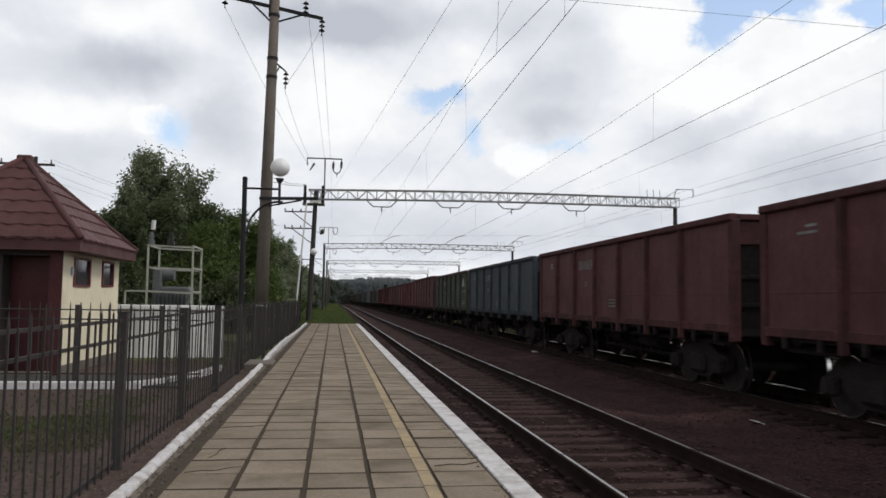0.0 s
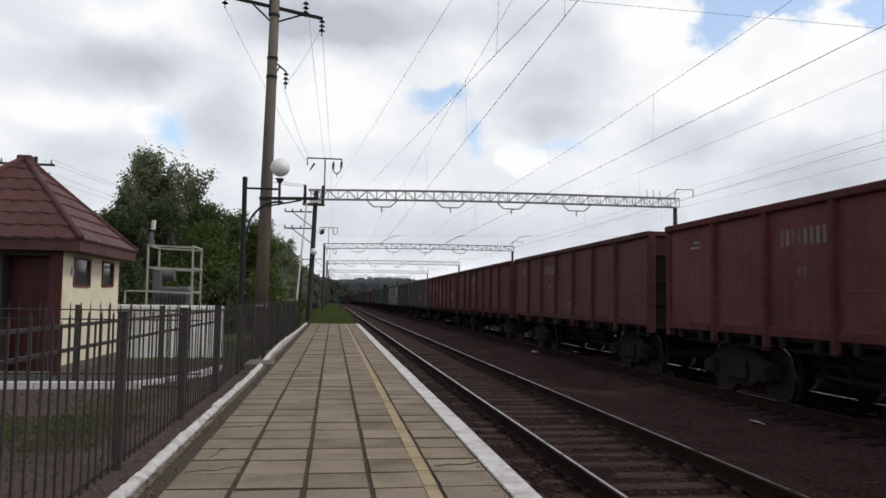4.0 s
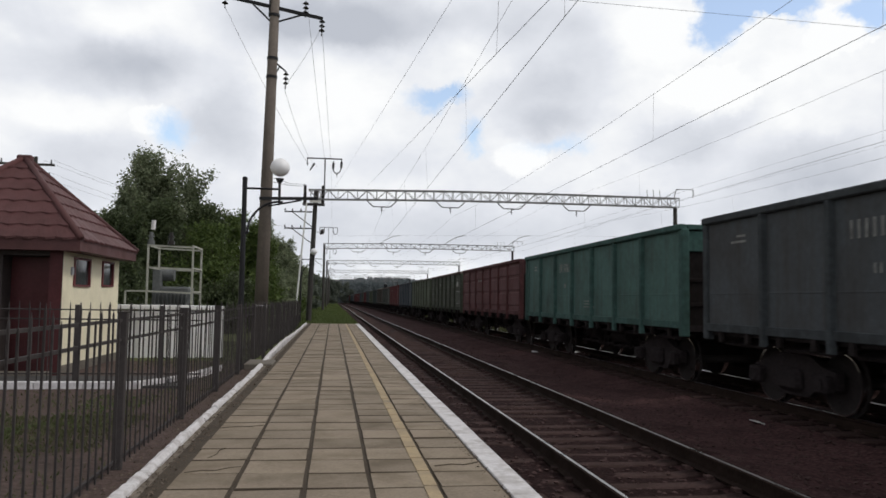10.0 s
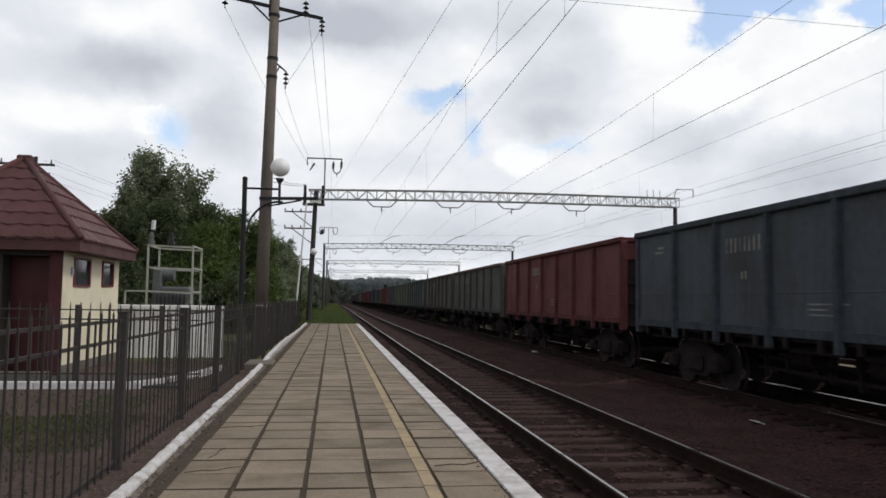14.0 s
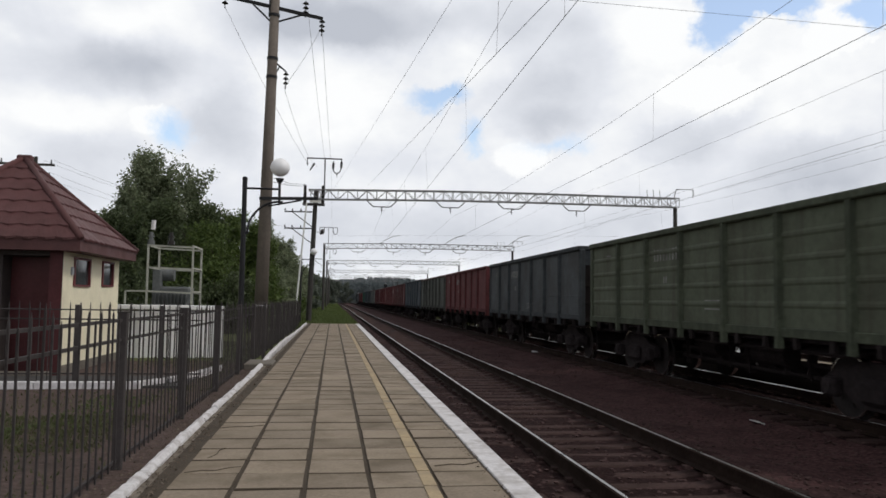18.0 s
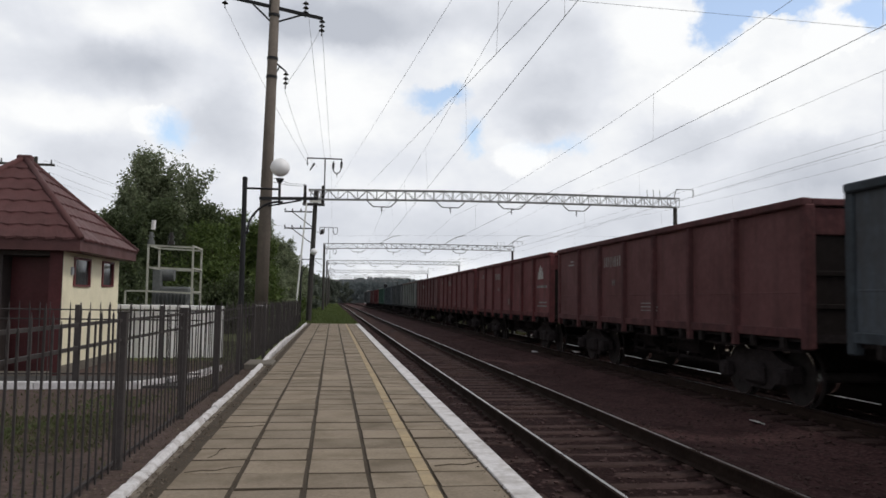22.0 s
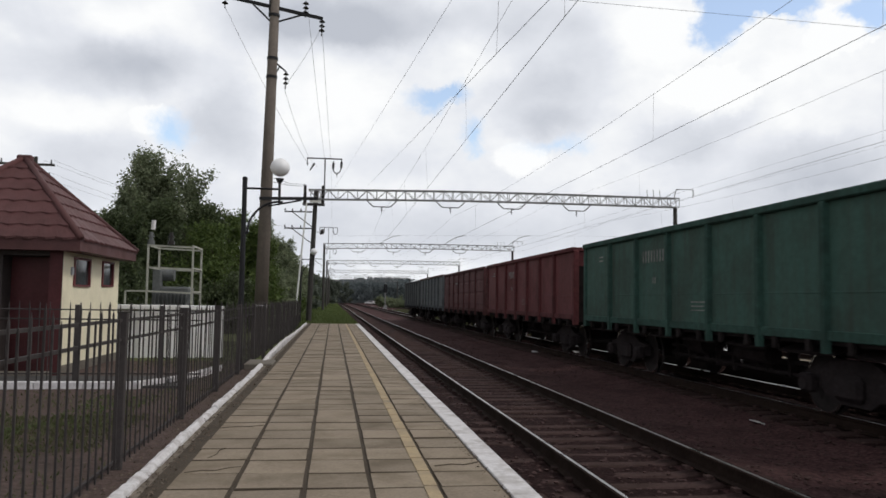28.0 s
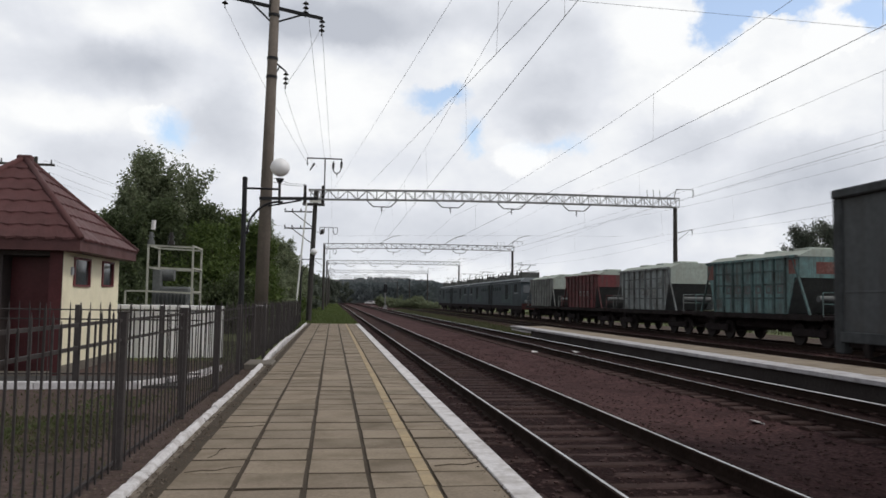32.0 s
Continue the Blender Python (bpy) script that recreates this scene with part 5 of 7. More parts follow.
def far_pole():
    p = tagged(empty("utility_pole", pose(-15.9, 44, 0)), "distant wooden pole with two short insulator arms behind the kiosk", "utility pole")
    part("shaft", bm_tube(bmesh.new(), (0, 0, -0.2), (0, 0, 9.0), 0.14, 0.09, n=10), M_DARKPOLE, p)
    for z, x0, x1 in ((8.58, -1.9, 0.95), (7.9, -0.8, 0.8)):
        part("cross_arm", bm_bar(bmesh.new(), (x0, 0, z), (x1, 0, z), 0.12), M_DARKPOLE, p)
        for k in range(4):
            x = x0 + (x1 - x0) * (k + 0.2) / 3.4
            part("pin_insulator", bm_tube(bmesh.new(), (x, 0, z), (x, 0, z + 0.28), 0.05, 0.03, n=8), M_INSUL, p)


far_pole()
for x, z in ((-15.0, 8.85), (-15.6, 8.85), (-15.1, 8.15), (-16.2, 8.15)):
    wire("line_wire", [(x, 44, z), (-3.5, 58, 6.9 if z > 8.5 else 6.2)], 0.009, "thin telegraph wire above the trees", 0.6)


# ---- globe lamps ----
M_GLOBE = material("opal glass globe", (0.80, 0.79, 0.80), 0.25, vary=0.03, grain=5, stain=3, second=(0.66, 0.65, 0.64), second_amount=0.4, bump=0)


def globe_lamp(x, y):
    l = tagged(empty("street_lamp", pose(x, y, 0.0)), "black iron lamp post with a curved bracket and a white globe", "street lamp", "lamps along the platform")
    part("post", bm_ball(bm_tube(bm_tube(bmesh.new(), (0, 0, -0.2), (0, 0, 2.6), 0.075, 0.06, n=14), (0, 0, 2.6), (0, 0, 4.34), 0.055, n=14), (0, 0, 4.36), 0.062), M_IRON, l)
    part("arm", bm_tube(bmesh.new(), (0, 0, 4.15), (0.80, 0, 4.15), 0.025, n=8), M_IRON, l)
    part("drop", bm_tube(bm_tube(bmesh.new(), (0.78, 0, 3.78), (0.78, 0, 4.36), 0.03, n=8), (0.78, 0, 4.30), (0.78, 0, 4.40), 0.05, 0.10, n=12), M_IRON, l)
    bm = bmesh.new()
    prev = None
    for k in range(11):
        a = math.radians(180 - 95 * k / 10)
        q = (0.80 + 0.72 * math.cos(a), 0, 3.12 + 0.74 * math.sin(a))
        if prev:
            bm_tube(bm, prev, q, 0.026, n=8)
        prev = q
    bm_bar(bm, (0.0, 0, 3.12), (0.10, 0, 3.12), 0.06)
    part("curved_bracket", bm, M_IRON, l)
    part("globe", bm_ball(bmesh.new(), (0.78, 0, 4.655), 0.222, 0.95, 24, 16), M_GLOBE, l, "white glass globe", smooth=True)
    return l


globe_lamp(-2.06, 18.2)
globe_lamp(-2.06, 50.5)
lean = tagged(part("leaning_pipe", bm_tube(bmesh.new(), (-2.16, 45.0, -0.1), (-1.95, 54.0, 8.2), 0.055, n=10), material("pale grey pipe", (0.42, 0.42, 0.40), 0.6, vary=0.1, grain=10, stain=2)), "pale leaning steel pipe strut against the gantry pole", "strut")


# ---- small brick-red roofed kiosk ----
M_CREAM = material("cream wall paint", (0.74, 0.68, 0.51), 0.85, vary=0.05, grain=20, stain=1.1, second=(0.55, 0.50, 0.37), second_amount=0.5)
M_FRAME = material("red-brown window paint", (0.125, 0.026, 0.028), 0.5, vary=0.12, grain=15, stain=2)
M_MAROON = material("maroon paint", (0.070, 0.019, 0.021), 0.55, vary=0.12, grain=15, stain=2)
M_PORCH = material("grey porch plaster", (0.050, 0.040, 0.039), 0.9, vary=0.15, grain=20, stain=1.2)
M_ROOF = material("maroon metal roof tile", (0.092, 0.040, 0.040), 0.62, vary=0.10, grain=20, stain=1.5, second=(0.062, 0.030, 0.028), random_vary=0.10)
M_GLASS = bpy.data.materials.new("dark window glass")
M_GLASS.use_nodes = True
M_GLASS.node_tree.nodes["Principled BSDF"].inputs["Base Color"].default_value = (0.05, 0.055, 0.06, 1)
M_GLASS.node_tree.nodes["Principled BSDF"].inputs["Roughness"].default_value = 0.08


def kiosk():
    """Cream walls, maroon door in an open porch, pyramid roof of pressed metal tiles."""
    h = tagged(empty("kiosk", pose(-5.40, 16.65, 0.03)), "small cream kiosk with a maroon pyramid roof and recessed door", "kiosk")
    W, D, H = 3.1, 4.15, 2.52          # extends to -x and +y
    # wall towards the platform, with two openings
    wall = bmesh.new()
    wins = [(0.64, 1.76, 1.80, 2.42), (2.66, 3.61, 1.83, 2.43)]
    cuts = [0.0, wins[0][0], wins[0][1], wins[1][0], wins[1][1], D]
    for k, (a, b) in enumerate(zip(cuts[:-1], cuts[1:])):
        if k in (1, 3):
            z0, z1 = wins[k // 2][2:]
            bm_box(wall, -0.25, 0, a, b, 0, z0)
            bm_box(wall, -0.25, 0, a, b, z1, H)
        else:
            bm_box(wall, -0.25, 0, a, b, 0, H)
    part("wall", wall, M_CREAM, h, "cream painted side wall")
    box_part("wall", M_CREAM, h, -W, -0.25, D - 0.25, D, 0, H)
    box_part("wall", M_CREAM, h, -W, -W + 0.25, 0, D - 0.25, 0, H)
    box_part("porch_wall", M_MAROON, h, -0.25, 0.0, -0.03, 0.0, 0, H, 0.0, "maroon painted porch pier")
    box_part("porch_wall", M_PORCH, h, -W, -1.14, 0.0, 0.9, 0, H)
    box_part("inner_wall", M_PORCH, h, -1.14, -0.25, 0.50, 0.70, 0, H)
    box_part("lintel", M_PORCH, h, -1.14, -0.25, 0.0, 0.48, 2.40, H)
    door = box_part("door", M_MAROON, h, -1.13, -0.26, 0.42, 0.50, 0.05, 2.39, 0.0, "closed maroon metal door")
    box_part("handle", M_IRON, door, -0.40, -0.36, 0.38, 0.42, 1.0, 1.14)
    box_part("step", M_EDGE, h, -1.6, -0.1, -0.5, 0.0, -0.1, 0.10, 0.02)
    box_part("plinth", M_EDGE, h, -0.2, 0.03, 0.0, D + 0.03, -0.15, 0.20, 0.01)
    for a, b, z0, z1 in wins:
        wn = part("window", bm_box(bmesh.new(), -0.03, -0.015, a, b, z0, z1), M_GLASS, h)
        fr = bmesh.new()
        for ya, yb, za, zb in ((a, a + 0.07, z0, z1), (b - 0.07, b, z0, z1), (a + 0.07, b - 0.07, z0, z0 + 0.04), (a + 0.07, b - 0.07, z1 - 0.04, z1)):
            bm_box(fr, -0.10, 0.03, ya, yb, za, zb)
        part("window_frame", fr, M_FRAME, wn, "red-brown window frame")
    box_part("meter_box", material("grey meter box", (0.35, 0.36, 0.38), 0.6), h, 0.0, 0.04, 0.46, 0.58, 2.03, 2.20, 0.01)
    EX, EF, EB = 0.35, 0.24, 0.0           # how far the eaves stand out at the sides, before and behind
    box_part("soffit", M_MAROON, h, -W - EX, EX, -EF, D + EB, H - 0.02, H + 0.02)
    for x0, x1, y0, y1 in ((-W - EX, EX, -EF - 0.04, -EF), (EX, EX + 0.04, -EF - 0.04, D + EB + 0.04), (-W - EX, EX, D + EB, D + EB + 0.04), (-W - EX - 0.04, -W - EX, -EF - 0.04, D + EB + 0.04)):
        box_part("fascia", M_ROOF, h, x0, x1, y0, y1, H - 0.02, H + 0.23)
    # roof planes as stepped courses of wavy tiles
    x0, x1, y0, y1, zb = -W - EX - 0.05, EX + 0.05, -EF - 0.06, D + EB + 0.06, H + 0.21
    ax, ay, az = (x0 + x1) / 2, (y0 + y1) / 2, H + 2.15
    n = 7

    def course(corner_a, corner_b, k):
        """One course between two base corners, from k/n to (k+1)/n of the way to the top, with a wavy lower lip."""
        A, B, T = Vector(corner_a), Vector(corner_b), Vector((ax, ay, az))
        u0, u1 = k / n, (k + 1) / n
        up = (B - A).cross(T - A).normalized()
        if up.z < 0:
            up = -up
        bm = bmesh.new()
        cols = 48
        rows = [(u0 - 0.008, 0.004), (u0, 0.042), (u1 + 0.004, 0.010)]
        grid = []
        ln = (B - A).length
        for r, (u, lift) in enumerate(rows):
            line = []
            for c in range(cols + 1):
                s = c / cols
                p = (A.lerp(B, s)).lerp(T, u)
                wav = 0.010 * math.cos(2 * math.pi * s * ln * (1 - u0) / 0.36)
                p = p + up * (lift + wav * (0.3, 1.0, 0.0)[r])
                if r < 2:
                    p = p - (T - A.lerp(B, 0.5)).normalized() * 0.030 * math.cos(2 * math.pi * s * ln * (1 - u0) / 0.36)
                line.append(bm.verts.new(p))
            grid.append(line)
        for r in range(2):
            for c in range(cols):
                bm.faces.new((grid[r][c], grid[r][c + 1], grid[r + 1][c + 1], grid[r + 1][c]))
        bmesh.ops.recalc_face_normals(bm, faces=bm.faces)
        return bm

    cs = [(x0, y0, zb), (x1, y0, zb), (x1, y1, zb), (x0, y1, zb)]
    for i in range(4):
        for k in range(n):
            part("roof_course", course(cs[i], cs[(i + 1) % 4], k), M_ROOF, h)
        part("ridge_cap", bm_tube(bmesh.new(), (Vector(cs[i]) + Vector((0, 0, 0.03))), (ax, ay, az + 0.02), 0.07, n=10), M_ROOF, h, smooth=True)
    core = bmesh.new()
    bm_poly(core, [cs[0], cs[1], (ax, ay, az)])
    for a, b in ((1, 2), (2, 3), (3, 0)):
        core.faces.new([core.verts.new(cs[a]), core.verts.new(cs[b]), core.verts.new((ax, ay, az))])
    part("roof_deck", core, M_MAROON, h)
    part("ridge_cap", bm_box(bmesh.new(), ax - 0.16, ax + 0.16, ay - 0.1, ay + 0.1, az - 0.12, az + 0.08, 0.03), M_ROOF, h)
    return h


kiosk()


# ---- yard behind the fence ----
yard = tagged(sheet("yard_earth", [(x, y, 0.045 + 0.02 * noise.noise((x, y, 1))) for y in [k * 0.5 for k in range(-4, 42)] for x in [-9.5 + 0.5 * i for i in range(16)] + [-1.72, -1.6]],
                    [(j * 18 + i, j * 18 + i + 1, (j + 1) * 18 + i + 1, (j + 1) * 18 + i) for j in range(45) for i in range(17)], M_DIRT, smooth=True), "bare brown earth with thin grass beside the platform", "earth", kind="structure")
tagged(box_part("yard_path", M_ASPHALT, None, -9.0, -2.6, 14.35, 16.2, 0.0, 0.085), "dark asphalt path before the kiosk", "path", kind="structure")
for k in range(7):
    tagged(box_part("kerb", M_WHITE, None, -9.0 + 0.8 * k, -9.0 + 0.8 * k + 0.785, 14.22, 14.34, 0.0, 0.17, 0.012), "low whitewashed kerb stone along the path", "kerb", "kerbs of the kiosk path", kind="structure")
for k, (a, b) in enumerate((((-3.38, 14.28), (-2.95, 15.0)), ((-2.95, 15.0), (-2.62, 16.3)), ((-2.62, 16.3), (-2.42, 17.8)))):
    d = Vector((b[0] - a[0], b[1] - a[1], 0))
    tagged(part("kerb", bm_box(bmesh.new(), -0.06, 0.06, 0.01, d.length - 0.01, 0.0, 0.17, 0.012), M_WHITE, None, m=pose(a[0], a[1], 0, 0, 0, -math.degrees(math.atan2(d.x, d.y)))), "low whitewashed kerb stone along the path", "kerb", "kerbs of the kiosk path", kind="structure")


def white_wall():
    w = tagged(empty("low_wall", pose(0, 21.8, 0)), "low whitewashed concrete panel wall with a coping", "wall")
    for k in range(4):
        box_part("panel", M_WHITEWASH, w, -5.70 + 0.70 * k, -5.70 + 0.70 * k + 0.60, -0.05, 0.05, 0.0, 1.28, 0.01)
    for k in range(5):
        box_part("pillar", M_WHITEWASH, w, -5.80 + 0.70 * k, -5.70 + 0.70 * k, -0.08, 0.08, 0.0, 1.30, 0.01)
    box_part("coping", M_WHITEWASH, w, -5.85, -2.92, -0.11, 0.11, 1.30, 1.42, 0.015)
    return w


white_wall()
M_PALE = material("pale grey pipe frame", (0.36, 0.36, 0.31), 0.7, vary=0.15, grain=12, stain=2, second=(0.22, 0.21, 0.18))
M_TANK = material("grey transformer paint", (0.12, 0.125, 0.125), 0.6, vary=0.15, grain=12, stain=1.4)


def transformer():
    t = tagged(empty("transformer", pose(-4.75, 24.6, 0)), "grey oil transformer inside an open pale pipe frame", "transformer")
    for x in (-0.68, 0.60):
        for y in (-0.6, 0.9):
            part("frame_post", bm_bar(bmesh.new(), (x, y, 0), (x, y, 3.18), 0.055), M_PALE, t)
    for z in (1.80, 2.50, 3.15):
        for y in (-0.6, 0.9):
            part("frame_rail", bm_bar(bmesh.new(), (-0.70, y, z), (0.62, y, z - 0.04), 0.05), M_PALE, t)
        for x in (-0.68, 0.60):
            part("frame_rail", bm_bar(bmesh.new(), (x, -0.6, z), (x, 0.9, z), 0.05), M_PALE, t)
    part("guard_rail", bm_bar(bm_bar(bmesh.new(), (-1.28, -0.6, 1.80), (-0.68, -0.6, 1.80), 0.045), (-1.28, -0.6, 0), (-1.28, -0.6, 1.80), 0.045), M_PALE, t)
    tank = bmesh.new()
    bm_box(tank, -0.52, 0.48, -0.25, 0.55, 0.5, 1.95, 0.06)
    part("tank", tank, M_TANK, t)
    for k in range(9):
        box_part("cooling_fin", M_TANK, t, -0.50 + 0.11 * k, -0.47 + 0.11 * k, -0.40, -0.25, 0.7, 1.75)
    part("conservator", bm_tube(bmesh.new(), (-0.45, 0.15, 2.30), (-0.05, 0.15, 2.30), 0.18, n=16), M_TANK, t)
    part("cabinet", bm_box(bmesh.new(), -0.60, -0.38, -0.3, 0.1, 1.35, 2.45, 0.02), M_TANK, t)
    part("base", bm_box(bmesh.new(), -0.8, 0.75, -0.75, 1.0, 0.0, 0.5, 0.03), M_EDGE, t)
    for k, x in enumerate((-0.62, -0.05)):
        part("bushing", bm_tube(bm_tube(bm_tube(bmesh.new(), (x, -0.55, 3.18), (x, -0.55, 3.30), 0.10, n=10), (x, -0.55, 3.30), (x, -0.55, 3.55), 0.06, 0.05, n=10), (x, -0.55, 3.40), (x, -0.55, 3.44), 0.09, n=10), M_INSUL if k else M_TANK, t)
    part("fuse", bm_tube(bmesh.new(), (-0.58, -0.55, 3.62), (-0.56, -0.55, 3.90), 0.065, n=10), M_WHITE, t)
    return t


transformer()


# ---- trees ----
M_BARK = material("grey-brown bark", (0.075, 0.060, 0.047), 0.95, vary=0.3, grain=14, stain=3, bump=0.8)


def leaf_material(name, a, b, trans=0.35):
    m = bpy.data.materials.new(name)
    m.use_nodes = True
    nt = m.node_tree
    N, K = nt.nodes.new, nt.links.new
    bs = nt.nodes["Principled BSDF"]
    bs.inputs["Roughness"].default_value = 0.6
    bs.inputs["Specular IOR Level"].default_value = 0.25
    geo = N("ShaderNodeNewGeometry")
    ramp = N("ShaderNodeValToRGB")
    ramp.color_ramp.elements[0].color = (*a, 1)
    ramp.color_ramp.elements[1].color = (*b, 1)
    K(geo.outputs["Random Per Island"], ramp.inputs["Fac"])
    K(ramp.outputs["Color"], bs.inputs["Base Color"])
    tr = N("ShaderNodeBsdfTranslucent")
    K(ramp.outputs["Color"], tr.inputs["Color"])
    mix = N("ShaderNodeMixShader")
    mix.inputs["Fac"].default_value = trans
    K(bs.outputs[0], mix.inputs[1]), K(tr.outputs[0], mix.inputs[2])
    K(mix.outputs[0], nt.nodes["Material Output"].inputs["Surface"])
    return m


M_LEAF = leaf_material("poplar leaves", (0.122, 0.147, 0.087), (0.245, 0.275, 0.17), 0.5)
M_LEAF2 = leaf_material("bright bush leaves", (0.050, 0.080, 0.021), (0.112, 0.152, 0.042))
M_LEAF3 = leaf_material("dark tree leaves", (0.046, 0.062, 0.030), (0.098, 0.122, 0.056), 0.4)
# Far foliage: the haze of distance is mixed into these three leaf colours.
M_MID = leaf_material("haze-tinted dull green leaves", (0.105, 0.122, 0.098), (0.150, 0.170, 0.138), 0.5)
M_HAZY = leaf_material("haze-tinted grey-green leaves", (0.085, 0.098, 0.080), (0.145, 0.162, 0.132), 0.45)
M_FAR = leaf_material("haze-tinted distant woods", (0.112, 0.130, 0.138), (0.124, 0.144, 0.150), 0.5)


def leaves_at(centers, sizes, rs, upright=0.0):
    """Folded leaf sprays: two triangles each, turned at random."""
    n = len(centers)
    a = rs.normal(size=(n, 3))
    a /= np.linalg.norm(a, axis=1)[:, None]
    b = np.cross(a, rs.normal(size=(n, 3)))
    b /= np.linalg.norm(b, axis=1)[:, None]
    s = sizes[:, None]
    p0 = centers - a * s
    p1 = centers + b * s * 0.55
    p2 = centers + a * s
    p3 = centers - b * s * 0.55 + np.cross(a, b) * s * 0.3
    vs = np.stack([p0, p1, p2, p3], 1).reshape(-1, 3)
    k = np.arange(n)[:, None] * 4
    fs = np.concatenate([k + [0, 1, 2], k + [0, 2, 3]], 0)
    return vs, fs


def tree(x, y, z, height, spread, mat, seed, label, leaves=9000, leaf=0.13, low=0.25, clumps=46, group="", trunk_r=0.16, full=0.80):
    """Tapered trunk with rising limbs that fork into twigs; leaf sprays gather round the twigs, with gaps between."""
    rs = np.random.RandomState(seed)
    t = tagged(empty("tree", pose(x, y, z)), label, "tree", group)
    bm = bmesh.new()
    pts = [Vector((0, 0, -0.2))]
    for k in range(1, 7):
        u = k / 6
        pts.append(Vector((rs.uniform(-0.05, 0.05) * height * 0.15, rs.uniform(-0.05, 0.05) * height * 0.15, height * 0.86 * u)))
    for i, (a, b) in enumerate(zip(pts[:-1], pts[1:])):
        bm_tube(bm, a, b, trunk_r * (1 - i / 6.5), trunk_r * (1 - (i + 1) / 6.5), n=8)
    cs, sz = [], []
    per = leaves // (clumps * 4)
    for k in range(clumps):
        u = low + (1 - low) * (k + rs.rand()) / clumps
        v = (u - low) / (1 - low)
        w = spread * (0.30 + 0.70 * math.sin(math.pi * min(1, v * full + 0.20))) * rs.uniform(0.35, 1.05)
        rise = w * rs.uniform(0.25, 0.75)
        ub = max(0.06, u - rise / height)
        base = pts[min(5, int(ub * 6))].lerp(pts[min(6, int(ub * 6) + 1)], (ub * 6) % 1)
        ang = rs.uniform(0, 2 * math.pi)
        end = Vector((base.x + math.cos(ang) * w, base.y + math.sin(ang) * w, min(height * 0.98, u * height + 0.1)))
        bm_tube(bm, base, end, trunk_r * 0.30 * (1.1 - u), 0.012, n=5)
        for q in range(4):
            f = 0.45 + 0.18 * q
            p = np.array(base.lerp(end, min(1.0, f)))
            d = np.array([rs.normal() * 0.30, rs.normal() * 0.30, rs.uniform(0.15, 0.75)]) * (0.45 + 0.13 * spread)
            bm_tube(bm, p, p + d, 0.016, 0.006, n=3)
            g = rs.beta(1.3, 1.1, per)[:, None]
            r = 0.12 + 0.055 * spread
            cs.append(p + d * g * 1.15 + rs.normal(size=(per, 3)) * r * np.array([0.8, 0.8, 0.9]))
            sz.append(rs.uniform(0.6, 1.3, per) * leaf)
    part("trunk", bm, M_BARK, t)
    vs, fs = leaves_at(np.concatenate(cs), np.concatenate(sz), rs)
    part_ob = sheet("crown", vs.tolist(), fs.tolist(), mat, t)
    return t


def bush(x, y, z, height, spread, mat, seed, label, leaves=5000, leaf=0.12, group="undergrowth behind the fence"):
    rs = np.random.RandomState(seed)
    t = tagged(empty("bush", pose(x, y, z)), label, "bush", group)
    bm = bmesh.new()
    cs, sz = [], []
    n = 22
    for k in range(n):
        a, w = rs.uniform(0, 6.28), spread * math.sqrt(rs.rand())
        h = height * (1 - 0.55 * (w / spread) ** 2) * rs.uniform(0.6, 1.05)
        end = np.array([w * math.cos(a), w * math.sin(a), h])
        bm_tube(bm, (w * 0.25 * math.cos(a), w * 0.25 * math.sin(a), -0.1), end, 0.035, 0.008, n=5)
        per = leaves // n
        f = rs.beta(1.6, 1.0, per)[:, None]
        cs.append(end[None] * f + rs.normal(size=(per, 3)) * np.array([0.35, 0.35, 0.3]) * (0.25 + 0.16 * spread))
        sz.append(rs.uniform(0.6, 1.3, per) * leaf)
    part("stems", bm, M_BARK, t)
    c = np.concatenate(cs)
    c[:, 2] = np.maximum(c[:, 2], 0.02)
    vs, fs = leaves_at(c, np.concatenate(sz), rs)
    sheet("foliage", vs.tolist(), fs.tolist(), mat, t)
    return t


G = "trees behind the fence"
tree(-10.1, 45, 0.0, 9.3, 2.5, M_LEAF, 21, "tall airy poplar with grey-green leaves and gaps", 28000, 0.086, 0.30, 100, G, 0.2, 0.74)
tree(-8.45, 46, 0.0, 8.6, 1.5, M_LEAF, 22, "slender poplar beside the tall one", 13000, 0.09, 0.3, 36, G, 0.14, 0.55)
tree(-11.9, 45.5, 0.0, 7.4, 1.3, M_LEAF, 23, "slender poplar with grey-green leaves", 10000, 0.075, 0.3, 36, G)
tree(-9.2, 42, 0.0, 6.4, 2.3, M_LEAF3, 24, "dense dark deciduous tree", 20000, 0.085, 0.1, 56, G)
tree(-7.0, 42, 0.0, 6.2, 2.2, M_LEAF3, 25, "dense dark deciduous tree", 20000, 0.085, 0.1, 56, G)
tree(-11.4, 43, 0.0, 5.6, 2.0, M_LEAF3, 26, "dense dark deciduous tree", 17000, 0.085, 0.1, 50, G)
tree(-5.6, 44, 0.0, 6.0, 1.8, M_LEAF2, 27, "bright green young tree", 18000, 0.08, 0.08, 56, G)
tree(-4.4, 45, 0.0, 5.6, 1.6, M_LEAF2, 28, "bright green young tree", 16000, 0.08, 0.08, 50, G)
tree(-6.2, 39, 0.0, 4.9, 1.7, M_LEAF2, 29, "bright green young tree", 16000, 0.075, 0.06, 50, G)
tree(-14.8, 47, 0.0, 6.0, 2.4, M_LEAF3, 30, "dense dark deciduous tree", 12000, 0.10, 0.1, 46, G)
tree(-4.9, 56, 0.0, 6.7, 1.9, M_LEAF, 31, "grey-green roadside tree behind the fence", 14000, 0.095, 0.08, 50, G)
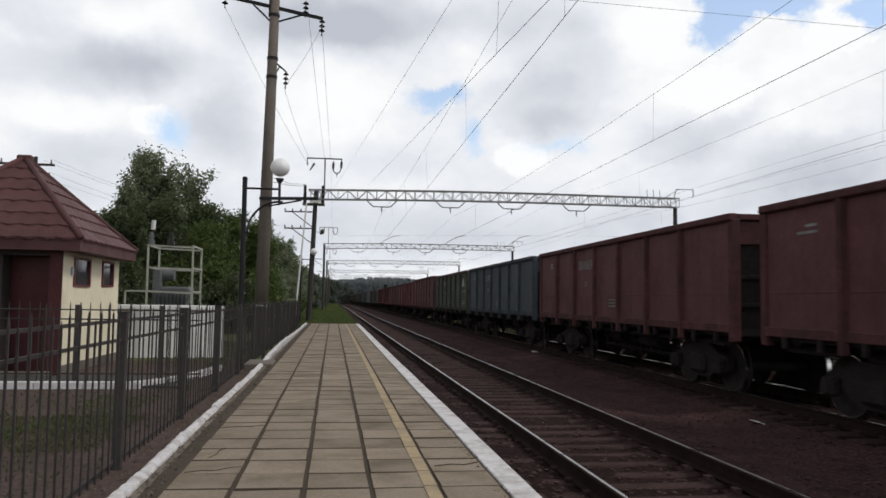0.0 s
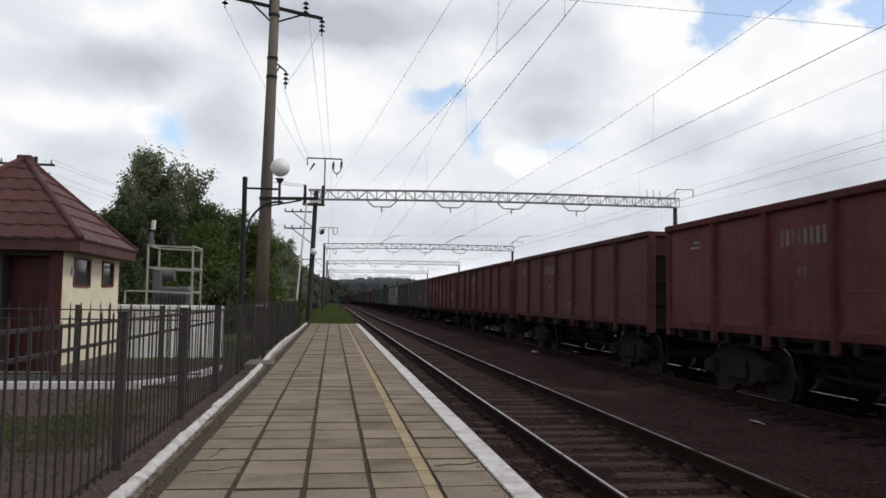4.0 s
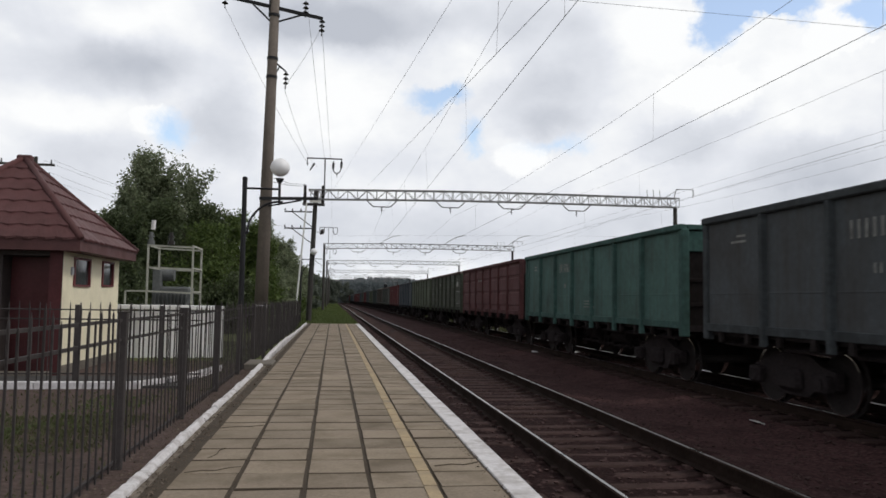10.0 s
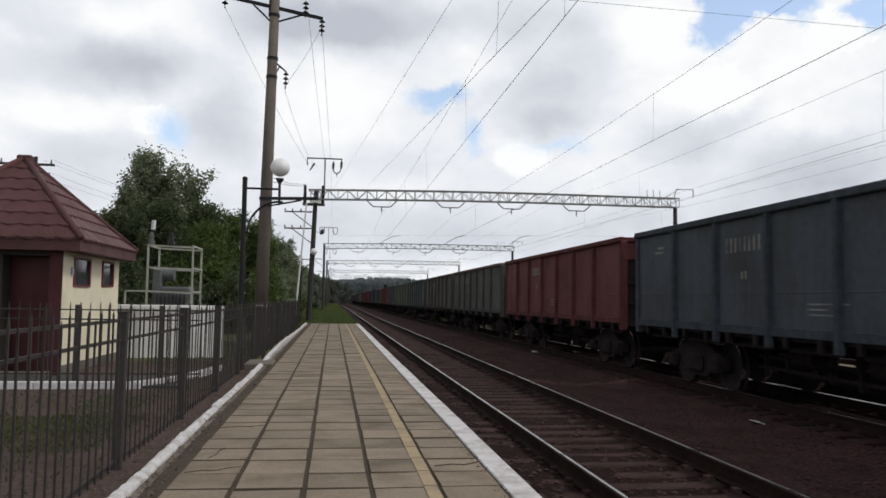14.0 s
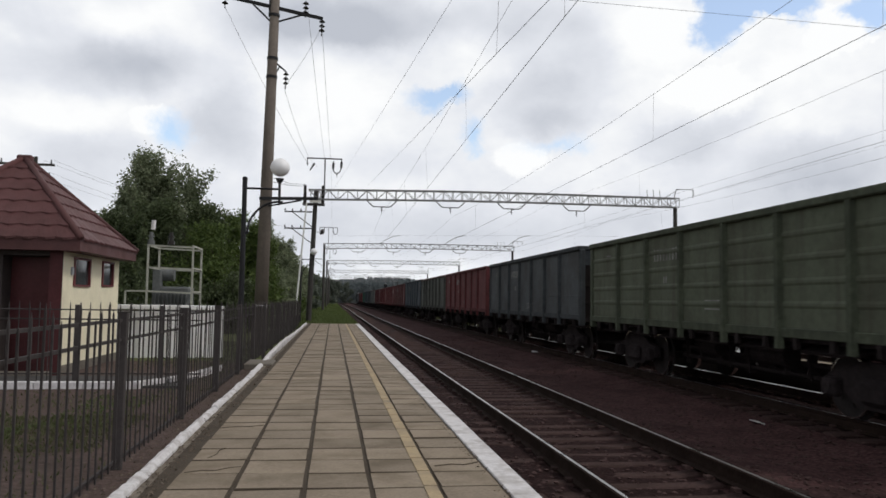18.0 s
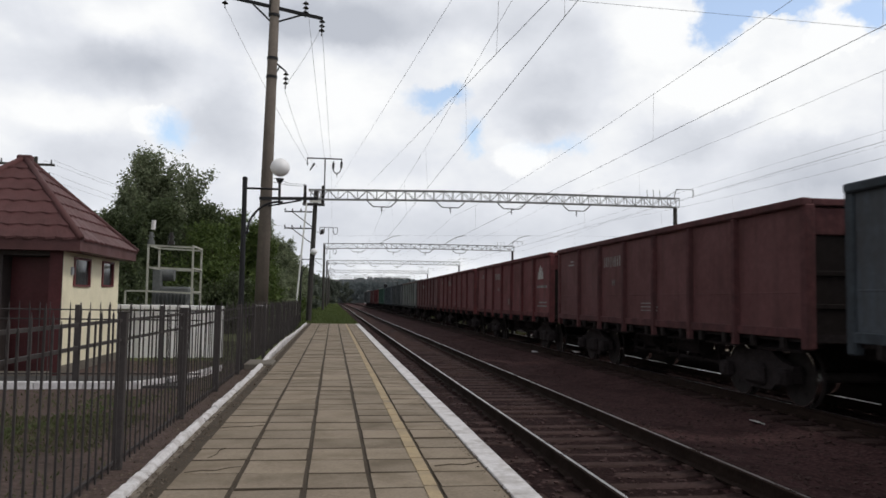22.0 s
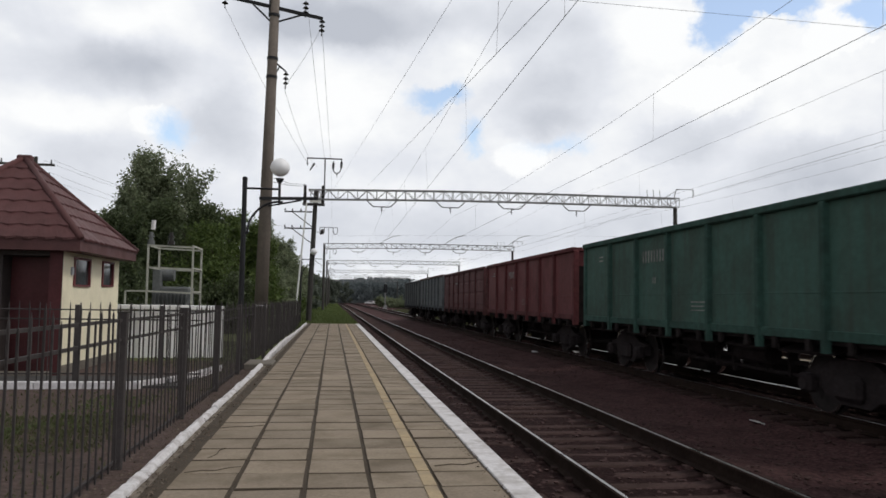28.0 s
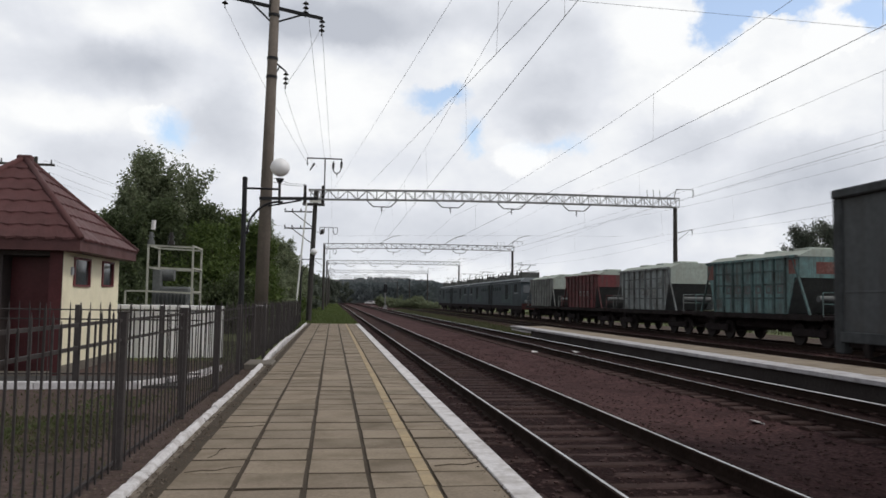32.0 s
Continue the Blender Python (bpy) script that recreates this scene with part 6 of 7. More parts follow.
tree(-4.3, 66, 0.0, 6.2, 1.8, M_LEAF, 32, "grey-green roadside tree behind the fence", 12000, 0.10, 0.08, 46, G)
tree(-4.6, 78, 0.0, 5.9, 2.0, M_LEAF, 33, "grey-green roadside tree behind the fence", 9000, 0.13, 0.08, 40, G)
tree(-5.0, 95, 0.0, 6.0, 2.4, M_LEAF, 34, "grey-green roadside tree behind the fence", 8000, 0.16, 0.08, 40, G)
for k, (bx, by, bh, bs, bm_) in enumerate(((-3.4, 38, 3.3, 1.2, M_LEAF2), (-4.6, 36, 3.0, 1.4, M_LEAF3), (-6.4, 35, 2.6, 1.6, M_LEAF3), (-8.4, 37, 3.2, 1.8, M_LEAF3), (-3.2, 46, 3.4, 1.1, M_LEAF),
                                           (-3.1, 54, 3.2, 1.1, M_LEAF), (-3.2, 61, 3.0, 1.2, M_LEAF2), (-3.4, 72, 3.2, 1.3, M_LEAF), (-3.8, 86, 3.4, 1.6, M_LEAF), (-4.6, 105, 4.0, 2.2, M_LEAF))):
    bush(bx, by, 0.0, bh, bs, bm_, 60 + k, "leafy green bush growing behind the fence", 9000, 0.08 + 0.001 * max(0, by - 50))
tree(39.2, 61, -0.5, 8.6, 2.6, M_HAZY, 41, "round grey-green tree beyond the standing wagons", 16000, 0.10, 0.2, 50, "trees beyond the tracks")
tree(42.4, 62, -0.5, 9.2, 3.0, M_HAZY, 42, "round grey-green tree beyond the standing wagons", 16000, 0.10, 0.2, 50, "trees beyond the tracks")


def far_woods():
    """A long wooded rise that closes the distance."""
    rs = np.random.RandomState(9)
    cs, sz = [], []
    n = 4200
    xs = rs.uniform(-420, 520, n)
    ys = 390 + rs.uniform(0, 110, n) - np.abs(xs) * 0.10
    hill = 9.0 + 4.0 * np.array([noise.noise((x / 60, 1.0, 0)) for x in xs]) + (ys - 390) * 0.03
    for x, y, h in zip(xs, ys, hill):
        k = 46
        hh = h * rs.uniform(0.75, 1.12)
        cs.append(np.stack([x + rs.normal(size=k) * 2.2, y + rs.normal(size=k) * 2.2, hh * (1 - 0.9 * rs.rand(k) ** 1.7)], 1))
        sz.append(rs.uniform(0.6, 1.3, k))
    vs, fs = leaves_at(np.concatenate(cs), np.concatenate(sz), rs)
    return tagged(sheet("distant_woods", vs.tolist(), fs.tolist(), M_FAR), "wooded rise along the horizon with haze in its colour", "woods", kind="stuff")


far_woods()
# scrub and trees between the tracks and the woods
rnd_far = random.Random(17)
for k in range(16):
    bush(rnd_far.uniform(12.2, 14.0) + 0.9 * k, rnd_far.uniform(160, 230), -0.4, rnd_far.uniform(1.8, 3.6), rnd_far.uniform(1.6, 2.8), M_LEAF, 100 + k, "low grey-green scrub beside the distant tracks", 2400, 0.22, "scrub by the distant tracks")
for k in range(9):
    tree(-5.5 - rnd_far.uniform(0, 5), 112 + 24 * k, -0.2, rnd_far.uniform(6, 9), rnd_far.uniform(2.2, 3.4), (M_LEAF, M_LEAF3)[k % 2], 130 + k, "leafy tree beside the distant line", 3200, 0.34, 0.08, 36, "trees by the distant line")
for k, (fx, fy) in enumerate(((-15.0, 240), (-11.0, 252), (-7.5, 262), (-4.0, 276), (-9.5, 290), (-1.5, 304), (-5.5, 318), (1.5, 336), (6.0, 352))):
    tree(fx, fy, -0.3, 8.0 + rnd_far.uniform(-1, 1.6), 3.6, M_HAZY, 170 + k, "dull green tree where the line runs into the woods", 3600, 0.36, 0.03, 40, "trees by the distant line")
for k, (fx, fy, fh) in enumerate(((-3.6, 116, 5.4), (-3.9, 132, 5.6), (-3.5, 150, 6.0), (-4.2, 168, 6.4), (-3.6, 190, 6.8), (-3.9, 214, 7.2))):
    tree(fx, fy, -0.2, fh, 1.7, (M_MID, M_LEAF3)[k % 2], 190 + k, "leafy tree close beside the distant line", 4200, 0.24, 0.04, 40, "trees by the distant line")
for k in range(4, 11):
    tree(34 + 9 * k + rnd_far.uniform(-3, 3), 190 + rnd_far.uniform(0, 80), -0.4, rnd_far.uniform(6, 10), rnd_far.uniform(2.8, 4.2), M_LEAF3, 150 + k, "broad dark tree on the far side", 2600, 0.42, 0.08, 34, "trees on the far side")


def hill_mass():
    xs = np.linspace(-430, 540, 60)
    vs, fs = [], []
    for x in xs:
        h = 7.0 + 3.0 * noise.noise((x / 60, 1.0, 0))
        vs += [(x, 400 - abs(x) * 0.1, -1), (x, 430 - abs(x) * 0.1, h), (x, 520, h + 3), (x, 620, -1)]
    for i in range(len(xs) - 1):
        for j in range(3):
            a = i * 4 + j
            fs.append((a, a + 4, a + 5, a + 1))
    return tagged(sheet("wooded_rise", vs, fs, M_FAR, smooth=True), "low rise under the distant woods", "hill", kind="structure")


hill_mass()


def grass(name, regions, label, seed, mat, hmin=0.05, hmax=0.2):
    """Tufts of narrow blades; regions: x0, x1, y0, y1, z, count."""
    rs = np.random.RandomState(seed)
    vs, fs, o = [], [], 0
    for x0, x1, y0, y1, z, n in regions:
        x, y = rs.uniform(x0, x1, n), rs.uniform(y0, y1, n)
        h, a = rs.uniform(hmin, hmax, n), rs.uniform(0, 6.28, n)
        w = 0.006 + 0.0007 * y
        dx, dy = np.cos(a) * w, np.sin(a) * w
        lx, ly = rs.normal(size=n) * h * 0.35, rs.normal(size=n) * h * 0.35
        zz = np.full(n, z)
        v = np.stack([np.stack([x - dx, y - dy, zz], 1), np.stack([x + dx, y + dy, zz], 1), np.stack([x + lx, y + ly, zz + h], 1)], 1).reshape(-1, 3)
        vs.append(v)
        fs.append(np.arange(n * 3).reshape(-1, 3) + o)
        o += n * 3
    return tagged(sheet(name, np.concatenate(vs).tolist(), np.concatenate(fs).tolist(), mat), label, "grass", kind="stuff")


M_BLADE = leaf_material("grass blade green", (0.062, 0.092, 0.026), (0.122, 0.148, 0.048), 0.3)
M_TURF = leaf_material("short yard turf", (0.058, 0.084, 0.027), (0.105, 0.132, 0.048), 0.3)
M_DRY = leaf_material("dull thin grass", (0.055, 0.066, 0.027), (0.102, 0.102, 0.050), 0.3)
grass("grass", [(-1.9, 1.6, 48.9, 110, -0.1, 15000), (-3.5, 1.5, 110, 260, -0.1, 9000), (-3.2, -1.9, 42, 110, 0.02, 5000)], "fresh green grass past the platform's end", 12, M_BLADE, 0.08, 0.34)
grass("grass", [(10.3, 13.2, 45, 140, -0.33, 12000), (9.9, 10.3, 43, 120, -0.32, 2000), (13, 19, 60, 160, -0.33, 6000), (33, 46, 20, 160, -0.55, 7000)], "dull weedy grass between the far tracks", 14, M_DRY, 0.06, 0.28)
grass("grass", [(-4.6, -3.5, 7.2, 10.2, 0.055, 2300), (-5.2, -4.2, 8.0, 11.2, 0.055, 1500), (-3.6, -2.7, 10.0, 13.2, 0.055, 700)], "short green grass strip on the earth behind the fence", 15, M_TURF, 0.012, 0.05)
grass("thin_grass", [(-4.6, -2.0, 4, 13.9, 0.05, 1800), (-4.5, -2.4, 8.5, 11.0, 0.05, 3000), (-8.5, -4.6, 7, 13.9, 0.05, 1800), (-2.9, -2.0, 13.9, 40, 0.04, 3000), (-4.6, -2.5, 17.8, 30, 0.03, 3000)], "thin patchy grass on bare earth", 13, M_DRY, 0.015, 0.06)
verge = tagged(sheet("verge", [(-1.9, 48.85, -0.1), (1.72, 48.85, -0.1), (1.72, 385, -0.12), (-1.9, 385, -0.12), (-1.9, 48.85, -0.45), (1.72, 48.85, -0.45), (1.72, 385, -0.45), (-1.9, 385, -0.45)],
                     [(0, 1, 2, 3), (0, 4, 5, 1), (1, 5, 6, 2), (3, 7, 4, 0)], M_MEADOW), "grassy bank past the platform's end", "verge", kind="structure")


# Dark strip added in place of grass, to darken the view under the wagons.
tagged(sheet("ballast", [(24.0, -40, -0.50), (33, -40, -0.54), (33, 400, -0.54), (24.0, 400, -0.50)], [(0, 1, 2, 3)], M_SOIL), "dark earth strip added beside the siding", "earth", kind="structure")


# ---- standing hopper wagons on the siding ----
HOPPER_PAINT = {"pale_green": (0.27, 0.285, 0.27), "red": (0.150, 0.045, 0.048), "grey_green": (0.27, 0.30, 0.30), "turquoise": (0.135, 0.225, 0.225)}
M_LIME = material("pale lime-dusted sheet", (0.36, 0.40, 0.36), 0.85, vary=0.14, grain=8, stain=1.0, second=(0.25, 0.24, 0.2), streak=0.4)
M_OXIDE = material("red oxide patch", (0.15, 0.062, 0.055), 0.85, vary=0.2, grain=8, stain=2, second=(0.25, 0.2, 0.17))


M_LROOF = material("pale locomotive roof edge", (0.21, 0.23, 0.245), 0.6, vary=0.1, grain=8, stain=1)


def hopper_wagon(y, colour, label):
    """Covered cement hopper: ribbed sides that narrow downwards, overhanging ends above open platforms, roof hatches."""
    P = material("chalky %s hopper paint" % colour.replace("_", " "), HOPPER_PAINT[colour], 0.8, vary=0.15, grain=6, stain=0.9, second=(0.085, 0.075, 0.070), streak=0.95, second_amount=0.85)
    # Frame colour: the paint at half tone, edge shading painted in, plus grime.
    R = material("grimy %s hopper frame" % colour.replace("_", " "), tuple(0.55 * c + 0.01 for c in HOPPER_PAINT[colour]), 0.85, vary=0.25, grain=6, stain=1.2, second=(0.05, 0.042, 0.038), streak=0.6, second_amount=0.8)
    E = P if colour in ("red", "turquoise") else M_LIME
    w = tagged(empty("hopper_wagon", pose(TR4, y, 0)), label, "hopper wagon", "standing hopper wagons")
    a, b = 3.95, 3.15
    for s in (-1, 1):
        x = s * 1.5
        part("side_wall", bm_poly(bmesh.new(), [(x, -b, 1.32), (x, b, 1.32), (x, a - 0.25, 2.85), (x, a, 2.85), (x, a, 3.72), (x, -a, 3.72), (x, -a, 2.85), (x, -a + 0.25, 2.85)], (-s * 0.05, 0, 0)), P, w)
        part("end_panel", bm_box(bmesh.new(), -1.45, 1.45, s * a - 0.04, s * a + 0.04, 2.83, 3.72), E, w, "pale upright end sheet" if s > 0 else "")
        # The slope sheet's dark grey stands for its shade under the overhang.
        part("slope_sheet", bm_poly(bmesh.new(), [(-1.44, s * (a - 0.05), 2.85), (1.44, s * (a - 0.05), 2.85), (1.44, s * 2.2, 1.32), (-1.44, s * 2.2, 1.32)], (0, -s * 0.05, 0.05)), M_TANK, w)
        part("end_platform", bm_box(bmesh.new(), -1.45, 1.45, s * 4.35 - 1.25, s * 4.35 + 1.2, 1.12, 1.24), M_STEEL, w)
        part("side_sill", bm_box(bmesh.new(), x - 0.06, x + 0.06, -5.5, 5.5, 1.08, 1.30), M_GRIME, w)
        for q in (-1, 1):
            part("corner_strut", bm_bar(bmesh.new(), (q * 1.47, s * 3.55, 3.65), (q * 1.47, s * 4.75, 1.2), 0.08), R, w)
            part("hand_rail", bm_bar(bmesh.new(), (q * 1.4, s * 5.45, 1.24), (q * 1.4, s * 5.45, 2.2), 0.035), P, w)
        part("hand_rail", bm_bar(bm_bar(bmesh.new(), (-1.4, s * 5.45, 2.2), (1.4, s * 5.45, 2.2), 0.035), (-1.4, s * 5.45, 1.75), (1.4, s * 5.45, 1.75), 0.035), P, w)
        part("brake_tank", bm_tube(bmesh.new(), (-0.9, s * 4.4, 1.95), (0.7, s * 4.4, 1.95), 0.14, n=12), M_TANK, w)
        part("coupler", bm_box(bmesh.new(), -0.15, 0.15, s * 5.75 - 0.26, s * 5.75 + 0.26, 0.86, 1.14, 0.04), M_STEEL, w)
        bg = bm_box(bmesh.new(), -0.9, 0.9, s * 3.9 - 0.2, s * 3.9 + 0.2, 0.5, 0.8)
        for q in (-1.02, 1.02):
            bm_box(bg, q - 0.08, q + 0.08, s * 3.9 - 1.15, s * 3.9 + 1.15, 0.38, 0.72, 0.05)
        bgo = part("bogie", bg, M_STEEL, w)
        for d in (-0.925, 0.925):
            part("wheelset", bm_tube(bm_tube(bm_tube(bmesh.new(), (-0.86, s * 3.9 + d, 0.475), (-0.74, s * 3.9 + d, 0.475), 0.475, n=20), (0.74, s * 3.9 + d, 0.475), (0.86, s * 3.9 + d, 0.475), 0.475, n=20), (-0.8, s * 3.9 + d, 0.475), (0.8, s * 3.9 + d, 0.475), 0.08, n=8), M_WHEEL, bgo)
    for k in range(8):
        yy = -3.08 + 0.88 * k
        part("rib", bm_box(bmesh.new(), -1.59, -1.50, yy - 0.045, yy + 0.045, 1.30, 3.70), R, w)
    for z in (1.95, 2.55, 3.12):
        part("waist_rail", bm_box(bmesh.new(), -1.535, -1.50, -3.05, 3.05, z, z + 0.07), R, w)
    part("top_rail", bm_box(bmesh.new(), -1.60, -1.50, -a, a, 3.68, 3.78), P, w)
    part("roof", bm_poly(bmesh.new(), [(-1.56, -a - 0.05, 3.72), (1.56, -a - 0.05, 3.72), (0.9, -a - 0.05, 4.02), (-0.9, -a - 0.05, 4.02)], (0, 2 * a + 0.1, 0)), M_LIME, w, "pale dusty roof")
    part("underframe", bm_box(bm_box(bmesh.new(), -0.25, 0.25, -5.5, 5.5, 0.85, 1.12), -1.45, 1.45, -3.1, 3.1, 1.05, 1.31), M_STEEL, w)
    part("brake_gear", bm_box(bm_box(bmesh.new(), -0.75, 0.75, -2.5, 2.5, 0.62, 1.06, 0.05), -0.5, 0.6, -5.2, 5.2, 0.70, 0.90, 0.04), M_STEEL, w)
    for k in (-1.4, 1.4):
        part("discharge_chute", bm_poly(bmesh.new(), [(-0.9, k - 0.7, 1.05), (0.9, k - 0.7, 1.05), (0.5, k - 0.4, 0.5), (-0.5, k - 0.4, 0.5)], (0, 1.0, 0)), M_STEEL, w)
    for k in (-2.7, -0.3, 2.3):
        part("roof_hatch", bm_box(bmesh.new(), -0.55, 0.55, k - 0.55, k + 0.55, 4.0, 4.16, 0.04), M_LIME, w)
    rnd = random.Random(int(y))
    for k in range(6 if colour == "turquoise" else 3):
        yy, zz = -2.64 + 0.88 * k + (0 if colour == "turquoise" else 0.88), 2.20
        fr = bmesh.new()
        for ya, yb, za, zb in ((-0.22, 0.22, 0.28, 0.36), (-0.22, 0.22, 0.0, 0.08), (-0.22, -0.13, 0.08, 0.28), (0.13, 0.22, 0.08, 0.28)):
            bm_box(fr, -1.512, -1.498, yy + ya, yy + yb, zz + za - 0.02, zz + zb - 0.02)
        part("lettering_bars", fr, M_MARK if colour != "turquoise" else M_TANK, w)
    if colour == "turquoise":
        for y0, y1, z0, z1 in ((3.3, 3.85, 2.9, 3.6), (-3.8, -3.3, 3.0, 3.6)):
            part("oxide_patch", bm_box(bmesh.new(), -1.507, -1.498, y0, y1, z0, z1), M_OXIDE, w)
        part("oxide_patch", bm_box(bmesh.new(), -0.7, 1.1, -a - 0.046, -a - 0.038, 3.0, 3.5), M_OXIDE, w)
    return w


for yy, c, lab in ((70.4, "pale_green", "pale green covered hopper wagon streaked with dust"), (58.6, "red", "dull red covered hopper wagon with a dusty end"),
                   (46.3, "grey_green", "pale grey-green covered hopper wagon streaked with lime"), (33.9, "turquoise", "faded turquoise covered hopper wagon with peeling sides"),
                   (21.8, "pale_green", "pale green covered hopper wagon streaked with dust")):
    hopper_wagon(yy, c, lab)


# ---- standing electric locomotives ----
M_LOCO = material("faded blue-grey locomotive paint", (0.052, 0.066, 0.075), 0.8, vary=0.12, grain=8, stain=0.8, second=(0.045, 0.052, 0.055), streak=0.35)
M_LOCO2 = material("faded green panel", (0.060, 0.085, 0.085), 0.8, vary=0.12, grain=8, stain=1)
M_LOCOROOF = material("sooty roof gear", (0.085, 0.088, 0.082), 0.8, vary=0.3, grain=8, stain=2)
M_DOOR = material("dark locomotive door", (0.012, 0.014, 0.016), 0.85)
M_BUFFER = material("dull red buffer beam", (0.055, 0.020, 0.019), 0.7)


def locomotive_section(y, cab):
    """One section of an electric locomotive; cab is +1 where the driver's end looks up the line, -1 towards the platform."""
    l = tagged(empty("locomotive", pose(TR4, y, 0)), "faded blue-grey electric locomotive section with roof gear", "locomotive", "standing locomotives")
    h = 7.75
    f = cab * h
    part("body", bm_poly(bmesh.new(), [(-1.52, -f, 1.25), (-1.52, f, 1.25), (-1.52, f, 2.35), (-1.52, f * 0.955, 3.75), (-1.52, f * 0.93, 3.95), (-1.52, -f, 3.95)], (3.04, 0, 0)), M_LOCO, l)
    part("roof_edge", bm_poly(bmesh.new(), [(-1.56, -h * 0.985, 3.72), (1.56, -h * 0.985, 3.72), (1.1, -h * 0.985, 4.15), (-1.1, -h * 0.985, 4.15)], (0, h * 1.90, 0)), M_LROOF, l)
    part("frame_skirt", bm_box(bmesh.new(), -1.45, 1.45, -h, h, 0.85, 1.25), M_STEEL, l)
    for k in (-2.4, -3.6, -4.8, -6.0):
        wn = part("window", bm_box(bmesh.new(), -1.545, -1.5, k * cab - 0.30, k * cab + 0.30, 2.90, 3.30), M_DOOR, l)
        part("window_frame", bm_box(bmesh.new(), -1.535, -1.5, k * cab - 0.37, k * cab + 0.37, 2.84, 3.36), M_LOCO2, wn)
    part("door", bm_box(bmesh.new(), -1.54, -1.5, 1.0 * cab - 0.70, 1.0 * cab + 0.70, 1.95, 3.50), M_DOOR, l)
    part("door", bm_box(bmesh.new(), -1.54, -1.5, -7.2 * cab - 0.50, -7.2 * cab + 0.50, 1.3, 3.65), M_DOOR, l)
    part("side_window", bm_box(bmesh.new(), -1.545, -1.5, 5.3 * cab - 0.55, 5.3 * cab + 0.55, 2.70, 3.50), M_DOOR, l)
    part("hand_rail", bm_box(bmesh.new(), -1.57, -1.5, 5.5 * cab - 0.8, 5.5 * cab + 0.8, 2.52, 2.60), M_LROOF, l)
    part("side_door", bm_box(bmesh.new(), -1.536, -1.5, 3.5 * cab - 0.36, 3.5 * cab + 0.36, 1.35, 3.45), M_LOCO2, l)
    part("side_panel", bm_box(bmesh.new(), -1.533, -1.5, -3.0, 1.6, 1.55, 2.40), M_LOCO2, l)
    for z in (1.45, 1.80, 2.15, 2.50):
        part("side_rib", bm_box(bmesh.new(), -1.55, -1.5, -h * 0.80, h * 0.62, z, z + 0.045), M_LOCO, l)
    for s in (-0.72, 0.72):
        part("windscreen", bm_poly(bmesh.new(), [(s - 0.55, f * 0.992, 2.55), (s + 0.55, f * 0.992, 2.55), (s + 0.55, f * 0.965, 3.4), (s - 0.55, f * 0.965, 3.4)], (0, cab * 0.06, 0.0)), M_GLASS, l)
        part("headlamp", bm_tube(bmesh.new(), (s * 1.4, f * 0.99, 1.75), (s * 1.4, f * 1.01, 1.75), 0.15, n=12), M_LROOF, l)
    part("buffer_beam", bm_box(bmesh.new(), -1.45, 1.45, f - 0.06 if cab > 0 else f - 0.10, f + 0.10 if cab > 0 else f + 0.06, 0.9, 1.5), M_BUFFER, l)
    part("coupler", bm_box(bmesh.new(), -0.16, 0.16, f - 0.1, f + 0.1, 0.86, 1.14), M_STEEL, l)
    for k, d, top in ((-6.3, 0.6, 4.45), (-4.3, 0.5, 4.72), (-2.5, 0.35, 4.5), (0.4, 0.8, 4.62), (3.2, 0.5, 4.5), (5.3, 0.6, 4.78)):
        part("roof_box", bm_box(bmesh.new(), -1.05, 0.9, k * cab - d, k * cab + d, 4.1, top, 0.05), M_LOCOROOF, l)
        part("roof_insulator", bm_tube(bmesh.new(), (-0.7, k * cab + d + 0.25, 4.1), (-0.7, k * cab + d + 0.25, 4.95), 0.11, 0.07, n=8), M_INSUL, l)
        if k in (-4.3, 3.2):
            part("roof_insulator", bm_tube(bmesh.new(), (0.5, k * cab + d + 0.35, 4.1), (0.5, k * cab + d + 0.35, 4.85), 0.11, 0.07, n=8), M_INSUL, l)
    part("bus_bar", bm_bar(bm_bar(bmesh.new(), (-0.7, -h * 0.9, 5.02), (-0.7, h * 0.85, 5.06), 0.045), (0.5, -h * 0.9, 4.9), (0.5, h * 0.8, 4.92), 0.045), M_LOCOROOF, l)
    pan = bmesh.new()
    py = cab * 3.2
    for s in (-0.55, 0.55):
        bm_bar(pan, (s, py - 1.0, 4.6), (s * 0.8, py + 0.9, 5.2), 0.06)
        bm_bar(pan, (s * 0.8, py + 0.9, 5.2), (s * 0.8, py - 0.9, 5.6), 0.05)
    bm_bar(pan, (-0.95, py - 0.9, 5.62), (0.95, py - 0.9, 5.62), 0.07)
    part("pantograph", pan, M_GALV, l)
    for k in (-4.2, 4.2):
        bg = bm_box(bmesh.new(), -1.15, -0.95, k - 2.3, k + 2.3, 0.45, 0.85, 0.05)
        bm_box(bg, 0.95, 1.15, k - 2.3, k + 2.3, 0.45, 0.85, 0.05)
        bgo = part("bogie", bg, M_STEEL, l)
        for d in (-1.5, 1.5):
            part("wheelset", bm_tube(bm_tube(bmesh.new(), (-0.88, k + d, 0.60), (-0.74, k + d, 0.60), 0.60, n=20), (0.74, k + d, 0.60), (0.88, k + d, 0.60), 0.60, n=20), M_WHEEL, bgo)
    return l


for k, c in enumerate((-1, 1, -1, 1)):
    locomotive_section(85.7 + 15.9 * k, c)


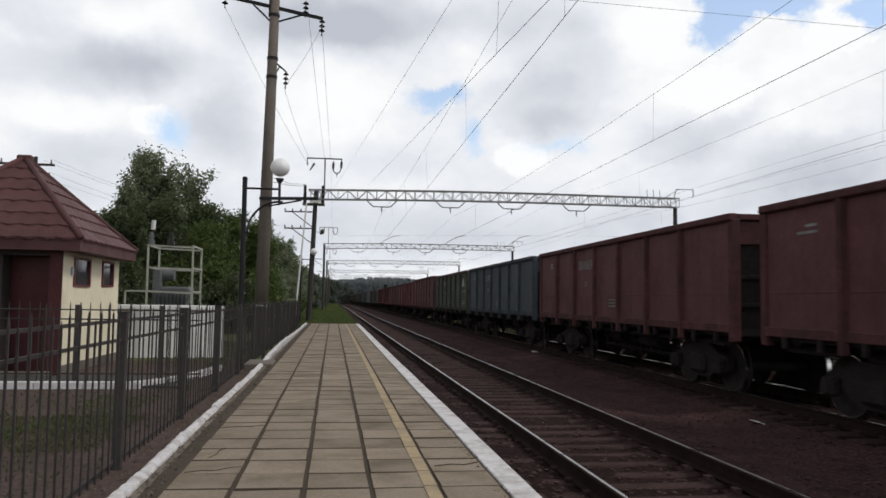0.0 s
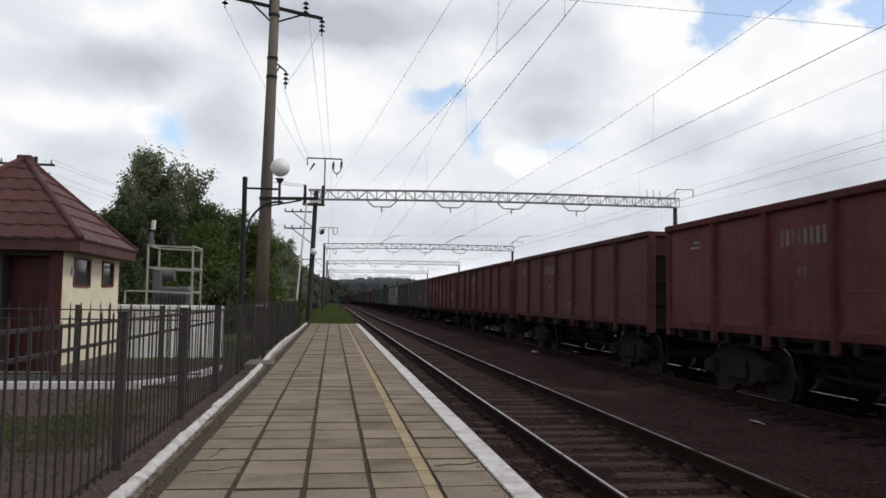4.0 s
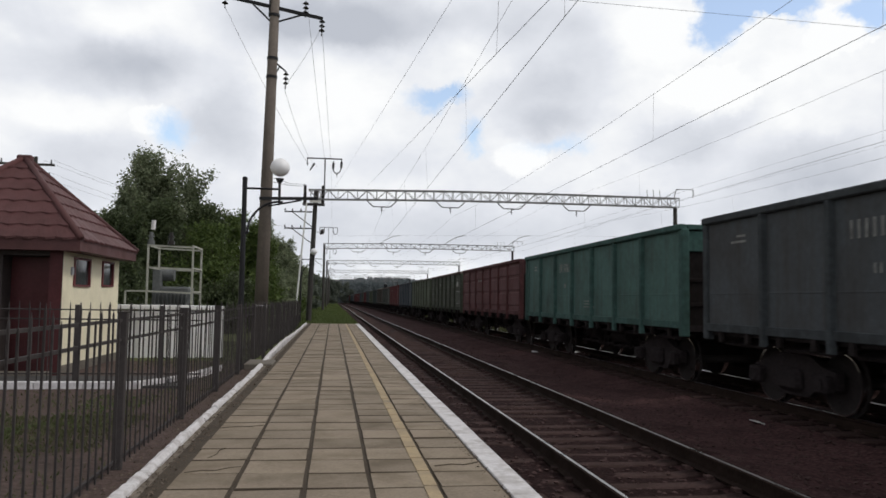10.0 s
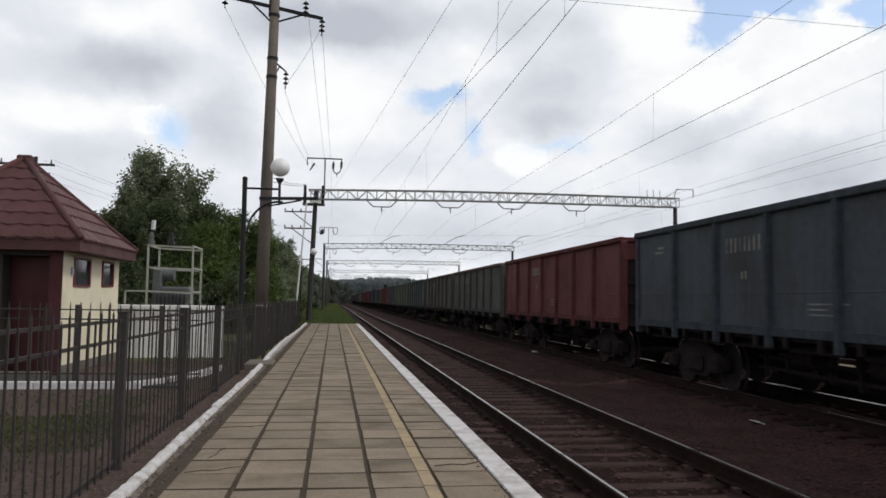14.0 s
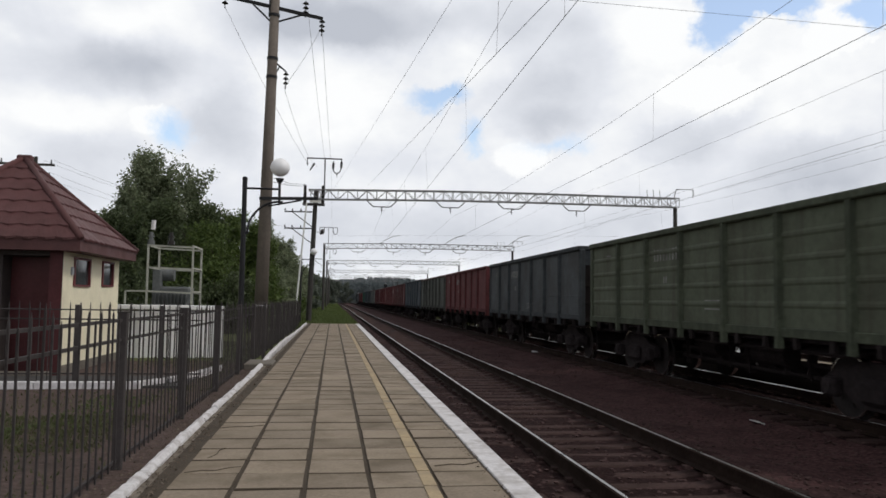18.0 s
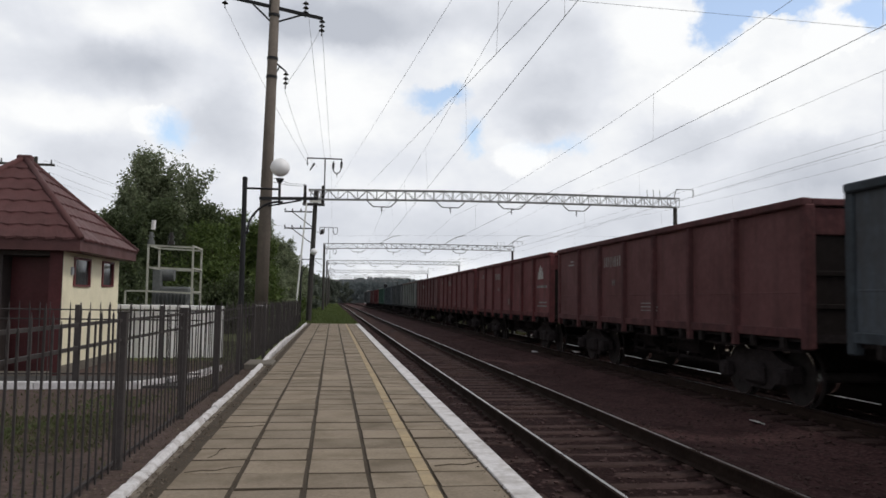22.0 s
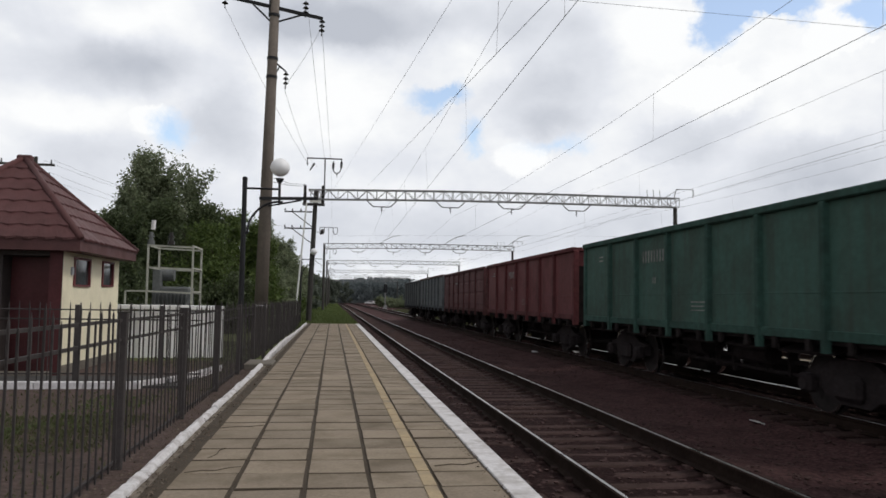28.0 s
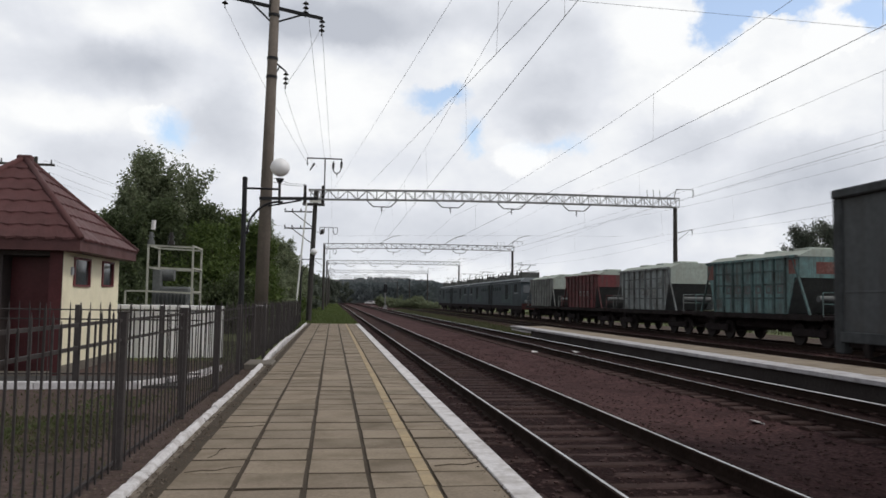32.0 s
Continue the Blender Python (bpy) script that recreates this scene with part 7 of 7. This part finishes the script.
# ---- signal, car, poles in the distance ----
def signal():
    s = tagged(empty("signal_mast", pose(11.1, 168, -0.3)), "slender railway signal with a dark three-light head", "signal")
    part("mast", bm_tube(bmesh.new(), (0, 0, 0), (0, 0, 5.6), 0.09, 0.07, n=8), M_GALV, s)
    hd = part("head", bm_box(bmesh.new(), -0.38, 0.38, -0.15, 0.05, 3.5, 5.3, 0.12), M_IRON, s)
    for k in range(3):
        part("lens_hood", bm_tube(bmesh.new(), (0, -0.40, 3.85 + 0.55 * k), (0, -0.15, 3.85 + 0.55 * k), 0.17, n=10), M_IRON, hd)
    part("ladder", bm_bar(bm_bar(bmesh.new(), (-0.15, 0.2, 0), (-0.15, 0.2, 4.5), 0.03), (0.15, 0.2, 0), (0.15, 0.2, 4.5), 0.03), M_GALV, s)
    part("base_box", bm_box(bmesh.new(), -0.4, 0.4, -0.3, 0.3, 0, 0.7, 0.03), M_GALV, s)


signal()


def parked_car():
    c = tagged(empty("car", pose(15.5, 330, -0.35, 0, 0, 80)), "small white car far off beside the line", "car")
    part("body", bm_poly(bmesh.new(), [(-0.85, -2.1, 0.3), (-0.85, 2.1, 0.3), (-0.85, 2.1, 0.85), (-0.85, 1.1, 0.95), (-0.85, 0.6, 1.45), (-0.85, -1.3, 1.48), (-0.85, -2.0, 0.95)], (1.7, 0, 0)), M_WHITE, c)
    for y in (-1.3, 1.3):
        part("wheel", bm_tube(bm_tube(bmesh.new(), (-0.88, y, 0.3), (-0.7, y, 0.3), 0.3, n=12), (0.7, y, 0.3), (0.88, y, 0.3), 0.3, n=12), M_IRON, c)
    part("window", bm_box(bmesh.new(), -0.86, 0.86, -1.1, 0.5, 1.0, 1.38), M_GLASS, c)


parked_car()

# scraps of white paper on the stones
for k, (x, y, z) in enumerate(((7.4, 28.3, -0.20), (9.0, 28.4, -0.20), (6.9, 12.1, -0.27))):
    sc = bm_poly(bmesh.new(), [(-0.13, -0.10, 0.0), (0.10, -0.12, 0.02), (0.15, 0.06, 0.03), (-0.05, 0.12, 0.04)], (0, 0, 0.012))
    tagged(part("paper_scrap", sc, M_WHITE, None, m=pose(x, y, z, 6, 4, 40 * k)), "crumpled white scrap lying on the ballast", "litter", "scraps on the ballast")

# pieces of the platform come last
platform_tiles(plat)
litter(plat)
motions()
